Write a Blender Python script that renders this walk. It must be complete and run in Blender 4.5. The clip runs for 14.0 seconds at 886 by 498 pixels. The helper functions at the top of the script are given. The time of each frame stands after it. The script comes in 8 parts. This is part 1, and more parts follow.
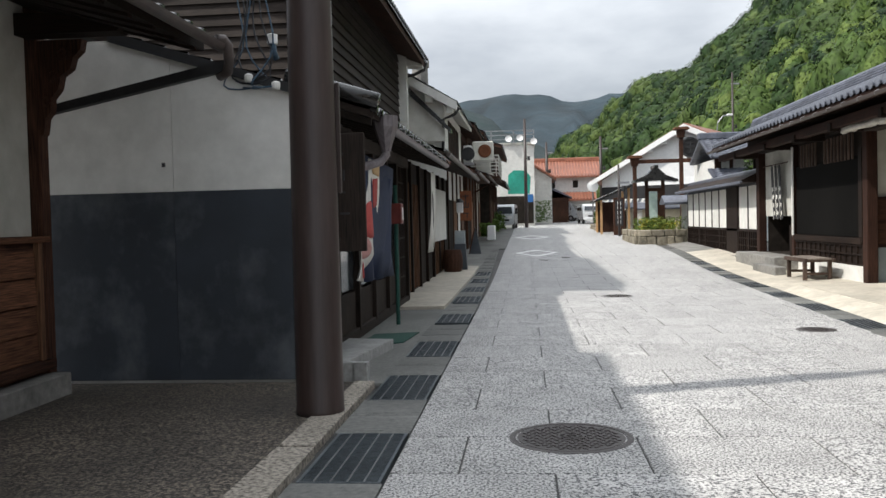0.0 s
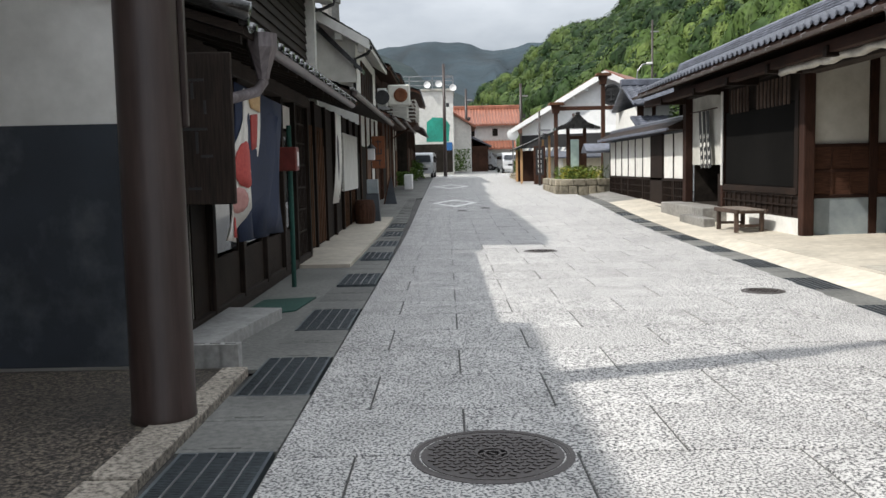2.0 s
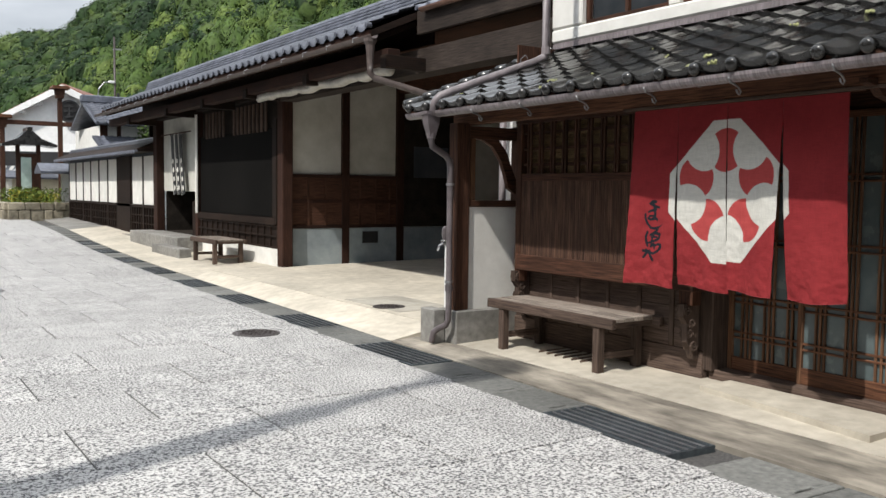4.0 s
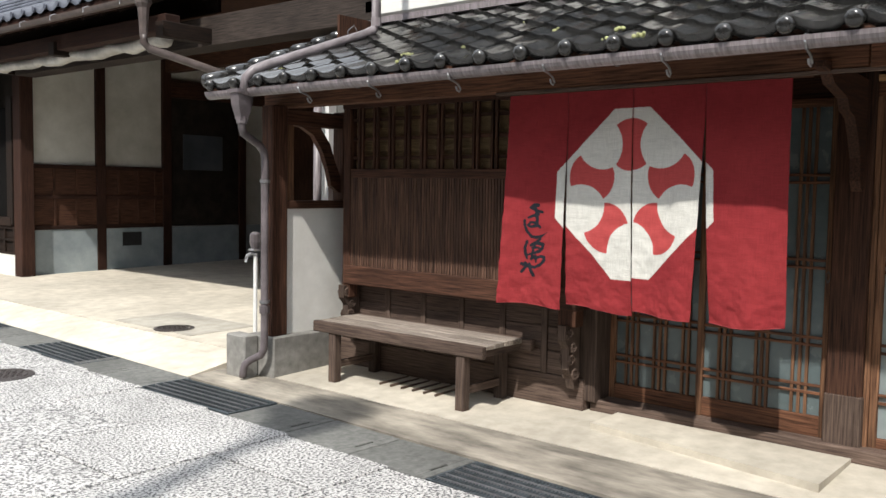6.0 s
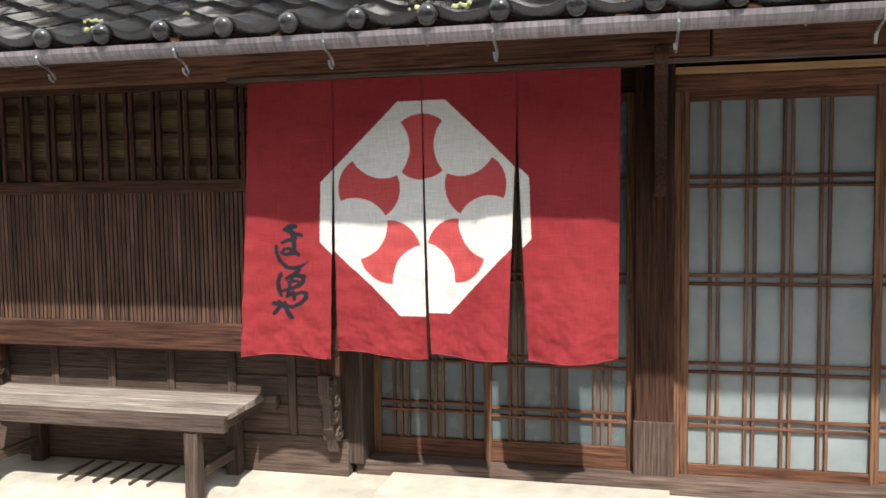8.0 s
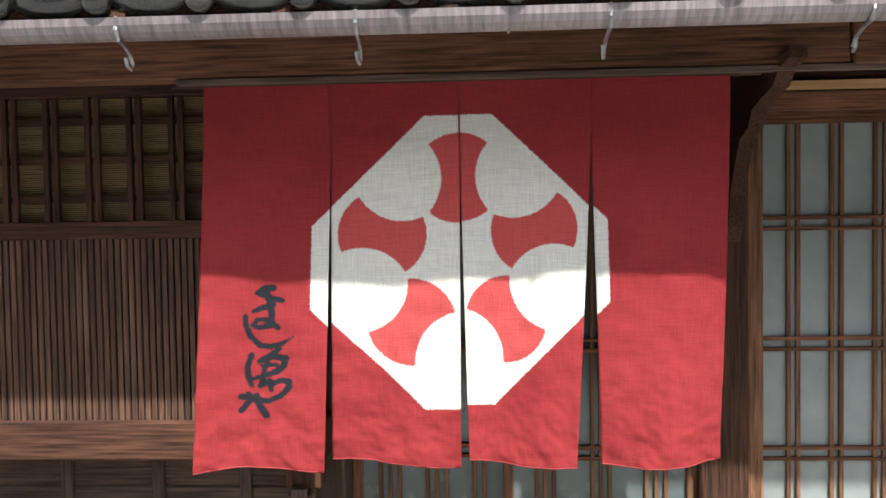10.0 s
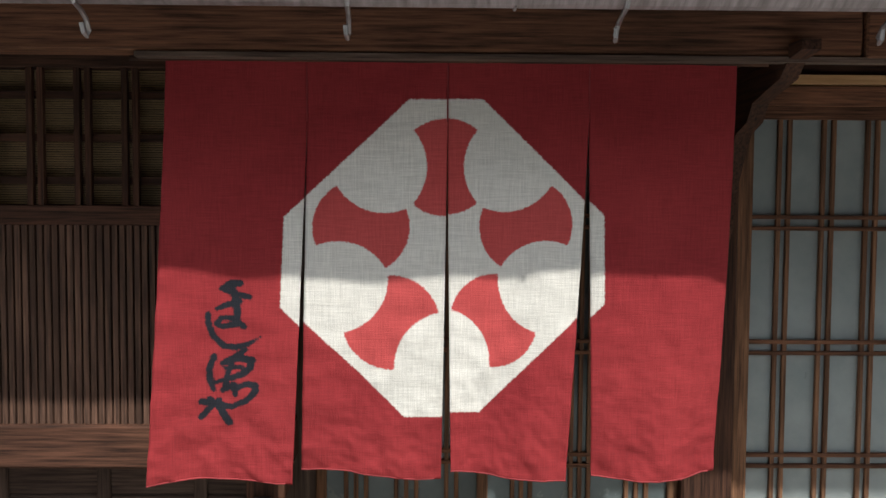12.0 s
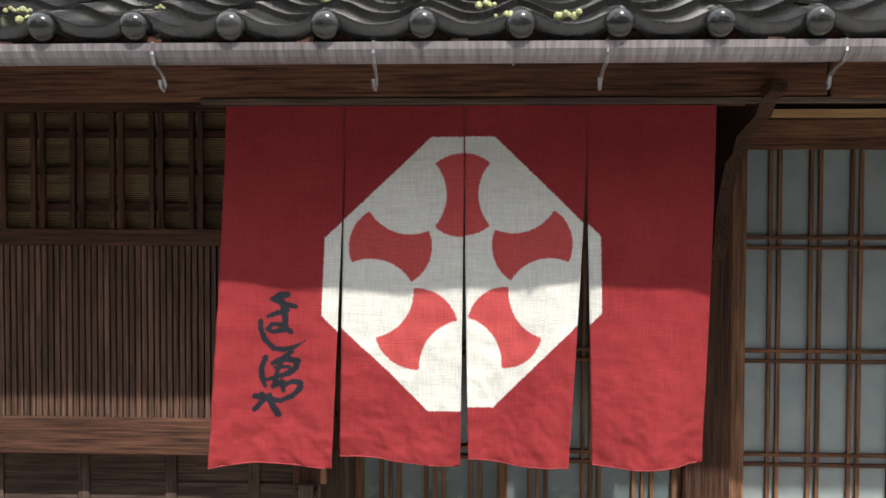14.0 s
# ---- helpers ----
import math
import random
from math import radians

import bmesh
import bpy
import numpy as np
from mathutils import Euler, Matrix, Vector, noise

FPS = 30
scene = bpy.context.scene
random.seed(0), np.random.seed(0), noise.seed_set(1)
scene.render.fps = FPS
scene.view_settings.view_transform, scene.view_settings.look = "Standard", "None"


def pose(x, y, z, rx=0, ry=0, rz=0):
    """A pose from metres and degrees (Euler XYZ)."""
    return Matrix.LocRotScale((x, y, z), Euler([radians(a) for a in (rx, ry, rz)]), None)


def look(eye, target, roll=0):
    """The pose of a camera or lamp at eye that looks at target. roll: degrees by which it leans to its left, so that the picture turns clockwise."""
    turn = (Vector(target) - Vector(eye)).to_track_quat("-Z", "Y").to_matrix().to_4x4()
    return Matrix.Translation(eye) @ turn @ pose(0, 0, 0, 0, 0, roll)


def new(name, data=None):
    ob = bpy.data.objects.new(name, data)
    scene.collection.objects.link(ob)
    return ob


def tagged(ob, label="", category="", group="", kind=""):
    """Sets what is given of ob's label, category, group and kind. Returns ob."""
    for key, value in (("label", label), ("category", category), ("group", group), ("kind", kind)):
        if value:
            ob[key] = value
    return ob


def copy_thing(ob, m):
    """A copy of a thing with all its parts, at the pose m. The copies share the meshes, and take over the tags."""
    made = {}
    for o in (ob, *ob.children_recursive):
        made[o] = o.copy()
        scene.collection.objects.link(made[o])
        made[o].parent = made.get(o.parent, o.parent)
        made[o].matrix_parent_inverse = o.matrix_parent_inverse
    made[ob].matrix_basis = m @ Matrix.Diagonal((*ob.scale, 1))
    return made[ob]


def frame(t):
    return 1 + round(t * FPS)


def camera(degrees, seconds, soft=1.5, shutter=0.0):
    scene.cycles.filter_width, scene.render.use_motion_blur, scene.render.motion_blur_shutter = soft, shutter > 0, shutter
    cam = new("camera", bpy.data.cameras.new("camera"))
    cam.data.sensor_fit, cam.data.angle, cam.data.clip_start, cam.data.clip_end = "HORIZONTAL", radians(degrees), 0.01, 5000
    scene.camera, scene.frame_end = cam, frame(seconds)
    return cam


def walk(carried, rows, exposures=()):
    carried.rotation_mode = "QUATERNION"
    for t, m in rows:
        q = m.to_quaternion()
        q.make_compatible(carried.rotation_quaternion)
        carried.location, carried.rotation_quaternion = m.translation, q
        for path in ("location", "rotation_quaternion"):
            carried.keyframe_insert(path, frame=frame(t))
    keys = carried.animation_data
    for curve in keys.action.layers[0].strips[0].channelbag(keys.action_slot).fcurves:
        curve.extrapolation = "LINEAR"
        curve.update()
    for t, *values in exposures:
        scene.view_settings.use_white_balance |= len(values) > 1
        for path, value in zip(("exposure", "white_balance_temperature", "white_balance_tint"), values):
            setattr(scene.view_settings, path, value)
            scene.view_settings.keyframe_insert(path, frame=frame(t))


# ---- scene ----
cam = camera(53.7, 14.0)
PATH = [
    (0, (0.452, 0.16, 1.507), (0.262, 2.15, 1.443), -1.4),
    (0.5, (0.57, 0.514, 1.488), (0.52, 2.51, 1.382), -0.4),
    (1, (0.571, 0.902, 1.463), (0.554, 2.896, 1.314), -0.0),
    (1.5, (0.499, 1.346, 1.483), (0.475, 3.338, 1.308), -0.7),
    (2, (0.519, 1.788, 1.475), (0.509, 3.78, 1.291), -1.2),
    (2.5, (0.58, 2.175, 1.486), (0.789, 4.157, 1.326), -1.6),
    (3, (0.61, 2.576, 1.448), (1.201, 4.483, 1.33), -1.5),
    (3.5, (0.697, 2.864, 1.481), (1.582, 4.653, 1.367), -0.3),
    (4, (0.733, 3.213, 1.477), (1.843, 4.872, 1.347), 0.7),
    (4.2, (0.71, 3.403, 1.47), (1.897, 5.009, 1.357), 0.8),
    (6.3, (1.291, 4.948, 1.55), (2.864, 6.176, 1.417), 0.3),
    (6.5, (1.387, 5.091, 1.568), (2.995, 6.274, 1.446), -0.3),
    (7, (1.551, 5.428, 1.593), (3.289, 6.41, 1.464), -0.8),
    (7.5, (1.657, 5.769, 1.62), (3.523, 6.474, 1.469), -0.8),
    (7.7, (1.714, 5.912, 1.606), (3.616, 6.511, 1.459), -0.8),
    (9.8, (2.683, 6.974, 1.664), (4.673, 7.144, 1.56), -0.7),
    (10, (2.775, 7.052, 1.664), (4.77, 7.165, 1.587), -0.9),
    (10.5, (2.923, 7.19, 1.688), (4.923, 7.189, 1.641), -1.2),
    (11, (2.979, 7.205, 1.69), (4.978, 7.161, 1.622), -0.3),
    (11.5, (2.99, 7.196, 1.684), (4.987, 7.146, 1.589), 0.3),
    (12, (2.996, 7.206, 1.683), (4.993, 7.179, 1.575), 0.4),
    (12.5, (2.984, 7.215, 1.679), (4.981, 7.211, 1.572), 0.3),
    (13, (2.902, 7.183, 1.68), (4.9, 7.195, 1.601), -0.4),
    (13.5, (2.756, 7.11, 1.697), (4.754, 7.175, 1.633), 0.1),
    (14, (2.562, 7.085, 1.683), (4.559, 7.179, 1.627), 0.2),
]
walk(cam, [(t, look(eye, target, roll)) for t, eye, target, roll in PATH], [(0.0, 0.04), (2.5, 0.06), (3.5, -0.08), (4.2, 0.04), (6.5, 0.40), (7.7, 0.70), (9.8, 1.0), (10.5, 1.1), (11.0, 1.05), (11.5, 0.95), (12.0, 0.28), (12.5, -0.04), (13.0, 0.12), (13.5, 0.38), (14.0, 0.55)])

# ---- light ----
SUN = Vector((1.0, 0.35, -1.33)).normalized()
world = bpy.data.worlds.new("sky")
scene.world = world
world.use_nodes = True
wn, wl = world.node_tree.nodes, world.node_tree.links
wn.clear()
sky = wn.new("ShaderNodeTexSky")
sky.sky_type = "NISHITA"
sky.sun_disc = False
sky.sun_elevation = math.asin(-SUN.z)
sky.sun_rotation = math.atan2(-SUN.x, -SUN.y)
wco = wn.new("ShaderNodeTexCoord")
wmap = wn.new("ShaderNodeMapping")
wmap.inputs["Scale"].default_value = (1.0, 1.0, 2.6)
wl.new(wco.outputs["Generated"], wmap.inputs["Vector"])
cloud = wn.new("ShaderNodeTexNoise")
cloud.inputs["Scale"].default_value = 2.3
cloud.inputs["Detail"].default_value = 7.0
cloud.inputs["Roughness"].default_value = 0.52
wl.new(wmap.outputs["Vector"], cloud.inputs["Vector"])
shade = wn.new("ShaderNodeValToRGB")
shade.color_ramp.elements[0].position, shade.color_ramp.elements[0].color = 0.36, (3.5, 3.8, 4.3, 1)
shade.color_ramp.elements[1].position, shade.color_ramp.elements[1].color = 0.66, (8.6, 8.9, 9.2, 1)
wl.new(cloud.outputs["Fac"], shade.inputs["Fac"])
skymix = wn.new("ShaderNodeMix")
skymix.data_type = "RGBA"
skymix.inputs["Factor"].default_value = 0.85
wl.new(sky.outputs["Color"], skymix.inputs["A"])
# clouds are thinner and brighter overhead than near the horizon
updir = wn.new("ShaderNodeSeparateXYZ")
wl.new(wco.outputs["Generated"], updir.inputs["Vector"])
lift = wn.new("ShaderNodeMapRange")
lift.inputs["To Min"].default_value, lift.inputs["To Max"].default_value = 0.60, 2.25
wl.new(updir.outputs["Z"], lift.inputs["Value"])
clouds = wn.new("ShaderNodeVectorMath")
clouds.operation = "SCALE"
wl.new(shade.outputs["Color"], clouds.inputs[0])
wl.new(lift.outputs[0], clouds.inputs["Scale"])
wl.new(clouds.outputs[0], skymix.inputs["B"])
wbg = wn.new("ShaderNodeBackground")
wbg.inputs["Strength"].default_value = 0.13
wl.new(skymix.outputs["Result"], wbg.inputs["Color"])
wout = wn.new("ShaderNodeOutputWorld")
wl.new(wbg.outputs["Background"], wout.inputs["Surface"])

sun_data = bpy.data.lights.new("sun", "SUN")
sun_data.energy, sun_data.angle, sun_data.color = 4.3, radians(1.0), (1.0, 0.96, 0.90)
sun = new("sun", sun_data)
sun.matrix_world = look((0, 0, 30), Vector((0, 0, 30)) + SUN)


# ---- materials ----
def surface(name, dark, light, scale=8.0, rough=0.8, bump=0.2, stretch=(1, 1, 1), stain=0.35, stain_scale=0.7,
            metal=0.0, contrast=(0.3, 0.7), vary=0.12, rough_vary=0.15, coat=0.0, detail=8.0, spec=0.5, depth=0.01):
    """Two-tone grain, large soft stains, a little difference from piece to piece, relief from the grain."""
    m = bpy.data.materials.new(name)
    m.use_nodes = True
    n, l = m.node_tree.nodes, m.node_tree.links
    b = n["Principled BSDF"]
    co = n.new("ShaderNodeTexCoord")
    info = n.new("ShaderNodeObjectInfo")
    off = n.new("ShaderNodeVectorMath")
    off.operation = "MULTIPLY_ADD"
    off.inputs[1].default_value = (1, 1, 1)
    sc = n.new("ShaderNodeVectorMath")
    sc.operation = "SCALE"
    sc.inputs[0].default_value = (37.0, 19.0, 53.0)
    l.new(info.outputs["Random"], sc.inputs["Scale"])
    l.new(co.outputs["Object"], off.inputs[0])
    l.new(sc.outputs[0], off.inputs[2])
    mp = n.new("ShaderNodeMapping")
    mp.inputs["Scale"].default_value = stretch
    l.new(off.outputs[0], mp.inputs["Vector"])
    g = n.new("ShaderNodeTexNoise")
    g.inputs["Scale"].default_value, g.inputs["Detail"].default_value, g.inputs["Roughness"].default_value = scale, detail, 0.62
    l.new(mp.outputs[0], g.inputs["Vector"])
    ramp = n.new("ShaderNodeValToRGB")
    ramp.color_ramp.elements[0].position, ramp.color_ramp.elements[1].position = contrast
    ramp.color_ramp.elements[0].color, ramp.color_ramp.elements[1].color = (*dark, 1), (*light, 1)
    l.new(g.outputs["Fac"], ramp.inputs["Fac"])
    s2 = n.new("ShaderNodeTexNoise")
    s2.inputs["Scale"].default_value, s2.inputs["Detail"].default_value = stain_scale, 5.0
    l.new(off.outputs[0], s2.inputs["Vector"])
    mr = n.new("ShaderNodeMapRange")
    mr.inputs["From Min"].default_value, mr.inputs["From Max"].default_value = 0.3, 0.7
    mr.inputs["To Min"].default_value, mr.inputs["To Max"].default_value = 1.0 - stain, 1.0 + stain * 0.4
    l.new(s2.outputs["Fac"], mr.inputs["Value"])
    pv = n.new("ShaderNodeMapRange")
    pv.inputs["To Min"].default_value, pv.inputs["To Max"].default_value = 1.0 - vary, 1.0 + vary
    l.new(info.outputs["Random"], pv.inputs["Value"])
    mul = n.new("ShaderNodeMath")
    mul.operation = "MULTIPLY"
    l.new(mr.outputs[0], mul.inputs[0])
    l.new(pv.outputs[0], mul.inputs[1])
    tone = n.new("ShaderNodeVectorMath")
    tone.operation = "SCALE"
    l.new(ramp.outputs["Color"], tone.inputs[0])
    l.new(mul.outputs[0], tone.inputs["Scale"])
    l.new(tone.outputs[0], b.inputs["Base Color"])
    rr = n.new("ShaderNodeMapRange")
    rr.inputs["To Min"].default_value, rr.inputs["To Max"].default_value = max(0.02, rough - rough_vary), min(1.0, rough + rough_vary)
    l.new(g.outputs["Fac"], rr.inputs["Value"])
    l.new(rr.outputs[0], b.inputs["Roughness"])
    b.inputs["Metallic"].default_value = metal
    b.inputs["Specular IOR Level"].default_value = spec
    b.inputs["Coat Weight"].default_value = coat
    b.inputs["Coat Roughness"].default_value = 0.12
    if bump:
        bp = n.new("ShaderNodeBump")
        bp.inputs["Strength"].default_value, bp.inputs["Distance"].default_value = bump, depth
        l.new(g.outputs["Fac"], bp.inputs["Height"])
        l.new(bp.outputs[0], b.inputs["Normal"])
    return m


ALONG_Y, ALONG_X, ALONG_Z = (20, 0.8, 20), (0.8, 20, 20), (20, 20, 0.8)


def wood(name, dark, light, along, rough=0.75, bump=0.5, stain=0.4, vary=0.2):
    return surface(name, dark, light, 5.0, rough, bump * 0.6, along, stain, 1.3, contrast=(0.33, 0.68), vary=vary, spec=0.2, depth=0.006)


GRANITE = surface("granite_paving", (0.050, 0.050, 0.053), (0.55, 0.54, 0.52), 60.0, 0.75, 0.4, stain=0.20, stain_scale=2.2, contrast=(0.41, 0.55), vary=0.06, detail=2.6, depth=0.004)
JOINT = surface("joint_mortar", (0.05, 0.05, 0.05), (0.11, 0.11, 0.1), 30.0, 0.9, 0.3)
KERB_STONE = surface("stained_kerb", (0.09, 0.08, 0.066), (0.38, 0.34, 0.285), 30.0, 0.85, 0.4, stain=0.4, stain_scale=1.2, contrast=(0.36, 0.58), detail=4.0)
ASPHALT = surface("asphalt", (0.035, 0.034, 0.033), (0.12, 0.115, 0.11), 60.0, 0.85, 0.5, stain=0.35, contrast=(0.35, 0.7), detail=4.0)
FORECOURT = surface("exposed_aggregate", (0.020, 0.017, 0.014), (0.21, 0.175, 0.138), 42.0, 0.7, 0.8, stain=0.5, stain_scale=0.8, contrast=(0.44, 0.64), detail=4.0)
CONCRETE = surface("concrete_pale", (0.42, 0.38, 0.31), (0.60, 0.55, 0.46), 7.0, 0.85, 0.15, stain=0.22, stain_scale=0.9)
CONCRETE_GREY = surface("concrete_grey", (0.16, 0.155, 0.14), (0.30, 0.29, 0.27), 12.0, 0.85, 0.2, stain=0.35, stain_scale=1.1)
CONCRETE_STAINED = surface("concrete_stained", (0.13, 0.115, 0.095), (0.40, 0.36, 0.295), 3.2, 0.85, 0.2, (3.0, 0.8, 1.0), stain=0.5, stain_scale=1.6, contrast=(0.3, 0.68))
CONCRETE_PATCH = surface("concrete_patch", (0.34, 0.315, 0.265), (0.48, 0.45, 0.385), 9.0, 0.85, 0.2, stain=0.25, stain_scale=2.0)
CONCRETE_MID = surface("concrete_mid", (0.25, 0.25, 0.24), (0.40, 0.40, 0.385), 16.0, 0.85, 0.2, stain=0.25, stain_scale=1.3)
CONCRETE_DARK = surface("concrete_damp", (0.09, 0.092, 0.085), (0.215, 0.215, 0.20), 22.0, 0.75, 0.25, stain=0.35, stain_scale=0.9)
STEEL_DARK = surface("grating_steel", (0.06, 0.075, 0.085), (0.16, 0.185, 0.20), 20.0, 0.5, 0.1, metal=0.6, stain=0.3)
IRON = surface("cast_iron", (0.045, 0.038, 0.036), (0.12, 0.105, 0.10), 30.0, 0.55, 0.2, metal=0.5, stain=0.25)
WOOD_Y = wood("dark_timber_y", (0.016, 0.0075, 0.005), (0.112, 0.051, 0.031), ALONG_Y)
WOOD_X = wood("dark_timber_x", (0.016, 0.0075, 0.005), (0.112, 0.051, 0.031), ALONG_X)
WOOD_Z = wood("dark_timber_z", (0.016, 0.0075, 0.005), (0.112, 0.051, 0.031), ALONG_Z)
RED_Y = wood("brown_timber_y", (0.038, 0.016, 0.009), (0.235, 0.108, 0.060), ALONG_Y)
RED_Z = wood("brown_timber_z", (0.055, 0.026, 0.015), (0.25, 0.130, 0.072), ALONG_Z)
SLAT_Z = wood("lattice_timber_z", (0.032, 0.018, 0.013), (0.175, 0.096, 0.066), ALONG_Z)
GREY_Y = wood("weathered_timber_y", (0.044, 0.029, 0.023), (0.155, 0.110, 0.087), ALONG_Y, 0.8)
GREY_X = wood("weathered_timber_x", (0.044, 0.029, 0.023), (0.155, 0.110, 0.087), ALONG_X, 0.8)
GREY_Z = wood("weathered_timber_z", (0.044, 0.029, 0.023), (0.155, 0.110, 0.087), ALONG_Z, 0.8)
GATE_Y = wood("gate_timber_y", (0.016, 0.007, 0.005), (0.060, 0.027, 0.018), ALONG_Y)
GATE_Z = wood("gate_timber_z", (0.018, 0.008, 0.0055), (0.064, 0.029, 0.019), ALONG_Z)
BLACKISH_Y = wood("blackish_timber_y", (0.012, 0.009, 0.008), (0.060, 0.046, 0.038), ALONG_Y)
BLACKISH_X = wood("blackish_timber_x", (0.012, 0.009, 0.008), (0.060, 0.046, 0.038), ALONG_X)
BLACKISH_Z = wood("blackish_timber_z", (0.012, 0.009, 0.008), (0.050, 0.036, 0.028), ALONG_Z)
NEARBLACK_X = wood("near_black_timber_x", (0.006, 0.004, 0.003), (0.032, 0.018, 0.012), ALONG_X)
NEARBLACK_Y = wood("near_black_timber_y", (0.006, 0.004, 0.003), (0.032, 0.018, 0.012), ALONG_Y)
NEARBLACK_Z = wood("near_black_timber_z", (0.006, 0.004, 0.003), (0.032, 0.018, 0.012), ALONG_Z)
BLIND = surface("black_woven_blind", (0.004, 0.004, 0.004), (0.014, 0.013, 0.012), 12.0, 0.9, 0.3, (1, 1, 30), stain=0.3, spec=0.05)
# grey planks, lightened in colour as well for the sun on the top
BENCH_TOP = wood("sunlit_bench_top_timber", (0.12, 0.098, 0.082), (0.36, 0.31, 0.265), ALONG_Y, 0.8, 0.6)
FRESH_Y = wood("fresh_timber_y", (0.42, 0.24, 0.11), (0.58, 0.36, 0.18), ALONG_Y, 0.6, 0.2, 0.15)
PLASTER = surface("white_plaster", (0.66, 0.65, 0.61), (0.80, 0.79, 0.75), 4.0, 0.9, 0.08, stain=0.10, stain_scale=0.5, vary=0.03)
PLASTER_OLD = surface("old_plaster", (0.46, 0.45, 0.40), (0.62, 0.61, 0.56), 3.0, 0.9, 0.1, stain=0.2, stain_scale=0.6, vary=0.03)
PLASTER_DARK = surface("dark_grey_board", (0.040, 0.050, 0.064), (0.090, 0.104, 0.122), 2.2, 0.55, 0.05, stain=0.3, stain_scale=1.4, vary=0.05)
PLASTER_SCUFFED = surface("scuffed_dark_board", (0.034, 0.042, 0.054), (0.15, 0.165, 0.18), 1.9, 0.55, 0.05, (1, 1, 0.8), stain=0.3, stain_scale=1.4, contrast=(0.50, 0.84), vary=0.05, detail=5.0)
PLASTER_BLUE = surface("blue_grey_render", (0.24, 0.29, 0.31), (0.40, 0.45, 0.47), 3.0, 0.85, 0.1, stain=0.3)
TILE_DARK = surface("glazed_dark_tile", (0.011, 0.0108, 0.0105), (0.034, 0.033, 0.031), 6.0, 0.20, 0.05, stain=0.3, stain_scale=3.0, vary=0.3, rough_vary=0.08, coat=0.25)
TILE_GREY = surface("silver_grey_tile", (0.055, 0.062, 0.082), (0.15, 0.16, 0.195), 6.0, 0.42, 0.08, stain=0.35, stain_scale=2.0, vary=0.3)
TILE_RED = surface("red_brown_tile", (0.24, 0.085, 0.050), (0.37, 0.150, 0.092), 3.0, 0.45, 0.1, stain=0.3, stain_scale=0.8, vary=0.25)
GUTTER = surface("mauve_brown_pvc", (0.115, 0.098, 0.10), (0.29, 0.255, 0.265), 4.0, 0.42, 0.05, (2, 16, 2), stain=0.3)
GUTTER_BROWN = surface("brown_pvc", (0.14, 0.075, 0.055), (0.22, 0.125, 0.095), 10.0, 0.45, 0.05, stain=0.3)
PIPE_MAUVE = surface("dull_mauve_pvc", (0.075, 0.063, 0.066), (0.16, 0.138, 0.145), 6.0, 0.42, 0.05, stain=0.3)
GUTTER_DARK = surface("weathered_brown_pvc", (0.050, 0.038, 0.034), (0.115, 0.088, 0.080), 8.0, 0.45, 0.05, stain=0.3)
STEEL = surface("galvanised_steel", (0.28, 0.28, 0.29), (0.45, 0.45, 0.46), 18.0, 0.4, 0.05, metal=0.8)
POLE_BROWN = surface("brown_painted_steel", (0.028, 0.018, 0.016), (0.050, 0.034, 0.030), 5.0, 0.42, 0.06, (6, 6, 0.5), stain=0.25, stain_scale=1.0)
GLASS = surface("shop_glass", (0.025, 0.03, 0.035), (0.05, 0.055, 0.06), 3.0, 0.06, 0.0, stain=0.1, rough_vary=0.02)
BLACK = surface("black_paint", (0.010, 0.010, 0.011), (0.026, 0.026, 0.028), 10.0, 0.6, 0.05)
# near-black tone: the lack of light behind openings is put into the colour
INTERIOR = surface("unlit_interior", (0.016, 0.013, 0.011), (0.042, 0.035, 0.029), 4.0, 0.9, 0.1, spec=0.1)
WHITE_PAINT = surface("white_paint", (0.72, 0.72, 0.71), (0.82, 0.82, 0.81), 6.0, 0.5, 0.03, stain=0.08)
GREEN = surface("dark_green_mat", (0.010, 0.055, 0.042), (0.03, 0.11, 0.085), 40.0, 0.9, 0.3)
NAVY = surface("navy_cloth", (0.010, 0.018, 0.045), (0.022, 0.036, 0.085), 30.0, 0.9, 0.2)
CLOTH_WHITE = surface("white_cloth", (0.62, 0.60, 0.55), (0.76, 0.74, 0.69), 30.0, 0.9, 0.2, stain=0.12)
TAN_CLOTH = surface("tan_cloth", (0.42, 0.27, 0.13), (0.55, 0.38, 0.20), 30.0, 0.9, 0.2, stain=0.2)
PINK_CLOTH = surface("faded_pink_cloth", (0.46, 0.22, 0.20), (0.58, 0.32, 0.29), 30.0, 0.9, 0.2, stain=0.2)
DEEP_RED = surface("deep_red_cloth", (0.19, 0.019, 0.024), (0.29, 0.036, 0.039), 30.0, 0.9, 0.2, stain=0.2)
CLOTH_RED = surface("faded_red_cloth", (0.36, 0.05, 0.045), (0.50, 0.09, 0.075), 30.0, 0.9, 0.2, stain=0.2)


# ---- mesh helpers ----
def part(name, bm, material, parent=None, label="", smooth=False):
    me = bpy.data.meshes.new(name)
    bmesh.ops.recalc_face_normals(bm, faces=bm.faces[:])
    bm.to_mesh(me)
    bm.free()
    if smooth:
        me.shade_smooth()
    for m in (material if isinstance(material, (list, tuple)) else [material]):
        me.materials.append(m)
    ob = new(name, me)
    if parent is not None:
        ob.parent = parent
    if label:
        ob["label"] = label
    return ob


def empty(name, at=(0, 0, 0), **tags):
    ob = new(name)
    ob.location = at
    return tagged(ob, **tags)


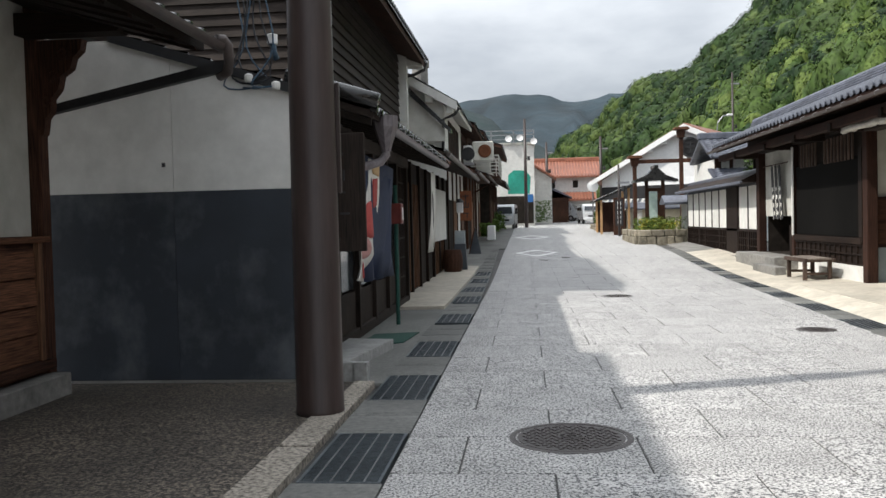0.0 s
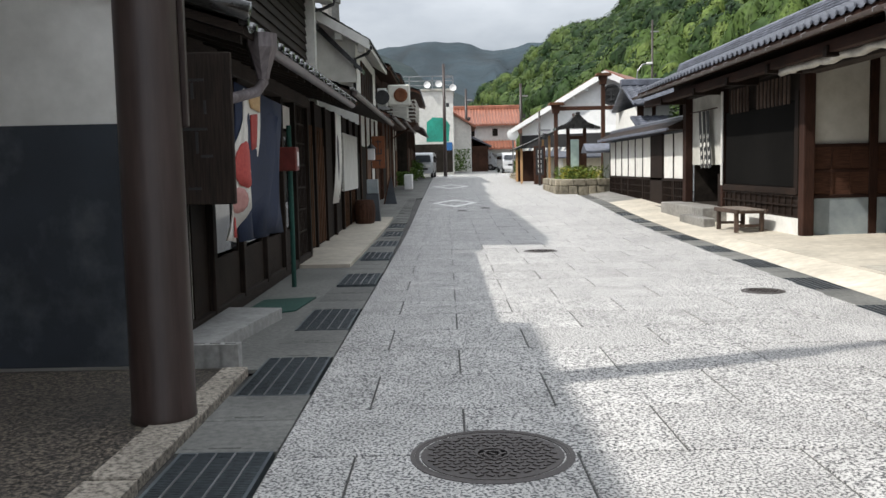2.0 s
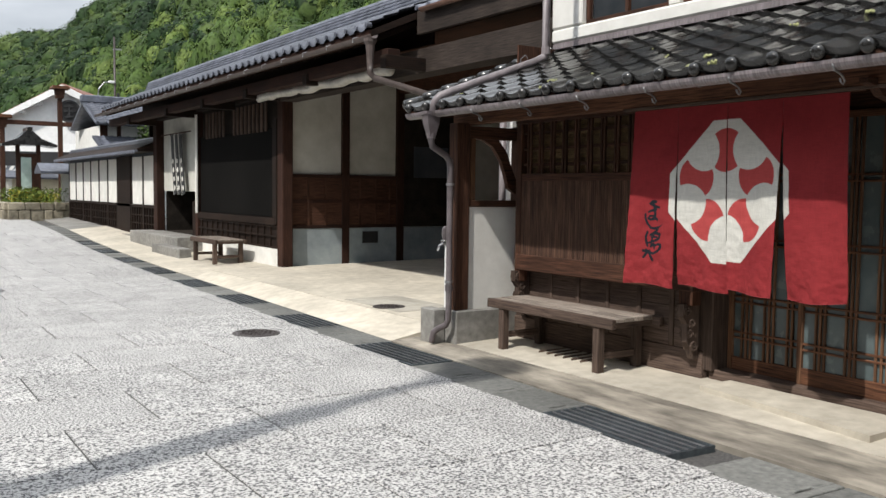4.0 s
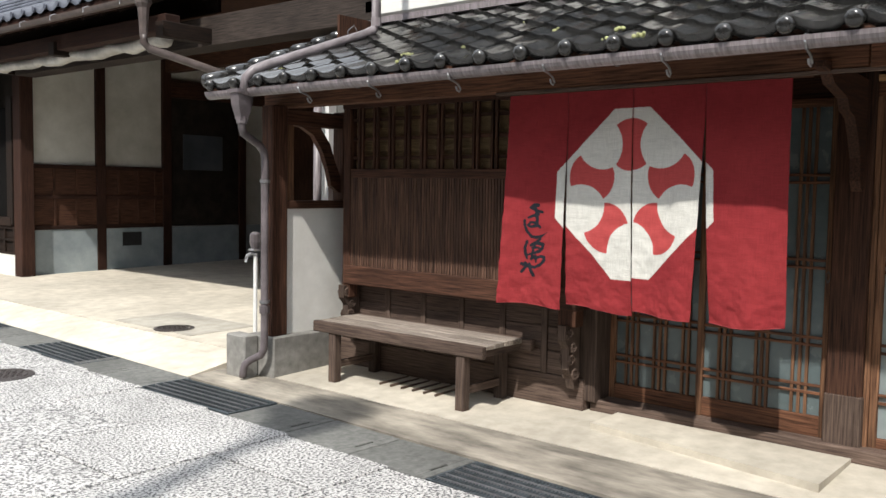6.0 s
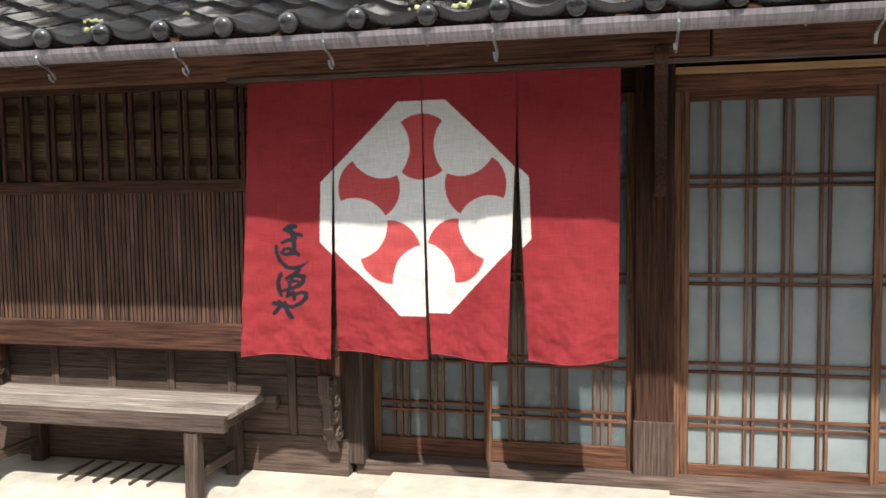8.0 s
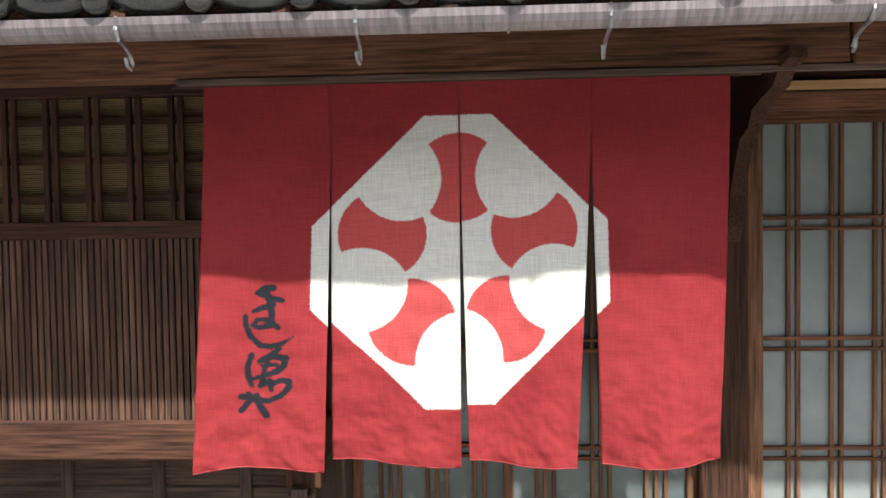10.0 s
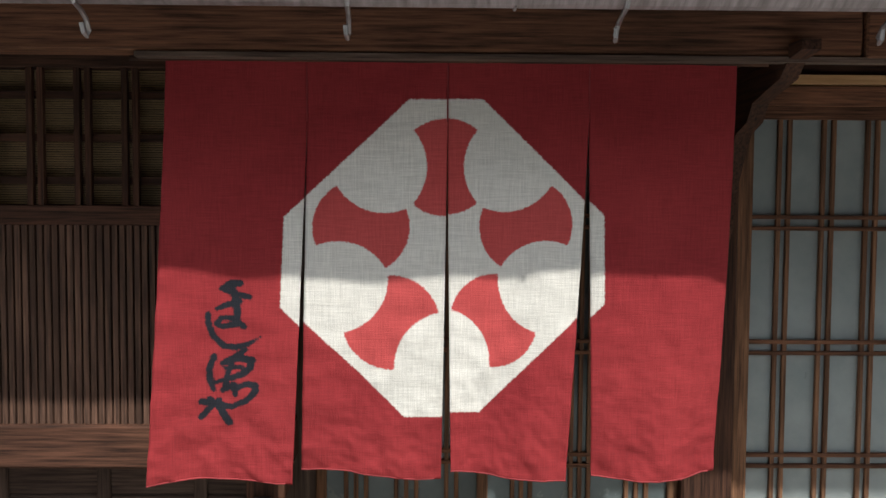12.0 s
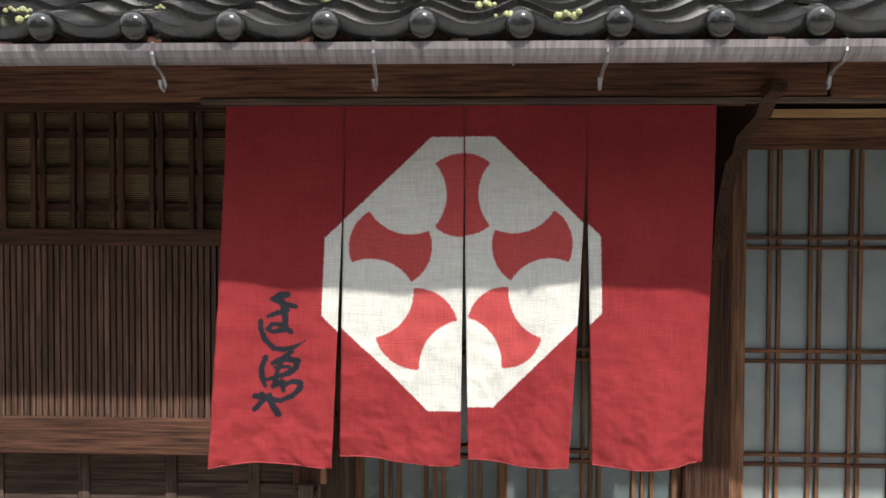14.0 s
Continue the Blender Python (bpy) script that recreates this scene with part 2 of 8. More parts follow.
def box(bm, x0, x1, y0, y1, z0, z1, bevel=0.0):
    r = bmesh.ops.create_cube(bm, size=1.0)
    vs = r["verts"]
    for v in vs:
        v.co = Vector(((x0 + x1) / 2 + v.co.x * abs(x1 - x0), (y0 + y1) / 2 + v.co.y * abs(y1 - y0), (z0 + z1) / 2 + v.co.z * abs(z1 - z0)))
    if bevel:
        es = {e for v in vs for e in v.link_edges}
        bmesh.ops.bevel(bm, geom=list(es), offset=bevel, segments=1, affect="EDGES")
    return vs


def one_box(x0, x1, y0, y1, z0, z1, bevel=0.0):
    bm = bmesh.new()
    box(bm, x0, x1, y0, y1, z0, z1, bevel)
    return bm


def tube(bm, points, radius, sides=10, taper=1.0):
    """A round bar through the points."""
    pts = [Vector(p) for p in points]
    rings = []
    ref = Vector((0.123, 0.31, 0.94)).normalized()
    for i, p in enumerate(pts):
        d = (pts[min(i + 1, len(pts) - 1)] - pts[max(i - 1, 0)]).normalized()
        a = d.cross(ref)
        if a.length < 0.05:
            a = d.cross(Vector((1, 0, 0)))
        a.normalize()
        c = d.cross(a).normalized()
        r = radius * (1 + (taper - 1) * i / max(1, len(pts) - 1))
        rings.append([bm.verts.new(p + a * r * math.cos(t) + c * r * math.sin(t)) for t in (2 * math.pi * k / sides for k in range(sides))])
    for r0, r1 in zip(rings, rings[1:]):
        for k in range(sides):
            bm.faces.new((r0[k], r0[(k + 1) % sides], r1[(k + 1) % sides], r1[k]))
    bm.faces.new(rings[0])
    bm.faces.new(rings[-1][::-1])
    return bm


def one_tube(points, radius, sides=10, taper=1.0):
    return tube(bmesh.new(), points, radius, sides, taper)


def prism(bm, outline, axis, a, b):
    """A flat outline of (u, v) pairs made thick from a to b along the axis ('x': u is y, v is z; 'y': u is x, v is z; 'z': u is x, v is y)."""
    def at(u, v, w):
        return {"x": (w, u, v), "y": (u, w, v), "z": (u, v, w)}[axis]
    r0 = [bm.verts.new(at(u, v, a)) for u, v in outline]
    r1 = [bm.verts.new(at(u, v, b)) for u, v in outline]
    n = len(outline)
    bm.faces.new(r0)
    bm.faces.new(r1[::-1])
    for k in range(n):
        bm.faces.new((r0[k], r0[(k + 1) % n], r1[(k + 1) % n], r1[k]))
    return bm


def one_prism(outline, axis, a, b):
    return prism(bmesh.new(), outline, axis, a, b)


def lathe(profile, sides=24, centre=(0, 0, 0), bm=None):
    """A turned shape from (radius, height) pairs."""
    bm = bm or bmesh.new()
    cx, cy, cz = centre
    rings = [[bm.verts.new((cx + r * math.cos(2 * math.pi * k / sides), cy + r * math.sin(2 * math.pi * k / sides), cz + h)) for k in range(sides)] for r, h in profile]
    for r0, r1 in zip(rings, rings[1:]):
        for k in range(sides):
            bm.faces.new((r0[k], r0[(k + 1) % sides], r1[(k + 1) % sides], r1[k]))
    bm.faces.new(rings[0][::-1])
    bm.faces.new(rings[-1])
    return bm


def structure(name, bm, material, label, category="structure"):
    return tagged(part(name, bm, material), label=label, category=category, kind="structure")


def rise(y):
    """Height of the street along its length: level here, climbing gently farther off."""
    return 0.0 if y < 18 else 0.018 * (y - 18) * min(1.0, (y - 18) / 12.0)


# ==== STRUCTURE: GROUND ====
def road_right(y):
    return 4.24 + 0.04 * max(y, -5)


def sheet(name, x0, x1, y0, y1, z, material, label, category, thick=0.025, steps=1, x0f=None, x1f=None):
    """A slab that follows the street's rise."""
    bm = bmesh.new()
    rows = []
    for i in range(steps + 1):
        y = y0 + (y1 - y0) * i / steps
        a, b = (x0f(y) if x0f else x0), (x1f(y) if x1f else x1)
        za, zb = (z if isinstance(z, tuple) else (z, z))
        h = rise(y)
        rows.append([bm.verts.new(p) for p in ((a, y, h + za - thick), (a, y, h + za), (b, y, h + zb), (b, y, h + zb - thick))])
    for r0, r1 in zip(rows, rows[1:]):
        for k in range(4):
            bm.faces.new((r0[k], r0[(k + 1) % 4], r1[(k + 1) % 4], r1[k]))
    bm.faces.new(rows[0])
    bm.faces.new(rows[-1][::-1])
    return structure(name, bm, material, label, category)


def ground_sheet():
    bm = bmesh.new()
    ys = [-400, -60, -12, 0, 18, 22, 26, 30, 40, 50, 60, 75, 90, 120, 200, 500, 1500]
    xs = [-1500, -300, -60, -12, 0, 12, 60, 300, 1500]
    grid = [[bm.verts.new((x, y, min(rise(y), 2.2) - 0.05)) for x in xs] for y in ys]
    for r0, r1 in zip(grid, grid[1:]):
        for k in range(len(xs) - 1):
            bm.faces.new((r0[k], r0[k + 1], r1[k + 1], r1[k]))
    return structure("ground", bm, ASPHALT, "grey asphalt ground sheet under the whole street", "ground")


ground_sheet()
ROAD_L = -0.40
road = sheet("road", ROAD_L, 0, -9, 92, -0.008, JOINT, "bed of dark mortar under the granite street paving", "road", 0.03, 40, x1f=road_right)
sheet("pavement_left_yard", -9.0, -1.02, -9, 8.25, 0.012, FORECOURT, "dark exposed-aggregate forecourt beside the street", "forecourt", 0.05)
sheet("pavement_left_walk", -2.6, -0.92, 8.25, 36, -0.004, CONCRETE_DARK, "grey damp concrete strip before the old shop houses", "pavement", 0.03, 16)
sheet("pavement_left_slab", -2.6, -0.97, 15.05, 26.2, 0.05, CONCRETE, "pale concrete slab before the shop doors", "pavement", 0.07, 8)
sheet("pavement_left_far", -5.0, -0.42, 36, 92, -0.01, CONCRETE_DARK, "grey concrete verge along the far houses", "pavement", 0.03, 20)
sheet("pavement_shop", 5.52, 6.6, -9, 10.7, (0.012, 0.045), CONCRETE, "pale worn concrete apron before the shop", "pavement", 0.06, 1)
sheet("pavement_shop_edge", 0, 5.515, -9, 10.7, (-0.01, 0.008), CONCRETE_STAINED, "grey worn concrete edge strip beside the gutter", "pavement", 0.06, 1, x0f=lambda y: road_right(y) + 0.46)
sheet("pavement_court", 5.75, 14.0, 10.7, 17.8, (0.095, 0.20), CONCRETE, "pale sunlit concrete floor of the open gateway court", "pavement", 0.12, 1)
sheet("pavement_court_ramp", 0, 5.746, 10.7, 17.8, (-0.012, 0.09), CONCRETE, "sloping concrete lip of the gateway court", "pavement", 0.12, 1, x0f=lambda y: road_right(y) + 0.46)
sheet("pavement_court_patch", 5.85, 6.62, 11.75, 13.1, (0.1005, 0.109), CONCRETE_PATCH, "greyer mortar patch in the court floor", "pavement", 0.01, 1)
sheet("pavement_gate", 0, 7.2, 17.8, 31, (-0.01, 0.12), CONCRETE, "pale sandy concrete apron before the gate house", "pavement", 0.06, 6, x0f=lambda y: road_right(y) + 0.46)
sheet("pavement_wall_foot", 0, 7.3, 31, 37, (-0.01, 0.10), CONCRETE_GREY, "grey concrete strip at the foot of the white wall", "pavement", 0.06, 4, x0f=lambda y: road_right(y) + 0.46)


# drains: concrete channel covers and steel gratings
def cover_mesh(name, w, length):
    """A concrete channel cover with two finger slots."""
    bm = bmesh.new()
    a, s0, s1 = 0.006, 0.10, 0.30
    box(bm, a, w - a, 0, s0 * length, -0.06, 0, 0.004)
    box(bm, a, w * 0.30, s0 * length, s0 * length + 0.022, -0.06, 0)
    box(bm, w * 0.62, w - a, s0 * length, s0 * length + 0.022, -0.06, 0)
    box(bm, a, w - a, s0 * length + 0.022, length - 0.008, -0.06, 0, 0.004)
    me = bpy.data.meshes.new(name)
    bm.to_mesh(me)
    bm.free()
    me.materials.append(CONCRETE_DARK)
    return me


def grating(w, length, along, parent_at, lanes=4, tag="left"):
    """A steel grating: a frame, cross bars of one tight row, and long bright bearing bars."""
    g = empty("drain_grating", parent_at, label="dark steel drain grating set flush in the gutter", category="drain grating", group="street drain gratings")
    bm = bmesh.new()
    box(bm, 0, 0.018, 0, length, -0.05, 0.002)
    box(bm, w - 0.018, w, 0, length, -0.05, 0.002)
    box(bm, 0.018, w - 0.018, 0, 0.018, -0.05, 0.002)
    box(bm, 0.018, w - 0.018, length - 0.018, length, -0.05, 0.002)
    part("frame", bm, STEEL_DARK, g)
    n = int(length / 0.022)
    bm = bmesh.new()
    for i in range(1, n):
        y = length * i / n
        prism(bm, [(y - 0.004, -0.03), (y + 0.004, -0.03), (y + 0.004, -0.002), (y - 0.004, -0.002)], "x", 0.018, w - 0.018)
    tagged(part("cross_bar_rest", bm, STEEL_DARK, g), kind="stuff")
    for i in range(1, lanes + 1):
        x = w * i / (lanes + 1)
        part("bearing_bar", one_box(x - 0.004, x + 0.004, 0.02, length - 0.02, -0.03, 0.004), STEEL, g, "worn bright bar")
    part("channel_floor", one_box(0.02, w - 0.02, 0.02, length - 0.02, -0.049, -0.044), CONCRETE_DARK, g)
    return g


gutter_l = structure("pavement_gutter_left", one_box(-0.97, ROAD_L, -9, 40, -0.12, -0.052), CONCRETE_DARK, "concrete bed of the street gutter", "gutter")
gutter_r = structure("pavement_gutter_right", one_prism([(road_right(-9), -9), (road_right(-9) + 0.46, -9), (road_right(36) + 0.46, 36), (road_right(36), 36)], "z", -0.12, -0.052), CONCRETE_DARK, "concrete bed of the street gutter", "gutter")
COVER_L, COVER_R = cover_mesh("cover", 0.56, 0.585), cover_mesh("cover", 0.45, 0.60)
GRATE_L = grating(0.50, 1.18, "y", (-0.92, 5.12, 0.0))
grates_l = [2.76, 5.12, 7.46, 9.84, 13.0, 16.2, 18.6, 21.0, 23.4]
for y in grates_l:
    if y != 5.12:
        copy_thing(GRATE_L, pose(-0.92 - 0.012 * max(0, y - 14), y, rise(y)))
y = -9.0
while y < 36:
    if not any(gy - 0.3 < y < gy + 1.15 for gy in grates_l):
        ob = new("cover", COVER_L)
        ob.parent = gutter_l
        ob.matrix_world = pose(-0.96 - 0.012 * max(0, y - 14), y, rise(y))
        y += 0.59
    else:
        y = min(gy for gy in grates_l if gy + 1.15 > y) + 1.185
GRATE_R = grating(0.42, 1.12, "y", (4.655, 9.53, -0.01), 5)
grates_r = [0.5, 3.4, 6.58, 9.53, 11.75, 14.0, 16.3, 18.8, 21.2, 23.6, 26.0]
for y in grates_r:
    if y != 9.53:
        copy_thing(GRATE_R, pose(road_right(y) + 0.02, y, rise(y) - 0.01, 0, 0, -2.3))
y = -9.0
while y < 33:
    if not any(gy - 0.3 < y < gy + 1.1 for gy in grates_r):
        ob = new("cover", COVER_R)
        ob.parent = gutter_r
        ob.matrix_world = pose(road_right(y) + 0.005, y, rise(y) - 0.01, 0, 0, -2.3)
        y += 0.605
    else:
        y = min(gy for gy in grates_r if gy + 1.1 > y) + 1.13


def manhole(name, x, y, z, r, label):
    top = lathe([(r, -0.03), (r, 0.0), (r - 0.02, 0.002), (r - 0.022, -0.004), (r - 0.03, -0.004), (r - 0.032, 0.001), (0.02, 0.001)], 40)
    ob = part("lid", top, IRON)
    root = empty(name, (x, y, z), label=label, category="manhole cover", group="manhole covers")
    ob.parent = root
    bm = bmesh.new()
    n = int(r * 2 / 0.052)
    for i in range(-n // 2, n // 2 + 1):
        for j in range(-n // 2, n // 2 + 1):
            px, py = (i + 0.5 * (j % 2)) * 0.052, j * 0.045
            if math.hypot(px, py) < r - 0.06:
                a = 0.6 if (i + j) % 2 else -0.6
                c, s_ = math.cos(a), math.sin(a)
                q = [(px + c * u - s_ * v, py + s_ * u + c * v) for u, v in ((-0.019, -0.008), (0.019, -0.008), (0.019, 0.008), (-0.019, 0.008))]
                prism(bm, q, "z", 0.0, 0.006)
    tagged(part("studs", bm, IRON, root), kind="stuff")
    if r > 0.35:
        for q in (0.05, 0.09):
            part("centre_ring", lathe([(q, 0.0015), (q, 0.008), (q - 0.012, 0.008), (q - 0.012, 0.0015)], 24), IRON, root)
    part("rim", lathe([(r + 0.025, -0.03), (r + 0.025, 0.0005), (r + 0.001, 0.0015), (r + 0.001, -0.03)], 40), IRON, root)
    return root


manhole("manhole_cover", 0.73, 6.18, 0.002, 0.40, "round cast-iron manhole cover with raised studs in the paving")
manhole("manhole_cover", 4.12, 11.72, 0.004, 0.22, "small round cast-iron cover at the paving edge")
manhole("manhole_cover", 2.15, 17.0, 0.004, 0.27, "round cast-iron cover in the granite paving")
manhole("manhole_cover", 5.99, 12.22, 0.106, 0.17, "small round iron drain cover in the court floor")

# kerb stones before the forecourt
kerb = structure("kerb", one_box(-1.25, -0.99, -9, 5.86, -0.05, 0.016), KERB_STONE, "pale concrete kerb between forecourt and gutter", "kerb")
for y0, y1, xa, xb in ((5.87, 7.15, -1.24, -0.99), (7.16, 8.22, -1.18, -0.99)):
    part("kerb_stone", one_box(xa, xb, y0, y1, -0.05, 0.028, 0.008), KERB_STONE, kerb)
# ==== THE SHOP WITH THE RED CURTAIN ====
WALL = 6.43
structure("wall_shop_front", one_box(6.47, 6.66, -6.0, 7.70, 2.24, 2.69), WOOD_Y, "dark timber wall above the shop doors", "wall")
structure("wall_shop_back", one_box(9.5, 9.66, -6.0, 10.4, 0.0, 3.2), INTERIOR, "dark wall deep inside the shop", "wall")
structure("floor_shop", one_box(6.62, 9.5, -6.0, 10.2, -0.02, 0.04), INTERIOR, "floor inside the shop in a near-black unlit tone", "floor")
structure("ceiling_shop", one_box(7.08, 9.66, -6.0, 10.2, 2.88, 2.94), INTERIOR, "ceiling inside the shop in a near-black unlit tone", "ceiling")
structure("wall_shop_end", one_prism([(6.42, 0.0), (12.0, 0.0), (12.0, 2.95), (7.1, 2.93), (6.42, 2.66)], "y", 10.22, 10.38), PLASTER_OLD, "plaster end wall of the shop house", "wall")
structure("wall_shop_near", one_box(6.47, 6.6, -6.0, 2.4, 0.0, 2.24), WOOD_Z, "dark boarded wall beyond the shop doors", "wall")

# front sill and posts
sill = structure("trim_ground_sill", one_box(6.28, 6.50, 2.4, 7.72, 0.0, 0.115, 0.008), GREY_Y, "weathered timber ground sill under the sliding doors", "sill")
part("bay_sill", one_box(6.222, 6.40, 7.74, 10.12, 0.03, 0.25, 0.008), GREY_Y, sill)
structure("trim_lintel", one_box(6.38, 6.52, 2.4, 6.03, 2.06, 2.14, 0.004), RED_Y, "brown timber lintel above the sliding door", "lintel")
structure("trim_lintel_strip", one_box(6.36, 6.50, 2.4, 6.03, 2.144, 2.178), FRESH_Y, "fresh orange timber strip above the lintel", "lintel")
structure("trim_lintel_upper", one_box(6.40, 6.52, 2.4, 7.72, 2.182, 2.238), WOOD_Y, "dark timber head above the sliding doors", "lintel")
structure("trim_lintel_door", one_box(6.40, 6.52, 6.23, 7.66, 2.07, 2.18), WOOD_Y, "dark timber head behind the curtain", "lintel")
structure("column_door_jamb", one_box(6.37, 6.50, 6.001, 6.029, 0.06, 2.06), RED_Z, "brown timber door jamb against the post", "post")
post = structure("column_post", one_box(6.33, 6.50, 6.03, 6.225, 0.06, 2.24, 0.008), WOOD_Z, "weathered square timber post between the shop doors", "post")
# paler grey puts the sun on the post's lower end into the colour
part("foot", one_box(6.324, 6.506, 6.024, 6.231, 0.03, 0.40, 0.01), GREY_Z, post, "patched post foot in a paler, sunlit tone")
jamb = structure("column_jamb", one_box(6.24, 6.46, 7.66, 7.80, 0.10, 2.24, 0.008), GREY_Z, "weathered timber jamb beside the lattice bay", "post")
# carved bracket arm
arm = [(5.56, 2.135), (5.56, 2.165), (5.90, 2.17), (6.33, 2.15), (6.33, 1.56), (6.30, 1.54), (6.26, 1.60), (6.24, 1.72), (6.17, 1.84), (6.10, 1.93), (6.00, 1.96), (5.95, 2.02), (5.82, 2.05), (5.72, 2.07), (5.66, 2.12)]
for y in (6.10,):
    tagged(part("bracket", one_prism(arm, "y", y - 0.028, y + 0.028), WOOD_X), label="carved dark timber bracket under the eave beam", category="bracket", kind="structure")
beam = structure("beam_eave", one_box(5.66, 5.775, 5.90, 10.42, 2.132, 2.30, 0.006), RED_Y, "brown weathered eave beam above the curtain", "beam")
structure("beam_eave_next", one_box(5.645, 5.775, 2.0, 5.895, 2.125, 2.305, 0.006), RED_Y, "brown eave beam with strong grain", "beam")
structure("trim_curtain_rail", one_box(5.655, 5.70, 4.9, 8.10, 2.112, 2.128), GREY_Y, "thin pale rail under the eave beam", "rail")

# rafters under the eave
raf = structure("trim_rafters", one_box(5.2, 5.24, -6, 10.45, 2.20, 2.262), WOOD_Y, "dark timber eave board", "eave")
y = -0.2
while y < 10.4:
    part("rafter", one_prism([(5.16, 2.195), (5.16, 2.245), (7.0, 2.245 + 1.84 * 0.385), (7.0, 2.195 + 1.84 * 0.385)], "y", y - 0.025, y + 0.025), WOOD_X, raf)
    y += 0.46
roof_shop = structure("roof_shop", one_prism([(5.175, 2.233), (5.175, 2.251), (7.06, 2.251 + 1.885 * 0.385), (7.06, 2.233 + 1.885 * 0.385)], "y", -6, 10.5), WOOD_X, "boarded lean-to roof of the shop, dark glazed tiles on it", "roof")


# lattice bay
def lattice_bay():
    bay = empty("lattice_bay", (0, 0, 0), label="dark timber lattice bay window with fine vertical slats and bamboo blind", category="lattice window", kind="structure")
    x0, y0, y1 = 6.09, 7.86, 9.85
    part("lower_sill", one_box(x0 - 0.03, 6.30, 7.70, y1 + 0.06, 0.73, 0.885, 0.008), WOOD_Y, bay, "thick dark weathered sill beam")
    part("middle_rail", one_box(x0 - 0.012, x0 + 0.05, y0, y1, 1.592, 1.662, 0.004), WOOD_Y, bay)
    part("top_rail", one_box(x0 - 0.012, x0 + 0.06, 7.70, y1 + 0.1, 2.14, 2.23, 0.004), WOOD_Y, bay)
    part("stile", one_box(x0 - 0.02, x0 + 0.08, 7.72, y0, 0.62, 2.14, 0.006), WOOD_Z, bay)
    part("stile", one_box(x0 - 0.02, x0 + 0.08, y1, y1 + 0.08, 0.62, 2.14, 0.006), WOOD_Z, bay)
    part("nail_rail", one_box(x0 + 0.018, x0 + 0.026, y0, y1, 1.21, 1.235), WOOD_Y, bay)
    slat = None
    n = 76
    for i in range(n):
        y = y0 + (i + 0.5) * (y1 - y0) / n
        if slat is None:
            slat = one_box(-0.010, 0.012, -0.0092, 0.0092, 0.885, 1.592)
            ob = part("slat", slat, SLAT_Z, bay)
            me = ob.data
        else:
            ob = new("slat", me)
            ob.parent = bay
        ob.location = (x0, y, 0)
    bar = None
    for i in range(12):
        yc = 8.26 + 0.165 * (i - 2)
        for d in (-0.019, 0.019):
            if bar is None:
                ob = part("bar", one_box(-0.010, 0.012, -0.010, 0.010, 1.662, 2.14), WOOD_Z, bay)
                bar = ob.data
            else:
                ob = new("bar", bar)
                ob.parent = bay
            ob.location = (x0, yc + d, 0)
    for z in (1.735, 1.885, 2.035):
        part("cross_bar", one_box(x0 + 0.014, x0 + 0.028, y0, y1, z, z + 0.026), WOOD_Y, bay)
    # bamboo blind
    bm = bmesh.new()
    z = 1.665
    while z < 2.138:
        d = random.uniform(0, 0.006)
        prism(bm, [(y0, z), (y1, z + random.uniform(-0.002, 0.002)), (y1, z + 0.006), (y0, z + 0.006)], "x", x0 + 0.05 + d, x0 + 0.056 + d)
        z += 0.0085
    tagged(part("blind", bm, BAMBOO, bay, "brown split-bamboo blind"), kind="stuff")
    part("back_board", one_box(x0 + 0.09, x0 + 0.10, y0, y1, 0.885, 2.14), INTERIOR, bay)
    part("paper_strip", one_box(x0 + 0.045, x0 + 0.05, y0, y1, 0.885, 0.97), BAMBOO, bay)
    part("end_board", one_box(x0 + 0.08, 6.44, y1 + 0.02, y1 + 0.05, 0.885, 2.2), WOOD_Z, bay)
    return bay


BAMBOO = surface("split_bamboo", (0.12, 0.074, 0.032), (0.44, 0.30, 0.145), 20.0, 0.7, 0.4, (3, 0.5, 30), stain=0.4, stain_scale=4.0)
lattice_bay()

# boards under the bay
base_wall = structure("wall_bay_base", one_box(6.24, 6.27, 7.80, 10.10, 0.25, 0.75), GREY_Y, "weathered board wall below the lattice bay", "wall")
for y in (8.06, 8.42, 8.80, 9.18, 9.56, 9.94):
    part("batten", one_box(6.215, 6.242, y - 0.025, y + 0.025, 0.25, 0.74, 0.004), GREY_Z, base_wall)
for za in (0.252, 0.42, 0.585):
    part("board", one_box(6.23, 6.245, 7.81, 10.09, za, za + 0.158, 0.005), GREY_Y, base_wall)


# carved scroll corbels under the ends of the bay
def corbel(at):
    c = empty("carved_corbel", at, label="weathered carved wooden scroll corbel under the bay", category="corbel", group="bay corbels")
    part("block", one_prism([(-0.10, 0.0), (0.08, 0.0), (0.08, -0.44), (0.03, -0.44), (0.0, -0.36), (-0.05, -0.30), (-0.05, -0.16), (-0.10, -0.10)], "y", -0.03, 0.03), GREY_Z, c)
    for dx, dz, r, turn in ((-0.06, -0.06, 0.042, 1), (-0.01, -0.15, 0.036, -1), (-0.03, -0.24, 0.040, 1), (0.02, -0.33, 0.045, -1)):
        for side in (-0.036, 0.036):
            pts = []
            for i in range(15):
                a = turn * i * 0.75
                rr = r * (1 - i / 17)
                pts.append((dx + rr * math.cos(a), side, dz + rr * math.sin(a)))
            part("scroll", one_tube(pts, 0.011, 6, 0.6), GREY_Z, c)
    return c


cb = corbel((6.13, 7.80, 0.63))
copy_thing(cb, pose(6.13, 9.90, 0.72))


# sliding doors with lattice and frosted panes
FROST = surface("frosted_glass", (0.19, 0.225, 0.23), (0.27, 0.305, 0.305), 5.0, 0.35, 0.02, stain=0.15, stain_scale=1.2, vary=0.05)


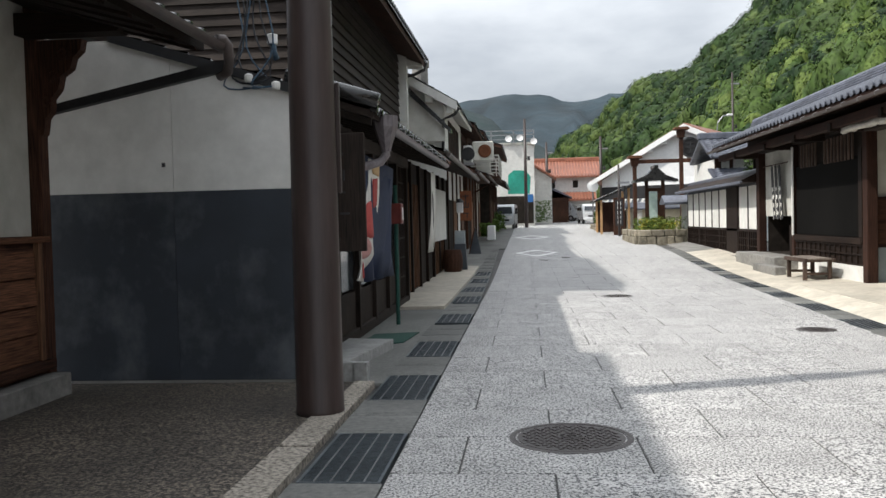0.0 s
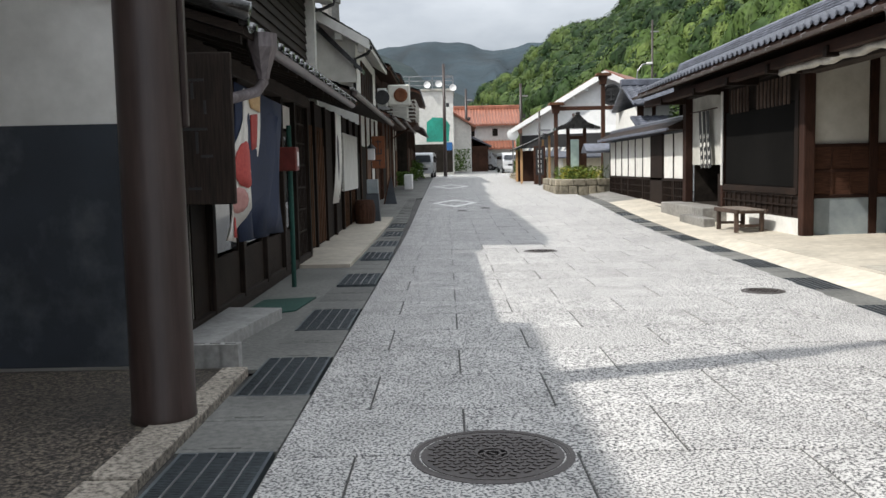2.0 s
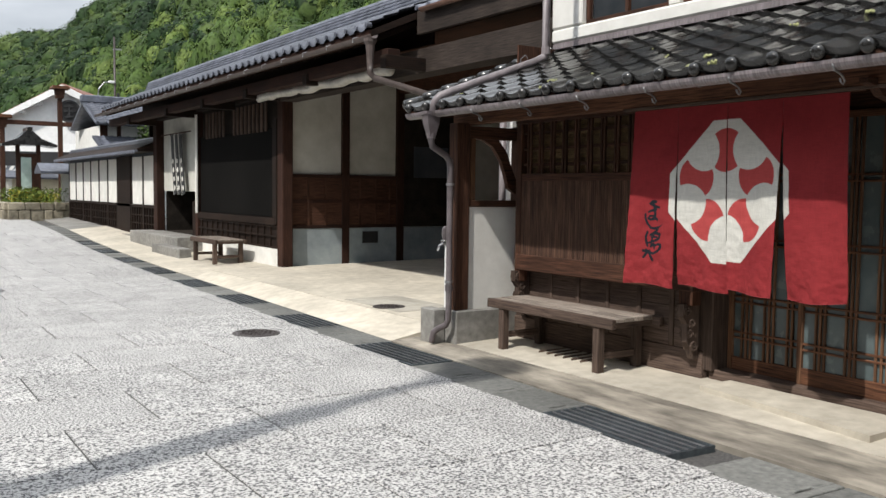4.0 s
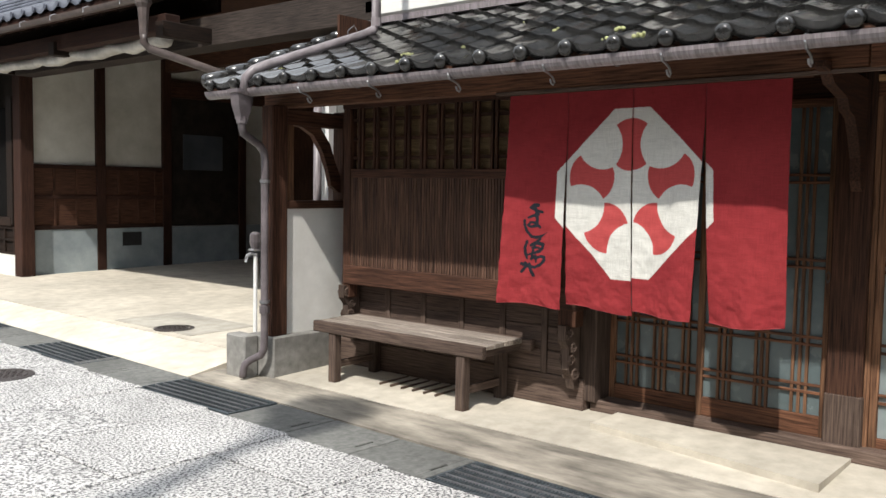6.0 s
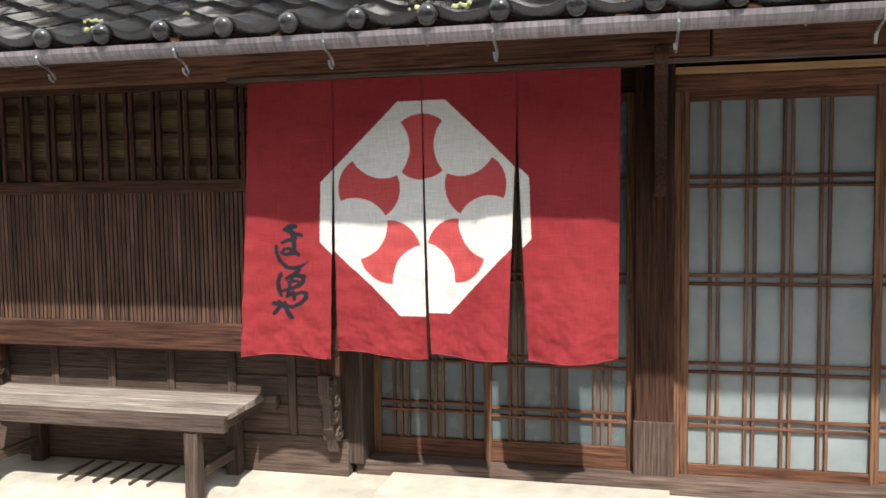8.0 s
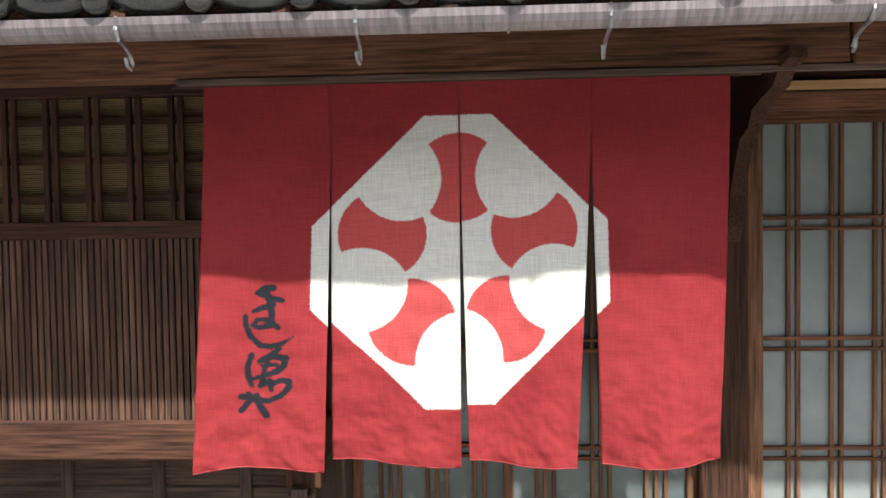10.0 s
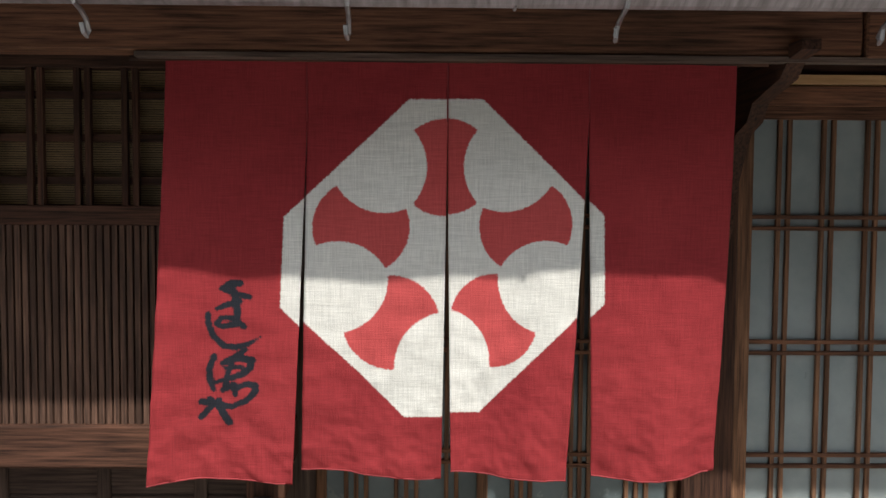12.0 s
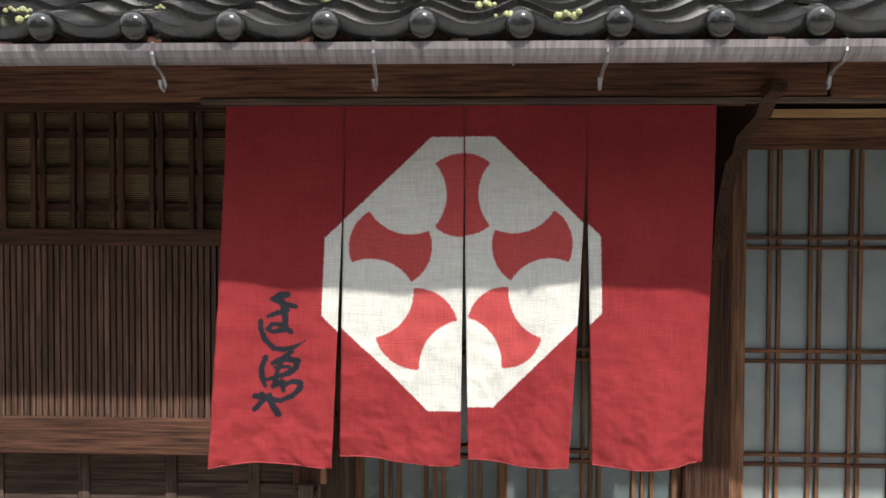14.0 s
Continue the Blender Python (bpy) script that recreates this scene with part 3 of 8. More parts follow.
# darker copy of FROST: the shade behind the curtain is put into the colour
FROST_DIM = surface("dimmed_frosted_glass", (0.085, 0.115, 0.12), (0.14, 0.175, 0.18), 5.0, 0.25, 0.02, stain=0.2, stain_scale=1.2, vary=0.08)


def sliding_door(x, y0, y1, z0, z1, groups, rails, base, wood_y, wood_z, label, glass=FROST):
    d = empty("door_1", (x, (y0 + y1) / 2, z0), label=label, category="sliding door", kind="structure")
    o = Vector((x, (y0 + y1) / 2, z0))

    def p(name, a, b, c, e, f, g, mat, bev=0.003):
        ob = part(name, one_box(a - o.x, b - o.x, c - o.y, e - o.y, f - o.z, g - o.z, bev), mat, d)
        return ob
    p("stile", x - 0.018, x + 0.018, y0, y0 + 0.042, z0, z1, wood_z)
    p("stile", x - 0.018, x + 0.018, y1 - 0.042, y1, z0, z1, wood_z)
    p("bottom_rail", x - 0.016, x + 0.016, y0 + 0.042, y1 - 0.042, z0, z0 + base, wood_y)
    p("top_rail", x - 0.016, x + 0.016, y0 + 0.042, y1 - 0.042, z1 - 0.05, z1, wood_y)
    for ys in groups:
        p("bar", x - 0.012, x + 0.006, ys - 0.0085, ys + 0.0085, z0 + base, z1 - 0.05, wood_z, 0.002)
    for z in rails:
        p("cross_bar", x - 0.014, x + 0.004, y0 + 0.042, y1 - 0.042, z - 0.008, z + 0.008, wood_y, 0.002)
    p("pane", x + 0.007, x + 0.011, y0 + 0.03, y1 - 0.03, z0 + base, z1 - 0.05, glass, 0)
    return d


RAILS = [v + e for v in (1.61, 1.12, 0.67, 0.39) for e in (-0.022, 0.022)]
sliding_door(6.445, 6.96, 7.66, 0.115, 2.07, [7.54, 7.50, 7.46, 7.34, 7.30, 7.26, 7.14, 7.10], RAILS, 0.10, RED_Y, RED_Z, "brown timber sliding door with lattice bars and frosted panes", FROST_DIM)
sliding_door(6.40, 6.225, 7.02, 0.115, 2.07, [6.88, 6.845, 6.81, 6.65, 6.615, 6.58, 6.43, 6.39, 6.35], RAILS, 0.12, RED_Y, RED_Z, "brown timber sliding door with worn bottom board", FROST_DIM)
dbl = lambda a, n, st: [a - i * st + e for i in range(n) for e in (-0.019, 0.019)]
sliding_door(6.40, 5.06, 6.00, 0.03, 2.06, dbl(5.835, 4, 0.172), RAILS, 0.14, RED_Y, RED_Z, "brown timber lattice door with frosted glass panes")
sliding_door(6.445, 4.15, 5.10, 0.03, 2.06, dbl(4.93, 4, 0.172), RAILS, 0.14, RED_Y, RED_Z, "brown timber lattice door with frosted glass panes")
structure("wall_shop_mid", one_box(6.47, 6.6, 2.4, 4.15, 0.0, 2.24), WOOD_Z, "dark boarded wall beside the shop doors", "wall")
pull = tagged(part("door_pull", lathe([(0.014, 0), (0.014, 0.004), (0.009, 0.004), (0.008, 0.001)], 12), IRON), label="small oval iron finger pull on the sliding door", category="door pull")
pull.matrix_world = pose(6.384, 6.25, 1.05, 0, -90, 0) @ Matrix.Diagonal((2.6, 1, 1, 1))

# wing wall at the end of the porch
wing = structure("wall_wing", one_box(5.68, 6.34, 10.17, 10.25, 0.33, 1.335), PLASTER, "white plastered wing panel at the end of the porch", "wall")
part("base", one_box(5.50, 6.44, 10.10, 10.42, -0.02, 0.33, 0.012), CONCRETE_GREY, wing, "mossy grey concrete base")
part("base_end", one_box(5.36, 5.495, 10.28, 10.52, -0.02, 0.335, 0.01), CONCRETE_GREY, wing)
part("cap_rail", one_box(5.66, 6.42, 10.15, 10.27, 1.337, 1.40, 0.005), WOOD_X, wing)
part("head_rail", one_box(5.66, 6.42, 10.16, 10.26, 2.00, 2.12, 0.005), WOOD_X, wing)
part("post", one_box(5.52, 5.675, 10.14, 10.28, 0.33, 2.14, 0.008), WOOD_Z, wing)
part("jamb", one_box(5.70, 5.76, 10.17, 10.25, 1.40, 2.00, 0.004), RED_Z, wing)
part("inner_post", one_box(6.28, 6.42, 10.15, 10.28, 1.40, 2.14, 0.006), WOOD_Z, wing)
part("thin_pipe", one_tube([(6.40, 10.08, 2.14), (6.41, 10.08, 0.98)], 0.012, 8), STEEL, wing, "thin pale pipe on the post")
brace = [(5.76, 2.0), (5.86, 1.99), (5.98, 1.93), (6.08, 1.80), (6.14, 1.66), (6.18, 1.52), (6.28, 1.46), (6.28, 1.60), (6.22, 1.72), (6.16, 1.87), (6.05, 2.0)]
part("curved_brace", one_prism(brace, "y", 10.185, 10.235), WOOD_X, wing)
structure("column_white", one_box(6.68, 6.80, 10.77, 10.90, 0.1, 2.4), WHITE_PAINT, "white painted post seen through the porch opening", "post")


tagged(part("court_pipe", one_tube([(6.60, 10.83, 0.1), (6.60, 10.83, 2.4)], 0.04, 10), GUTTER, smooth=True), label="mauve-brown rain pipe beside the white post", category="pipe")


# bench
def plank_bench(at, length, depth, height, label):
    b = empty("bench", at, label=label, category="bench", group="street benches")
    part("front_rail", one_box(0, 0.05, 0, length, height - 0.085, height - 0.002, 0.006), GREY_Y, b)
    part("back_rail", one_box(depth - 0.05, depth, -0.06, length + 0.02, height - 0.085, height - 0.002, 0.006), GREY_Y, b)
    n = 4
    w = (depth - 0.104) / n
    for i in range(n):
        part("plank", one_box(0.052 + i * w + 0.003, 0.052 + (i + 1) * w - 0.003, 0.012, length - 0.012, height - 0.032, height + random.uniform(-0.004, 0.004), 0.003), BENCH_TOP, b)
    part("end_rail", one_box(0.05, depth - 0.05, 0.03, 0.075, height - 0.08, height - 0.034), GREY_X, b)
    part("end_rail", one_box(0.05, depth - 0.05, length - 0.075, length - 0.03, height - 0.08, height - 0.034), GREY_X, b)
    for x in (0.012, depth - 0.082):
        for y in (0.16, length - 0.24):
            part("leg", one_box(x, x + 0.07, y, y + 0.075, 0, height - 0.0855, 0.005), GREY_Z, b)
    for y in (0.18, length - 0.22):
        part("stretcher", one_box(0.082, depth - 0.082, y, y + 0.035, 0.11, 0.165, 0.004), GREY_X, b)
    return b


plank_bench((5.685, 8.19, 0.015), 1.66, 0.53, 0.465, "weathered grey timber bench with plank top before the lattice bay")
boards = empty("boot_scraper", (5.9, 8.75, 0.035), label="row of thin pale wooden strips lying under the bench", category="wooden grid")
for i in range(6):
    part("strip", one_box(-0.02, 0.30, i * 0.11, i * 0.11 + 0.012, -0.012, 0.006), GREY_X, boards)
tagged(part("step_slab", one_prism([(5.70, 6.05), (5.92, 7.5), (6.27, 7.5), (6.27, 6.05)], "z", 0.0, 0.062), CONCRETE), label="worn pale stone step before the shop door", category="step")


# gutter, hooks and pipes
def half_gutter(x, y0, y1, z, r, material, label, slope=0.0):
    bm = bmesh.new()
    outer, inner = [], []
    for i in range(9):
        a = math.pi + math.pi * i / 8
        outer.append((x + r * math.cos(a), z + r * math.sin(a)))
        inner.append((x + (r - 0.004) * math.cos(a), z + (r - 0.004) * math.sin(a)))
    prism(bm, outer + inner[::-1], "y", y0, y1)
    bmesh.ops.triangulate(bm, faces=[f for f in bm.faces if len(f.verts) > 4])
    return tagged(part("gutter", bm, material), label=label, category="gutter")


gut = half_gutter(5.205, -6.0, 10.50, 2.222, 0.056, GUTTER, "mauve-brown half-round rain gutter along the shop eave")
for y in (10.10, 9.42, 8.75, 8.083, 7.416, 6.726, 6.041, 5.35, 4.66, 3.97, 3.28):
    pts = [(5.26, y, 2.226), (5.215, y, 2.232), (5.160, y, 2.222), (5.156, y, 2.19), (5.175, y, 2.165), (5.225, y + 0.002, 2.155), (5.262, y + 0.004, 2.14), (5.285, y + 0.006, 2.115), (5.275, y + 0.008, 2.10), (5.258, y + 0.01, 2.108), (5.25, y + 0.012, 2.13)]
    part("hook", one_tube(pts, 0.0065, 6), STEEL, gut, "grey steel gutter hook")
for y in (7.0, 8.9, 5.6, 10.3):
    part("rib", one_tube([(5.163 + 0.0 * i, y, 2.218) if i == 0 else (5.215 + 0.054 * math.cos(math.pi + math.pi * i / 8), y, 2.218 + 0.054 * math.sin(math.pi + math.pi * i / 8)) for i in range(9)], 0.004, 5), GUTTER, gut)

leader = empty("downpipe", (5.16, 10.05, 0), label="mauve-brown rain downpipe with hopper at the shop corner", category="downpipe")
def rel(pts, o):
    return [tuple(Vector(p) - Vector(o)) for p in pts]
LO = (5.16, 10.05, 0)
bm = bmesh.new()
hop = [((0.085, 0.06), 2.215), ((0.085, 0.06), 2.19), ((0.07, 0.05), 2.185), ((0.06, 0.045), 2.10), ((0.036, 0.036), 2.02), ((0.036, 0.036), 2.0)]
rings = []
for (hx, hy), z in hop:
    rings.append([bm.verts.new((sx * hx, sy * hy, z)) for sx, sy in ((-1, -1), (1, -1), (1, 1), (-1, 1))])
for r0, r1 in zip(rings, rings[1:]):
    for k in range(4):
        bm.faces.new((r0[k], r0[(k + 1) % 4], r1[(k + 1) % 4], r1[k]))
bm.faces.new(rings[0]); bm.faces.new(rings[-1][::-1])
part("hopper", bm, PIPE_MAUVE, leader)
part("pipe", one_tube(rel([(5.16, 10.05, 2.02), (5.16, 10.05, 1.95), (5.18, 10.06, 1.90), (5.36, 10.10, 1.82), (5.41, 10.11, 1.77), (5.42, 10.11, 1.70), (5.42, 10.11, 0.34), (5.42, 10.115, 0.25), (5.41, 10.14, 0.20), (5.37, 10.21, 0.16), (5.34, 10.25, 0.12), (5.33, 10.26, 0.05), (5.33, 10.26, 0.02)], LO), 0.030, 12), PIPE_MAUVE, leader, smooth=True)
for z in (1.55, 0.62):
    part("clip", lathe([(0.039, z - 0.012), (0.039, z + 0.012), (0.03, z + 0.012), (0.03, z - 0.012)], 12, (0.26, 0.06, 0)), STEEL, leader)
for z in (1.95, 0.56):
    part("socket", lathe([(0.034, z - 0.03), (0.039, z - 0.03), (0.039, z + 0.03), (0.034, z + 0.03)], 12, (0.26, 0.06, 0)) if z < 1 else lathe([(0.034, 1.97), (0.04, 1.97), (0.04, 2.02), (0.034, 2.02)], 12), PIPE_MAUVE, leader)
roof_pipe = tagged(part("roof_pipe", one_tube([(6.36, 9.86, 4.4), (6.36, 9.86, 2.86), (6.33, 9.86, 2.80), (6.25, 9.87, 2.755), (5.30, 9.95, 2.40), (5.20, 9.97, 2.355), (5.16, 10.0, 2.30), (5.155, 10.02, 2.18)], 0.038, 12), GUTTER, smooth=True), label="mauve-brown rain pipe running down across the roof tiles", category="pipe")
part("wire_tie", one_tube([(6.12, 9.84, 2.76), (6.10, 9.85, 2.80), (6.08, 9.90, 2.76), (6.1, 9.92, 2.68)], 0.004, 5), STEEL, roof_pipe)
part("collar", lathe([(0.044, 2.90), (0.044, 2.83), (0.038, 2.83), (0.038, 2.90)], 12, (6.36, 9.86, 0)), GUTTER, roof_pipe)

# garden tap beside the porch
tap = empty("garden_tap", (5.73, 10.62, 0.0), label="steel tap with a grey cover on a thin white standpipe", category="tap")
part("standpipe", one_tube([(0, 0, 0.06), (0, 0, 0.95)], 0.017, 8), WHITE_PAINT, tap, "thin white pipe")
part("spout", one_tube([(0, 0, 0.94), (-0.05, 0, 0.95), (-0.09, 0, 0.93), (-0.10, 0, 0.88)], 0.014, 8), STEEL, tap, "steel spout")
part("handle", one_box(-0.05, 0.02, -0.035, 0.035, 0.972, 0.988, 0.004), STEEL, tap)
part("cover", lathe([(0.02, 1.13), (0.045, 1.11), (0.05, 1.04), (0.035, 0.99), (0.02, 0.985)], 10), PIPE_MAUVE, tap, "grey cloth cover")

# upper storey, set back, white plaster with a window
up = structure("wall_upper_shop", one_box(7.06, 7.3, -6.0, 10.33, 2.95, 5.6), PLASTER, "white plaster upper storey above the shop roof", "wall")
part("frame_block", one_box(6.92, 7.06, 2.4, 10.44, 3.06, 3.20, 0.02), PLASTER, up, "thick white plaster window surround")
part("frame_block", one_box(6.92, 7.06, 9.98, 10.44, 3.204, 5.0, 0.02), PLASTER, up)
part("pilaster_foot", one_prism([(6.90, 3.10), (6.92, 3.06), (7.06, 3.06), (7.06, 3.16), (6.90, 3.20)], "y", 10.445, 10.53), CONCRETE_GREY, up, "grey capped corner foot")
for k in range(5):
    ya = 9.975 - k * 1.27
    win = part("window_frame", one_box(6.985, 7.03, ya - 1.13, ya, 3.204, 3.25, 0.004), WOOD_Y, up, "dark brown window frame")
    part("stile", one_box(6.985, 7.03, ya - 0.05, ya, 3.254, 4.4), WOOD_Z, win)
    part("stile", one_box(6.985, 7.03, ya - 1.13, ya - 1.08, 3.254, 4.4), WOOD_Z, win)
    part("stile", one_box(6.99, 7.03, ya - 0.585, ya - 0.545, 3.254, 4.4), WOOD_Z, win)
    part("pane", one_box(7.032, 7.04, ya - 1.07, ya - 0.06, 3.254, 4.4), GLASS, win, "grey reflecting pane")
    part("mullion", one_box(6.94, 7.06, ya - 1.265, ya - 1.135, 3.204, 5.0, 0.01), PLASTER, up)
part("flashing", one_box(6.93, 7.06, -6, 10.42, 3.0, 3.055), GUTTER, up)
structure("wall_upper_side", one_box(7.3, 12.0, 10.22, 10.33, 2.95, 5.6), WOOD_Z, "dark boarded upper side wall of the shop house", "wall")
structure("roof_upper_shop", one_prism([(6.3, 5.3), (6.3, 5.42), (9.6, 6.7), (12.9, 5.42), (12.9, 5.3), (9.6, 6.55)], "y", -6.3, 10.9), TILE_DARK, "dark tiled main roof of the shop house", "roof")


# roof tiles
def tile_profile(w, n=10):
    """Height across a pantile: a wide trough and a raised roll."""
    pts = []
    for i in range(n + 1):
        u = i / n
        h = 0.028 * (0.5 + 0.5 * math.cos(2 * math.pi * u)) ** 1.5 - 0.016 * math.sin(math.pi * u) ** 2
        pts.append((u * w, h))
    return pts


def pantile(name, w, length, material, thick=0.018, n=8):
    bm = bmesh.new()
    pr = tile_profile(w + 0.012, n)
    rows = []
    for v, dz in ((0.0, 0.022), (length, -0.002)):
        rows.append([bm.verts.new((v, u, h + dz)) for u, h in pr])
    low = [bm.verts.new((0.0, u, h + 0.022 - thick - 0.006)) for u, h in pr]
    for k in range(n):
        bm.faces.new((rows[0][k], rows[0][k + 1], rows[1][k + 1], rows[1][k]))
        bm.faces.new((rows[0][k], low[k], low[k + 1], rows[0][k + 1]))
    for f in bm.faces:
        f.smooth = True
    for e in bm.edges:
        if all(v in rows[0] for v in e.verts):
            e.smooth = False
    me = bpy.data.meshes.new(name)
    bm.normal_update()
    bm.to_mesh(me)
    bm.free()
    me.materials.append(material)
    return me


def eave_tile(name, w, length, material, ball=0.045):
    """A pantile with the hanging lip and the round end cap."""
    bm = bmesh.new()
    n = 12
    pr = tile_profile(w + 0.012, n)
    top0 = [bm.verts.new((0.0, u, h + 0.022)) for u, h in pr]
    top1 = [bm.verts.new((length, u, h - 0.002)) for u, h in pr]
    lip = [bm.verts.new((-0.004, u, h + 0.022 - 0.045 - 0.014 * math.sin(math.pi * u / w))) for u, h in pr]
    back = [bm.verts.new((0.02, u, h + 0.022 - 0.045 - 0.014 * math.sin(math.pi * u / w))) for u, h in pr]
    for k in range(n):
        bm.faces.new((top0[k], top0[k + 1], top1[k + 1], top1[k]))
        bm.faces.new((top0[k], lip[k], lip[k + 1], top0[k + 1]))
        bm.faces.new((lip[k], back[k], back[k + 1], lip[k + 1]))
    prof = [(ball, 0.05), (ball, 0.0), (ball * 0.95, -0.012), (ball * 0.75, -0.024), (ball * 0.4, -0.031), (0.004, -0.033)]
    sides = 14
    rings = [[bm.verts.new((d - 0.004, r * math.cos(2 * math.pi * k / sides), 0.006 + r * math.sin(2 * math.pi * k / sides))) for k in range(sides)] for r, d in prof]
    for r0, r1 in zip(rings, rings[1:]):
        for k in range(sides):
            bm.faces.new((r0[k], r0[(k + 1) % sides], r1[(k + 1) % sides], r1[k]))
    bm.faces.new(rings[-1])
    bmesh.ops.recalc_face_normals(bm, faces=bm.faces[:])
    for f in bm.faces:
        f.smooth = True
    for e in bm.edges:
        if all(v in top0 for v in e.verts):
            e.smooth = False
    me = bpy.data.meshes.new(name)
    bm.to_mesh(me)
    bm.free()
    me.materials.append(material)
    return me


def shop_roof_tiles():
    w, run, slope = 0.2865, 0.235, 0.385
    ang = math.degrees(math.atan(slope))
    plain, eave = pantile("roof_tile", w, 0.27, TILE_DARK), eave_tile("eave_tile", w, 0.27, TILE_DARK)
    ox, oz = 5.150, 2.266
    joined = bmesh.new()
    y = 10.42 - w
    col = 0
    while y > -1.5:
        for r in range(9):
            d = r * run
            m = pose(ox + d * math.cos(radians(ang)), y + w + random.uniform(-0.003, 0.003), oz + d * math.sin(radians(ang)) + random.uniform(-0.002, 0.002), 0, -ang, 0) @ Matrix.Diagonal((1, -1, 1, 1))
            if col < 27:
                ob = new("eave_tile" if r == 0 else "roof_tile", eave if r == 0 else plain)
                ob.parent = roof_shop
                ob.matrix_world = m
        y -= w
        col += 1
    # verge roll at the end of the roof
    bm = bmesh.new()
    for r in range(9):
        d = r * run
        a = Vector((ox - 0.02 + d * math.cos(radians(ang)), 10.46, oz + 0.03 + d * math.sin(radians(ang))))
        b = a + Vector((0.26 * math.cos(radians(ang)), 0, 0.26 * math.sin(radians(ang)) - 0.012))
        tube(bm, [a, b], 0.055, 10, 0.9)
    part("verge_tiles", bm, TILE_DARK, roof_shop, smooth=True)
    # moss and lichen tufts
    moss = bmesh.new()
    rnd = random.Random(4)
    for i in range(15):
        d, yy = rnd.choice((0.0, run, run, 2 * run, 3 * run, 4 * run)) + rnd.uniform(-0.01, 0.03), rnd.uniform(4.5, 10.2)
        c = Vector((ox + d * math.cos(radians(ang)), yy, oz + 0.03 + d * math.sin(radians(ang))))
        for j in range(7):
            p = c + Vector((rnd.uniform(-0.02, 0.02), rnd.uniform(-0.035, 0.035), rnd.uniform(-0.008, 0.004)))
            s_ = rnd.uniform(0.006, 0.014)
            bmesh.ops.create_icosphere(moss, subdivisions=1, radius=s_, matrix=Matrix.Translation(p))
    tagged(part("moss", moss, LICHEN, roof_shop, "pale yellow-green lichen tufts"), kind="stuff")


LICHEN = surface("lichen", (0.24, 0.26, 0.10), (0.50, 0.50, 0.26), 40.0, 0.95, 0.5)
shop_roof_tiles()
# ==== THE RED SHOP CURTAIN ====
def noren_material():
    """Dyed linen: the distances to the dyed shapes choose red, white or ink; threads and slubs give the weave."""
    m = bpy.data.materials.new("dyed_linen")
    m.use_nodes = True
    n, l = m.node_tree.nodes, m.node_tree.links
    b = n["Principled BSDF"]
    out = n["Material Output"]

    def attribute(name):
        a = n.new("ShaderNodeAttribute")
        a.attribute_name = name
        return a.outputs["Fac"]

    co = n.new("ShaderNodeTexCoord")
    weave = []
    for st in ((60, 420, 14), (60, 14, 420)):
        mp = n.new("ShaderNodeMapping")
        mp.inputs["Scale"].default_value = st
        l.new(co.outputs["Object"], mp.inputs["Vector"])
        t = n.new("ShaderNodeTexNoise")
        t.inputs["Scale"].default_value, t.inputs["Detail"].default_value = 1.0, 2.0
        l.new(mp.outputs[0], t.inputs["Vector"])
        weave.append(t.outputs["Fac"])
    add = n.new("ShaderNodeMath")
    add.operation = "ADD"
    l.new(weave[0], add.inputs[0])
    l.new(weave[1], add.inputs[1])
    blot = n.new("ShaderNodeTexNoise")
    blot.inputs["Scale"].default_value, blot.inputs["Detail"].default_value = 3.5, 4.0
    l.new(co.outputs["Object"], blot.inputs["Vector"])
    edge = n.new("ShaderNodeTexNoise")
    edge.inputs["Scale"].default_value = 160.0
    l.new(co.outputs["Object"], edge.inputs["Vector"])
    wob = n.new("ShaderNodeMath")
    wob.operation = "MULTIPLY_ADD"
    wob.inputs[1].default_value, wob.inputs[2].default_value = 0.010, -0.005
    l.new(edge.outputs["Fac"], wob.inputs[0])

    def mask(src):
        a = n.new("ShaderNodeMath")
        a.operation = "ADD"
        l.new(src, a.inputs[0])
        l.new(wob.outputs[0], a.inputs[1])
        r = n.new("ShaderNodeMapRange")
        r.inputs["From Min"].default_value, r.inputs["From Max"].default_value = 0.0022, -0.0022
        l.new(a.outputs[0], r.inputs["Value"])
        return r.outputs[0]

    def mix(fac, a, bcol):
        x = n.new("ShaderNodeMix")
        x.data_type = "RGBA"
        if isinstance(fac, float):
            x.inputs["Factor"].default_value = fac
        else:
            l.new(fac, x.inputs["Factor"])
        for k, v in (("A", a), ("B", bcol)):
            if isinstance(v, tuple):
                x.inputs[k].default_value = (*v, 1)
            else:
                l.new(v, x.inputs[k])
        return x.outputs["Result"]

    red = mix(blot.outputs["Fac"], (0.21, 0.021, 0.026), (0.325, 0.040, 0.043))
    pale = mix(blot.outputs["Fac"], (0.42, 0.062, 0.062), (0.52, 0.090, 0.088))
    white = mix(blot.outputs["Fac"], (0.60, 0.59, 0.545), (0.70, 0.69, 0.64))
    col = mix(mask(attribute("crest")), red, white)
    col = mix(mask(attribute("petal")), col, pale)
    col = mix(mask(attribute("ink")), col, (0.018, 0.020, 0.026))
    mr = n.new("ShaderNodeMapRange")
    mr.inputs["From Min"].default_value, mr.inputs["From Max"].default_value = 0.7, 1.3
    mr.inputs["To Min"].default_value, mr.inputs["To Max"].default_value = 0.80, 1.12
    l.new(add.outputs[0], mr.inputs["Value"])
    tone = n.new("ShaderNodeVectorMath")
    tone.operation = "SCALE"
    l.new(col, tone.inputs[0])
    l.new(mr.outputs[0], tone.inputs["Scale"])
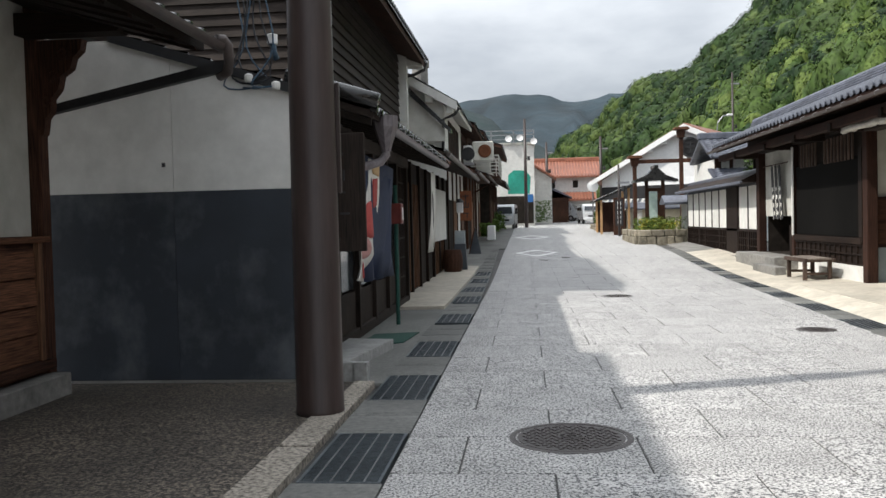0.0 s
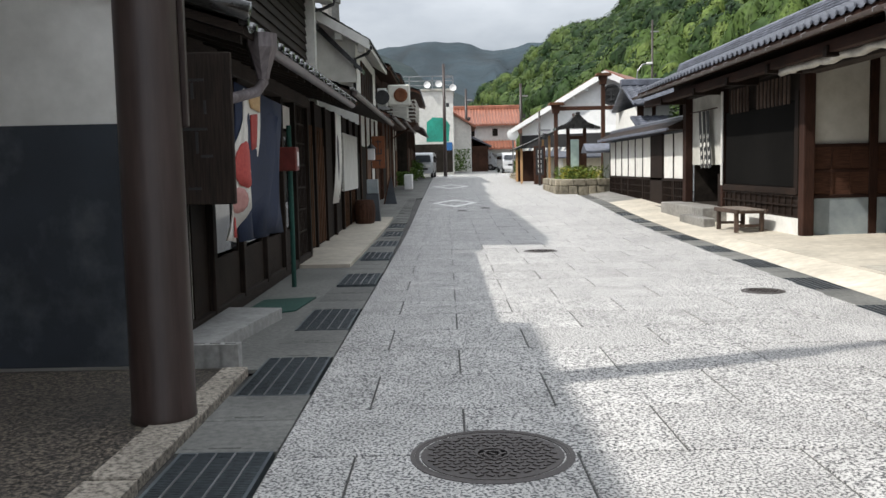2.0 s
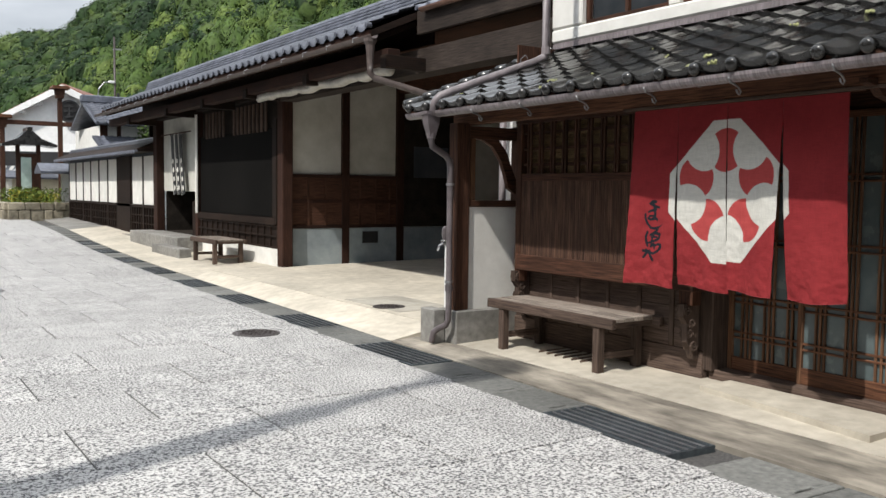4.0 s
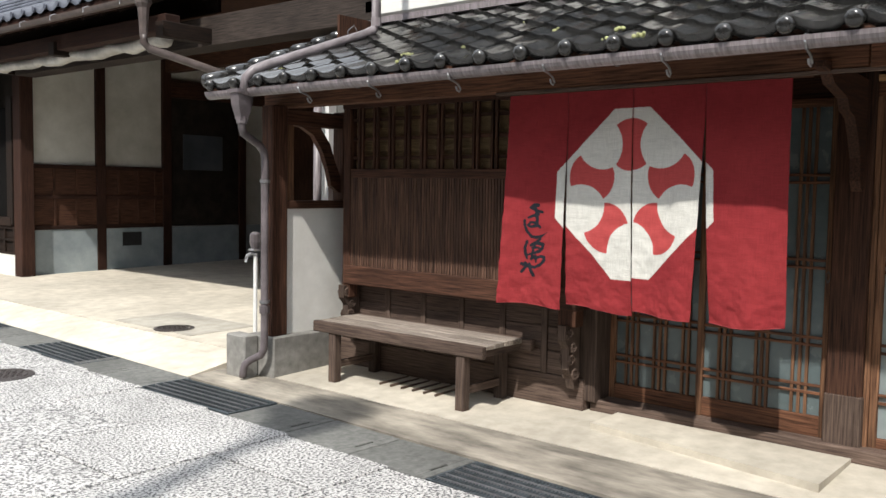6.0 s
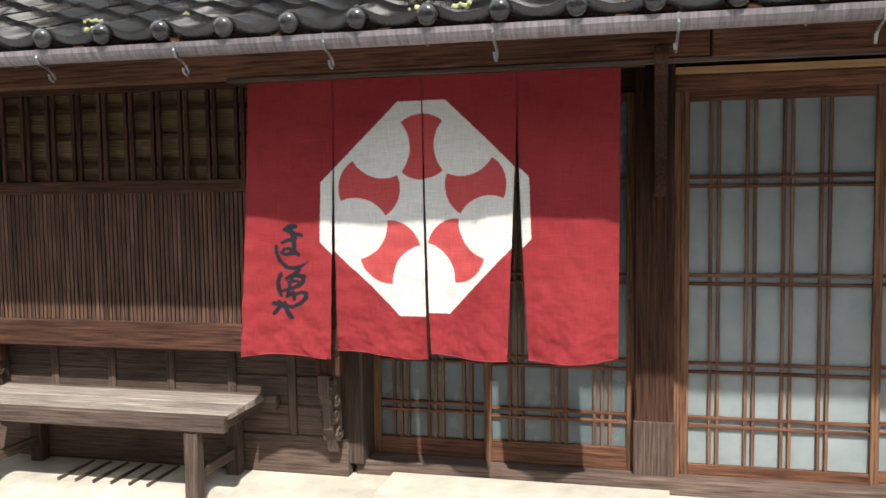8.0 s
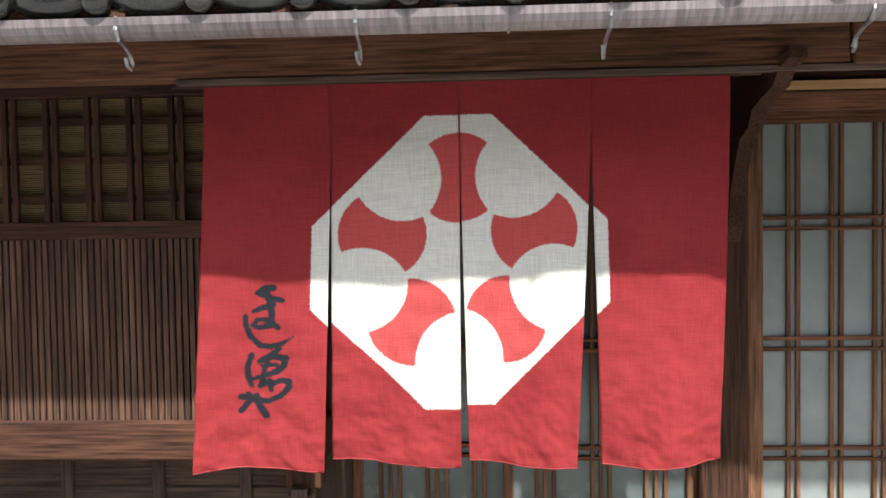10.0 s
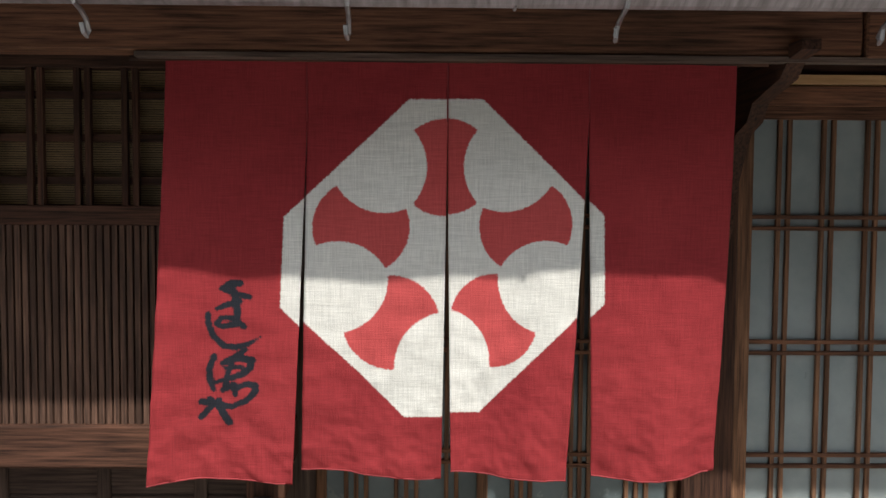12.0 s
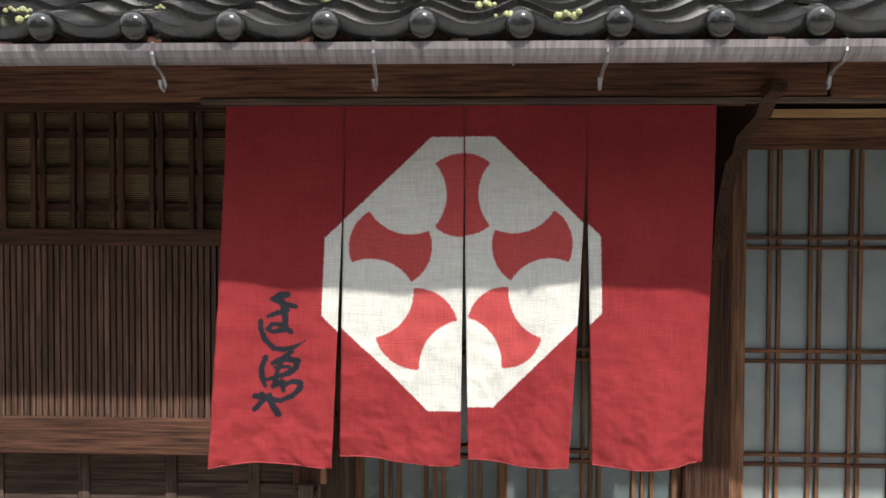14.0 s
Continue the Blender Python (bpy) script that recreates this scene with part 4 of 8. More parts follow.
    l.new(tone.outputs[0], b.inputs["Base Color"])
    b.inputs["Roughness"].default_value = 0.95
    b.inputs["Specular IOR Level"].default_value = 0.15
    bp = n.new("ShaderNodeBump")
    bp.inputs["Strength"].default_value, bp.inputs["Distance"].default_value = 0.5, 0.002
    l.new(add.outputs[0], bp.inputs["Height"])
    l.new(bp.outputs[0], b.inputs["Normal"])
    tr = n.new("ShaderNodeBsdfTranslucent")
    l.new(tone.outputs[0], tr.inputs["Color"])
    ms = n.new("ShaderNodeMixShader")
    ms.inputs["Fac"].default_value = 0.07
    l.new(b.outputs[0], ms.inputs[1])
    l.new(tr.outputs[0], ms.inputs[2])
    l.new(ms.outputs[0], out.inputs["Surface"])
    return m


CREST_Y, CREST_Z = 7.163, 1.500


def crest_distance(u, v):
    au, av = abs(u), abs(v)
    d = (au - 0.113) * 0.357 + (av - 0.497) * 0.374
    return max(au - 0.487, av - 0.497, d / math.hypot(0.357, 0.374))


def petal_distance(u, v):
    best = 9.0
    for i in range(5):
        a = math.pi / 2 + i * 2 * math.pi / 5
        s, c = math.cos(a), math.sin(a)
        du, dv = u - 0.269 * s, v - 0.019 - 0.269 * c
        along, across = du * s + dv * c, -du * c + dv * s
        d = max(math.hypot(along, across) - 0.150, 0.172 - math.hypot(abs(across) - 0.228, along))
        best = min(best, d)
    return best


# the brush writing, one character after another: strokes of (across, down, half width)
BRUSH_FIRST = [
    [(275, 135, 12), (310, 115, 18), (345, 112, 16)], [(280, 140, 10), (320, 155, 12), (385, 173, 13)],
    [(312, 120, 14), (330, 180, 16), (340, 240, 16), (335, 290, 16)], [(258, 222, 10), (300, 205, 14), (350, 190, 12)],
    [(335, 290, 14), (285, 300, 12), (258, 288, 12), (275, 262, 10), (315, 262, 12), (368, 300, 14)],
    [(225, 245, 12), (228, 290, 12), (250, 345, 13), (290, 385, 14), (340, 390, 14), (390, 375, 11), (440, 342, 4)],
]
BRUSH_SECOND = [
    [(380, 400, 10), (345, 428, 14), (288, 462, 12)], [(255, 430, 14), (238, 480, 14), (240, 530, 14), (256, 580, 10)],
    [(300, 450, 12), (350, 440, 15), (408, 446, 16)], [(405, 446, 16), (398, 482, 16), (365, 512, 15), (262, 546, 9)],
    [(300, 482, 9), (362, 478, 11)], [(325, 455, 11), (310, 510, 12), (300, 575, 12)], [(292, 582, 13), (338, 555, 14), (345, 600, 12)],
]
BRUSH_THIRD = [
    [(215, 630, 16), (260, 640, 14), (330, 655, 13), (390, 625, 14), (425, 585, 15), (425, 555, 14), (388, 552, 13), (345, 575, 12)],
    [(240, 615, 10), (290, 665, 16), (325, 725, 17)], [(280, 625, 12), (240, 665, 14), (213, 700, 14)],
]


def ink_distance(y, z):
    px, py = 25 + (8.020 - y) * 1314, (1.5163 - z) * 1382
    best = 9000.0
    for stroke in BRUSH_FIRST + BRUSH_SECOND + BRUSH_THIRD:
        for (x0, y0, r0), (x1, y1, r1) in zip(stroke, stroke[1:]):
            dx, dy = x1 - x0, y1 - y0
            t = max(0.0, min(1.0, ((px - x0) * dx + (py - y0) * dy) / (dx * dx + dy * dy)))
            best = min(best, math.hypot(px - x0 - t * dx, py - y0 - t * dy) - (r0 + t * (r1 - r0)))
    return best / 1340.0


def red_curtain():
    top, bottom = 2.118, 0.80
    root = empty("noren_curtain", (5.705, 7.15, top), label="red linen shop curtain with white crest and black writing", category="shop curtain")
    mat = noren_material()
    cuts = [8.020, 7.590, 7.158, 6.722, 6.268]
    slit_top = [1.93, 1.86, 1.93]
    # how far each panel's two edges wander at the hem, towards +y, and how far the hem drops
    hem = [(0.07, 0.055, 0.02), (0.03, 0.012, 0.0), (-0.018, 0.055, -0.015), (-0.035, 0.015, -0.01)]
    step = 0.0072
    nz = int((top - bottom) / step)
    for i in range(4):
        ya, yb = cuts[i], cuts[i + 1]
        ny = int((ya - yb) / step)
        verts, crest, petal, ink, faces = [], [], [], [], []
        ha, hb, drop = hem[i]
        for r in range(nz + 1):
            w = r / nz
            z0 = top - w * (top - bottom)
            fa = max(0.0, (1.95 - z0) / 1.15) ** 1.15
            for c in range(ny + 1):
                q = c / ny
                y0 = ya + (yb - ya) * q
                lean_a = ha * (w ** 1.2 if i == 0 else fa)
                lean_b = hb * (w ** 1.2 if i == 3 else fa)
                y = y0 + lean_a * (1 - q) + lean_b * q
                wave = 0.020 * w * math.sin(2.2 * y0 * 3.1 + 1.3 * i) + 0.010 * w * math.sin(19 * y0 + 3 * z0 + i * 1.7)
                wave += 0.022 * max(0.0, 1.25 - z0) * noise.noise((y0 * 9 + z0 * 4, z0 * 11 - y0 * 7, i * 2.0 + 40)) + 0.010 * max(0.0, 1.2 - z0) * noise.noise((y0 * 24, z0 * 30 - y0 * 9, i + 11.0)) + 0.0055 * noise.noise((y0 * 14, z0 * 14, i * 3.0)) * (0.4 + w) + 0.005 * noise.noise((y0 * 38, z0 * 38, i * 5.0)) * (1.4 - z0 if z0 < 1.4 else 0.1)
                curl = 0.030 * w * w * (2 * q - 1) ** 2 * (1 if i % 2 else -1)
                x = 0.012 * w + wave + curl + 0.035 * w * w
                z = z0 - w * drop - 0.016 * w ** 6 * math.sin(7 * y0 + 2.0 * i)
                verts.append((x, y - 7.15, z - top))
                crest.append(crest_distance(-(y0 - CREST_Y), z0 - CREST_Z))
                petal.append(petal_distance(-(y0 - CREST_Y), z0 - CREST_Z))
                ink.append(ink_distance(y0, z0) if i == 0 and 0.9 < z0 < 1.5 else 9.0)
        for r in range(nz):
            for c in range(ny):
                a = r * (ny + 1) + c
                faces.append((a, a + 1, a + ny + 2, a + ny + 1))
        me = bpy.data.meshes.new("panel")
        me.from_pydata(verts, [], faces)
        for nm, vals in (("crest", crest), ("petal", petal), ("ink", ink)):
            at = me.attributes.new(nm, "FLOAT", "POINT")
            at.data.foreach_set("value", vals)
        me.materials.append(mat)
        me.shade_smooth()
        ob = new("panel", me)
        ob.parent = root
        sol = ob.modifiers.new("thickness", "SOLIDIFY")
        sol.thickness = 0.0012
        # hem seam
        bm = bmesh.new()
        row = [verts[nz * (ny + 1) + c] for c in range(0, ny + 1, 4)]
        tube(bm, [(x - 0.001, y, z + 0.002) for x, y, z in row], 0.0028, 5)
        part("hem", bm, DEEP_RED, root)
    rod = part("rod", one_tube([(0.004, 0.98, -0.004), (0.004, -0.98, -0.004)], 0.009, 8), WOOD_Y, root, "thin dark hanging rod")
    # stitched seams above the slits
    for y in cuts[1:4]:
        part("seam", one_tube([(-0.001, y - 7.15, -0.02), (0.0, y - 7.15, -0.19)], 0.0022, 5), DEEP_RED, root)


red_curtain()
# ==== THE GATE HOUSE WITH ITS OPEN COURT ====
def tiled_slope(parent, x0, x1, y0, y1, z0, slope, w, run, material, name="roof_tile", ball=0.035, eave=True):
    """Rows of pantiles on a slope that rises from x0 to x1, joined into one part, with the eave row's round ends."""
    ang = math.atan(slope) * 1.0
    n_r = max(1, int(abs(x1 - x0) / math.cos(ang) / run))
    n_c = int((y1 - y0) / w)
    verts, faces = [], []
    pr = tile_profile(w, 6)
    sgn = 1 if x1 > x0 else -1
    for c in range(n_c):
        for r in range(n_r):
            base = len(verts)
            d0, d1 = r * run, (r + 1) * run + 0.03
            for d, dz in ((d0, 0.024), (d1, -0.002)):
                for u, h in pr:
                    verts.append((x0 + sgn * d * math.cos(ang), y0 + c * w + u, z0 + d * math.sin(ang) + h + dz))
            for u, h in pr:
                verts.append((x0 + sgn * d0 * math.cos(ang), y0 + c * w + u, z0 + d0 * math.sin(ang) + h - 0.004 - (0.035 if r == 0 else 0)))
            k = len(pr)
            for i in range(k - 1):
                faces.append((base + i, base + i + 1, base + k + i + 1, base + k + i))
                faces.append((base + i, base + 2 * k + i, base + 2 * k + i + 1, base + i + 1))
    me = bpy.data.meshes.new(name)
    me.from_pydata(verts, [], faces)
    me.materials.append(material)
    me.shade_smooth()
    ob = new(name, me)
    ob.parent = parent
    tagged(ob, kind="stuff")
    if eave and ball:
        bm = bmesh.new()
        for c in range(n_c + 1):
            tube(bm, [(x0 - sgn * 0.02, y0 + c * w, z0 + 0.012), (x0 + sgn * 0.05, y0 + c * w, z0 + 0.015)], ball, 8)
        tagged(part("eave_cap_rest", bm, material, parent, smooth=False), kind="stuff")
    return ob


GB = 7.05
gate = empty("wall_gate_house", (GB, 17.7, 0.1), label="old dark timber gate house with plaster panels and tiled eave", category="house", kind="structure")
GO = Vector((GB, 17.7, 0.1))


def gpart(name, x0, x1, y0, y1, z0, z1, mat, label="", bevel=0.006):
    return part(name, one_box(x0 - GO.x, x1 - GO.x, y0 - GO.y, y1 - GO.y, z0 - GO.z, z1 - GO.z, bevel), mat, gate, label)


# posts, beams
gpart("post", 6.96, 7.16, 17.62, 17.86, 0.10, 3.3, GATE_Z, "red-brown corner post", 0.012)
gpart("post", 6.98, 7.16, 22.32, 22.48, 0.10, 3.3, GATE_Z)
gpart("post", 6.96, 7.16, 25.4, 25.72, 0.10, 3.3, GATE_Z, "red-brown post beside the doorway", 0.012)
gpart("lintel", 6.95, 7.17, 17.87, 25.39, 3.16, 3.42, NEARBLACK_Y)
gpart("front_beam", 6.90, 7.20, 10.42, 17.61, 3.02, 3.34, BLACKISH_Y, "weathered dark beam over the court opening")
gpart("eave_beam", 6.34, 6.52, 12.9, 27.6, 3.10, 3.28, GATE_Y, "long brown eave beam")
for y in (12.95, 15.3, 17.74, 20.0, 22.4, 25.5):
    gpart("bracket_arm", 6.30, 6.96, y - 0.07, y + 0.07, 3.04, 3.2, NEARBLACK_X)
gpart("upper_boards", 7.10, 7.15, 13.05, 27.2, 3.43, 3.80, NEARBLACK_Y, "dark boards under the eave")
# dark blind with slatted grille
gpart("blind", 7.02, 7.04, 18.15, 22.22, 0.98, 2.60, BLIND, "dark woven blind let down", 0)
gpart("blind_frame", 6.98, 7.06, 17.95, 18.13, 0.86, 2.75, NEARBLACK_Z)
gpart("blind_bottom_rail", 6.97, 7.06, 18.0, 22.3, 0.84, 0.97, NEARBLACK_Y)
gpart("white_strip", 6.93, 6.97, 22.26, 22.33, 0.95, 3.1, PLASTER, "white painted strip")
for i in range(17):
    y = 18.45 + i * 0.205
    if i not in (9, 10):
        gpart("grille_slat", 6.99, 7.02, y, y + 0.065, 2.55, 3.08, GREY_Z, "", 0)
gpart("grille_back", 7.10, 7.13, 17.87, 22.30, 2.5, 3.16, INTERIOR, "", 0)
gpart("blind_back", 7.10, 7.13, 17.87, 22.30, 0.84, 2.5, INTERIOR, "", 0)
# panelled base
gpart("base_boards", 7.03, 7.06, 17.87, 22.30, 0.42, 0.84, NEARBLACK_Y, "", 0)
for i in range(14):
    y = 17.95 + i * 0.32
    gpart("batten", 7.0, 7.03, y, y + 0.035, 0.42, 0.84, NEARBLACK_Z, "", 0)
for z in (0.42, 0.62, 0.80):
    gpart("cross_batten", 6.995, 7.03, 17.87, 22.30, z, z + 0.03, NEARBLACK_Y, "", 0)
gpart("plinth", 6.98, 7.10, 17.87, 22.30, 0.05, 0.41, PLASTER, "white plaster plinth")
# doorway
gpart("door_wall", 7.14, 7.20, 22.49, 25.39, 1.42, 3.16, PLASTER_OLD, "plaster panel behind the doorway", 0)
# closed box in the unlit tone, giving the doorway its dark depth
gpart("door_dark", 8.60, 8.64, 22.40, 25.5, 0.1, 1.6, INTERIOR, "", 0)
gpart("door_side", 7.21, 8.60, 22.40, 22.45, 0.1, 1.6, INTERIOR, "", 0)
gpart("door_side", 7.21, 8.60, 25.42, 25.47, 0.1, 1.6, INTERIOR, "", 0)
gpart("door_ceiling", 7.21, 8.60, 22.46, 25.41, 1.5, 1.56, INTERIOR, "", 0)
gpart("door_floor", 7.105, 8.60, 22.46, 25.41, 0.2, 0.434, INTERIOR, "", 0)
gpart("door_base", 7.0, 7.16, 22.49, 22.75, 0.1, 1.2, NEARBLACK_Z)
# steps
steps = structure("stair_gate_steps", one_box(6.42, 7.1, 22.0, 25.9, 0.0, 0.43, 0.015), CONCRETE_GREY, "grey stone doorsteps before the gate house door", "steps")
part("lower_step", one_box(6.16, 6.415, 21.0, 23.0, 0.0, 0.25, 0.015), CONCRETE_GREY, steps)
# hanging strips with pale dots in the doorway
strips = empty("hanging_strips", (6.98, 23.9, 2.75), label="black and white cloth strips with pale round dots in the doorway", category="shop curtain")
for i in range(3):
    y = 0.30 - i * 0.27
    pts = [(y - 0.10, 0.0), (y + 0.10, 0.0), (y + 0.02, -0.6), (y - 0.14, -1.42), (y - 0.36, -1.38), (y - 0.20, -0.6)]
    strip = part("strip", one_prism(pts, "x", 0.014 * i, 0.014 * i + 0.008), BLACK, strips)
    for k in range(4):
        dot = lathe([(0.058, 0), (0.058, 0.006)], 12)
        bmesh.ops.transform(dot, matrix=pose(0.014 * i - 0.007, y - 0.09 - 0.045 * k, -0.62 - 0.21 * k, 0, 90, 0), verts=dot.verts[:])
        part("dot", dot, CLOTH_WHITE, strip)
    part("piping", one_prism([(y + 0.10, 0.0), (y + 0.118, 0.0), (y + 0.04, -0.6), (y - 0.12, -1.42), (y - 0.14, -1.42), (y + 0.02, -0.6)], "x", 0.014 * i, 0.014 * i + 0.008), CLOTH_WHITE, strip, "white strip edge")
part("rod", one_tube([(0.01, 1.15, 0.02), (0.01, -1.1, 0.02)], 0.014, 8), WOOD_Y, strips)

# side wall of the court, facing the walker
SY = 17.77
side = structure("wall_court_side", one_prism([(7.17, 0.1), (12.89, 0.1), (12.89, 3.6), (10.6, 3.72), (8.9, 3.78), (7.17, 3.72)], "y", SY + 0.02, SY + 0.16), PLASTER_OLD, "cream plaster side wall of the court with dark posts", "wall")
for x0, x1 in ((8.19, 8.34), (9.36, 9.52), (10.9, 11.05)):
    part("post", one_box(x0, x1, SY - 0.05, SY + 0.03, 0.12, 3.7, 0.006), GATE_Z, side, "dark brown post")
part("wainscot", one_box(7.17, 9.36, SY - 0.015, SY + 0.019, 0.84, 1.74, 0.0), WOOD_X, side, "dark board wainscot")
for x in (7.5, 7.85, 8.55, 8.9, 9.2):
    part("batten", one_box(x, x + 0.035, SY - 0.035, SY - 0.016, 0.84, 1.74), WOOD_Z, side)
for z in (1.74, 1.28, 0.82):
    part("rail", one_box(7.17, 9.36, SY - 0.04, SY + 0.018, z - 0.03, z + 0.03, 0.004), GATE_Y, side)
part("base_render", one_box(7.17, 12.9, SY - 0.03, SY + 0.018, 0.08, 0.785), PLASTER_BLUE, side, "blue-grey rendered base")
part("inner_head", one_box(9.52, 12.9, SY - 0.04, SY + 0.018, 2.95, 3.25, 0.006), WOOD_X, side)
# flat near-black panel painted in place of an unlit opening
part("inner_dark", one_box(9.53, 10.89, SY - 0.02, SY + 0.018, 0.80, 2.95), INTERIOR, side, "near-black panel for the unlit inner opening")
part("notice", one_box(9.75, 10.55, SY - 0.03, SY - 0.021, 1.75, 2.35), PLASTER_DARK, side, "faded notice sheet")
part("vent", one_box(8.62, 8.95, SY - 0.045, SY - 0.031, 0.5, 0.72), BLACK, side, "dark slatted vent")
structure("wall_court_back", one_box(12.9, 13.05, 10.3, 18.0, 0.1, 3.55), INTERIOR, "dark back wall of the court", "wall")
structure("wall_court_boards", one_box(12.0, 12.1, 10.3, 17.7, 0.1, 3.0), WOOD_Z, "dark boarded doors deep in the court", "wall")
structure("ceiling_court", one_box(7.2, 13.05, 10.4, 17.8, 3.6, 3.7), WOOD_Y, "dark boarded ceiling over the court", "ceiling")
structure("wall_court_shop_side", one_box(6.44, 12.9, 10.385, 10.41, 0.1, 3.0), WOOD_Z, "dark boards on the shop's side of the court", "wall")
for x in (8.2, 9.4, 10.6, 11.8):
    structure("beam_court", one_box(x, x + 0.18, 10.42, 17.75, 3.35, 3.59), WOOD_Y, "dark beam under the court ceiling", "beam")
gable_beam = structure("beam_court_gable", one_box(7.22, 10.5, 10.9, 11.15, 2.9, 3.2, 0.02), BLACKISH_X, "heavy weathered cross beam over the court", "beam")
part("boss", one_prism([(7.05, 2.62), (7.5, 2.55), (7.75, 2.75), (7.7, 3.0), (7.3, 3.05), (7.05, 2.9)], "y", 11.2, 11.4), WOOD_X, gable_beam, "carved dark beam nose")

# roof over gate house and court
roof_g = structure("roof_gate_house", one_prism([(6.16, 3.42), (6.16, 3.50), (7.4, 4.06), (13.6, 3.92), (13.6, 3.82), (7.4, 3.96)], "y", 13.0, 27.4), NEARBLACK_X, "boarded roof of the gate house under grey tiles", "roof")
part("roof_over_court", one_prism([(6.86, 3.72), (6.86, 3.80), (8.0, 4.30), (13.6, 3.92), (13.6, 3.82), (8.0, 4.20)], "y", 10.40, 12.99), WOOD_X, roof_g)
tiled_slope(roof_g, 6.10, 7.45, 13.0, 27.5, 3.54, 0.45, 0.285, 0.25, TILE_GREY)
tiled_slope(roof_g, 6.82, 8.0, 10.42, 13.0, 3.84, 0.43, 0.285, 0.25, TILE_GREY)
part("gable_boards", one_prism([(7.2, 2.6), (12.9, 2.6), (12.9, 3.75), (7.4, 3.90), (7.2, 3.80)], "y", 26.9, 27.0), NEARBLACK_X, roof_g, "dark gable boards")
ridge = bmesh.new()
for k in range(4):
    box(ridge, 7.24 + k * 0.02, 7.60 - k * 0.02, 13.0, 27.5, 4.05 + k * 0.055, 4.095 + k * 0.055, 0.01)
tube(ridge, [(7.42, 12.9, 4.29), (7.42, 27.6, 4.29)], 0.07, 10)
part("ridge", ridge, TILE_GREY, roof_g)
raf = bmesh.new()
y = 13.2
while y < 27.3:
    prism(raf, [(6.2, 3.34), (6.2, 3.41), (7.1, 3.41 + 0.39), (7.1, 3.34 + 0.39)], "y", y - 0.03, y + 0.03)
    y += 0.38
tagged(part("rafters", raf, NEARBLACK_X, roof_g), kind="stuff")
part("eave_board", one_box(6.13, 6.16, 13.0, 27.5, 3.36, 3.5), GATE_Y, roof_g, "brown eave board")
gut_g = half_gutter(6.06, 12.75, 27.8, 3.40, 0.055, GUTTER_DARK, "brown half-round gutter along the gate house eave")
y = 13.2
while y < 27.6:
    part("bracket", one_tube([(6.13, y, 3.42), (6.06, y, 3.425), (6.0, y, 3.40), (6.0, y, 3.35)], 0.007, 5), STEEL, gut_g)
    y += 0.75
pipe_g = empty("downpipe", (6.06, 12.85, 3.3), label="brown rain downpipe with hopper under the gate house eave", category="downpipe")
part("hopper", lathe([(0.085, 0.06), (0.085, 0.02), (0.06, -0.02), (0.045, -0.2), (0.042, -0.28)], 8), GUTTER_DARK, pipe_g)
part("pipe", one_tube([(0, 0, -0.26), (0, 0, -0.36), (0.05, -0.02, -0.42), (0.75, -0.45, -0.66), (0.95, -0.55, -0.72)], 0.042, 10), GUTTER_DARK, pipe_g, smooth=True)
# short fascia and its gutter over the court
structure("trim_court_fascia", one_box(6.80, 6.86, 10.42, 12.95, 3.50, 3.80, 0.006), BLACKISH_Y, "weathered fascia board over the court opening", "fascia")
half_gutter(6.74, 10.45, 12.75, 3.80, 0.05, GUTTER_BROWN, "brown gutter over the court opening")
SHEET = surface("clear_plastic_sheet", (0.42, 0.40, 0.36), (0.62, 0.60, 0.55), 9.0, 0.35, 0.6, stain=0.3, stain_scale=3.0)
bm = bmesh.new()
pts = [(6.56 + 0.01 * math.sin(i * 1.9), 13.2 + i * 0.18, 3.06 + 0.012 * math.sin(i * 1.3)) for i in range(26)]
tube(bm, pts, 0.075, 8)
for v in bm.verts:
    v.co += Vector((noise.noise(v.co * 4.0) * 0.04, 0, noise.noise(v.co * 5.0 + Vector((9, 0, 0))) * 0.05))
tagged(part("rolled_sheet", bm, SHEET, smooth=True), label="rolled-up crumpled clear plastic sheet under the eave", category="plastic sheet")

# upper house behind the court
uph = structure("wall_rear_house", one_box(10.6, 10.9, 9.5, 17.5, 4.2, 5.75), BLACKISH_Y, "dark red-brown boarded upper wall behind the gate house", "wall")
part("plaster_band", one_box(10.58, 10.9, 9.5, 17.5, 5.754, 7.4), PLASTER, uph, "white plaster band")
for z in (4.6, 5.0, 5.4):
    part("batten", one_box(10.56, 10.6, 9.5, 17.5, z, z + 0.05), WOOD_Y, uph)
part("window", one_box(10.55, 10.59, 13.0, 15.2, 4.75, 5.6), INTERIOR, uph, "dark window")

# small bench before the gate house
b2 = copy_thing([o for o in bpy.data.objects if o.name == "bench"][0], pose(6.28, 18.95, 0.06))
tagged(b2, label="small weathered timber bench before the gate house")
b2.matrix_basis = pose(6.20, 18.95, 0.075) @ Matrix.Diagonal((1.15, 0.88, 1.0, 1))

# ---- long white wall with its own little roof ----
lw = empty("wall_garden", (7.05, 26.0, 0.1), label="white plaster garden wall with dark stiles and tiled coping", category="wall", kind="structure")


def lpart(name, x0, x1, y0, y1, z0, z1, mat, label="", bevel=0.0):
    return part(name, one_box(x0 - 7.05, x1 - 7.05, y0 - 26.0, y1 - 26.0, z0 - 0.1, z1 - 0.1, bevel), mat, lw, label)


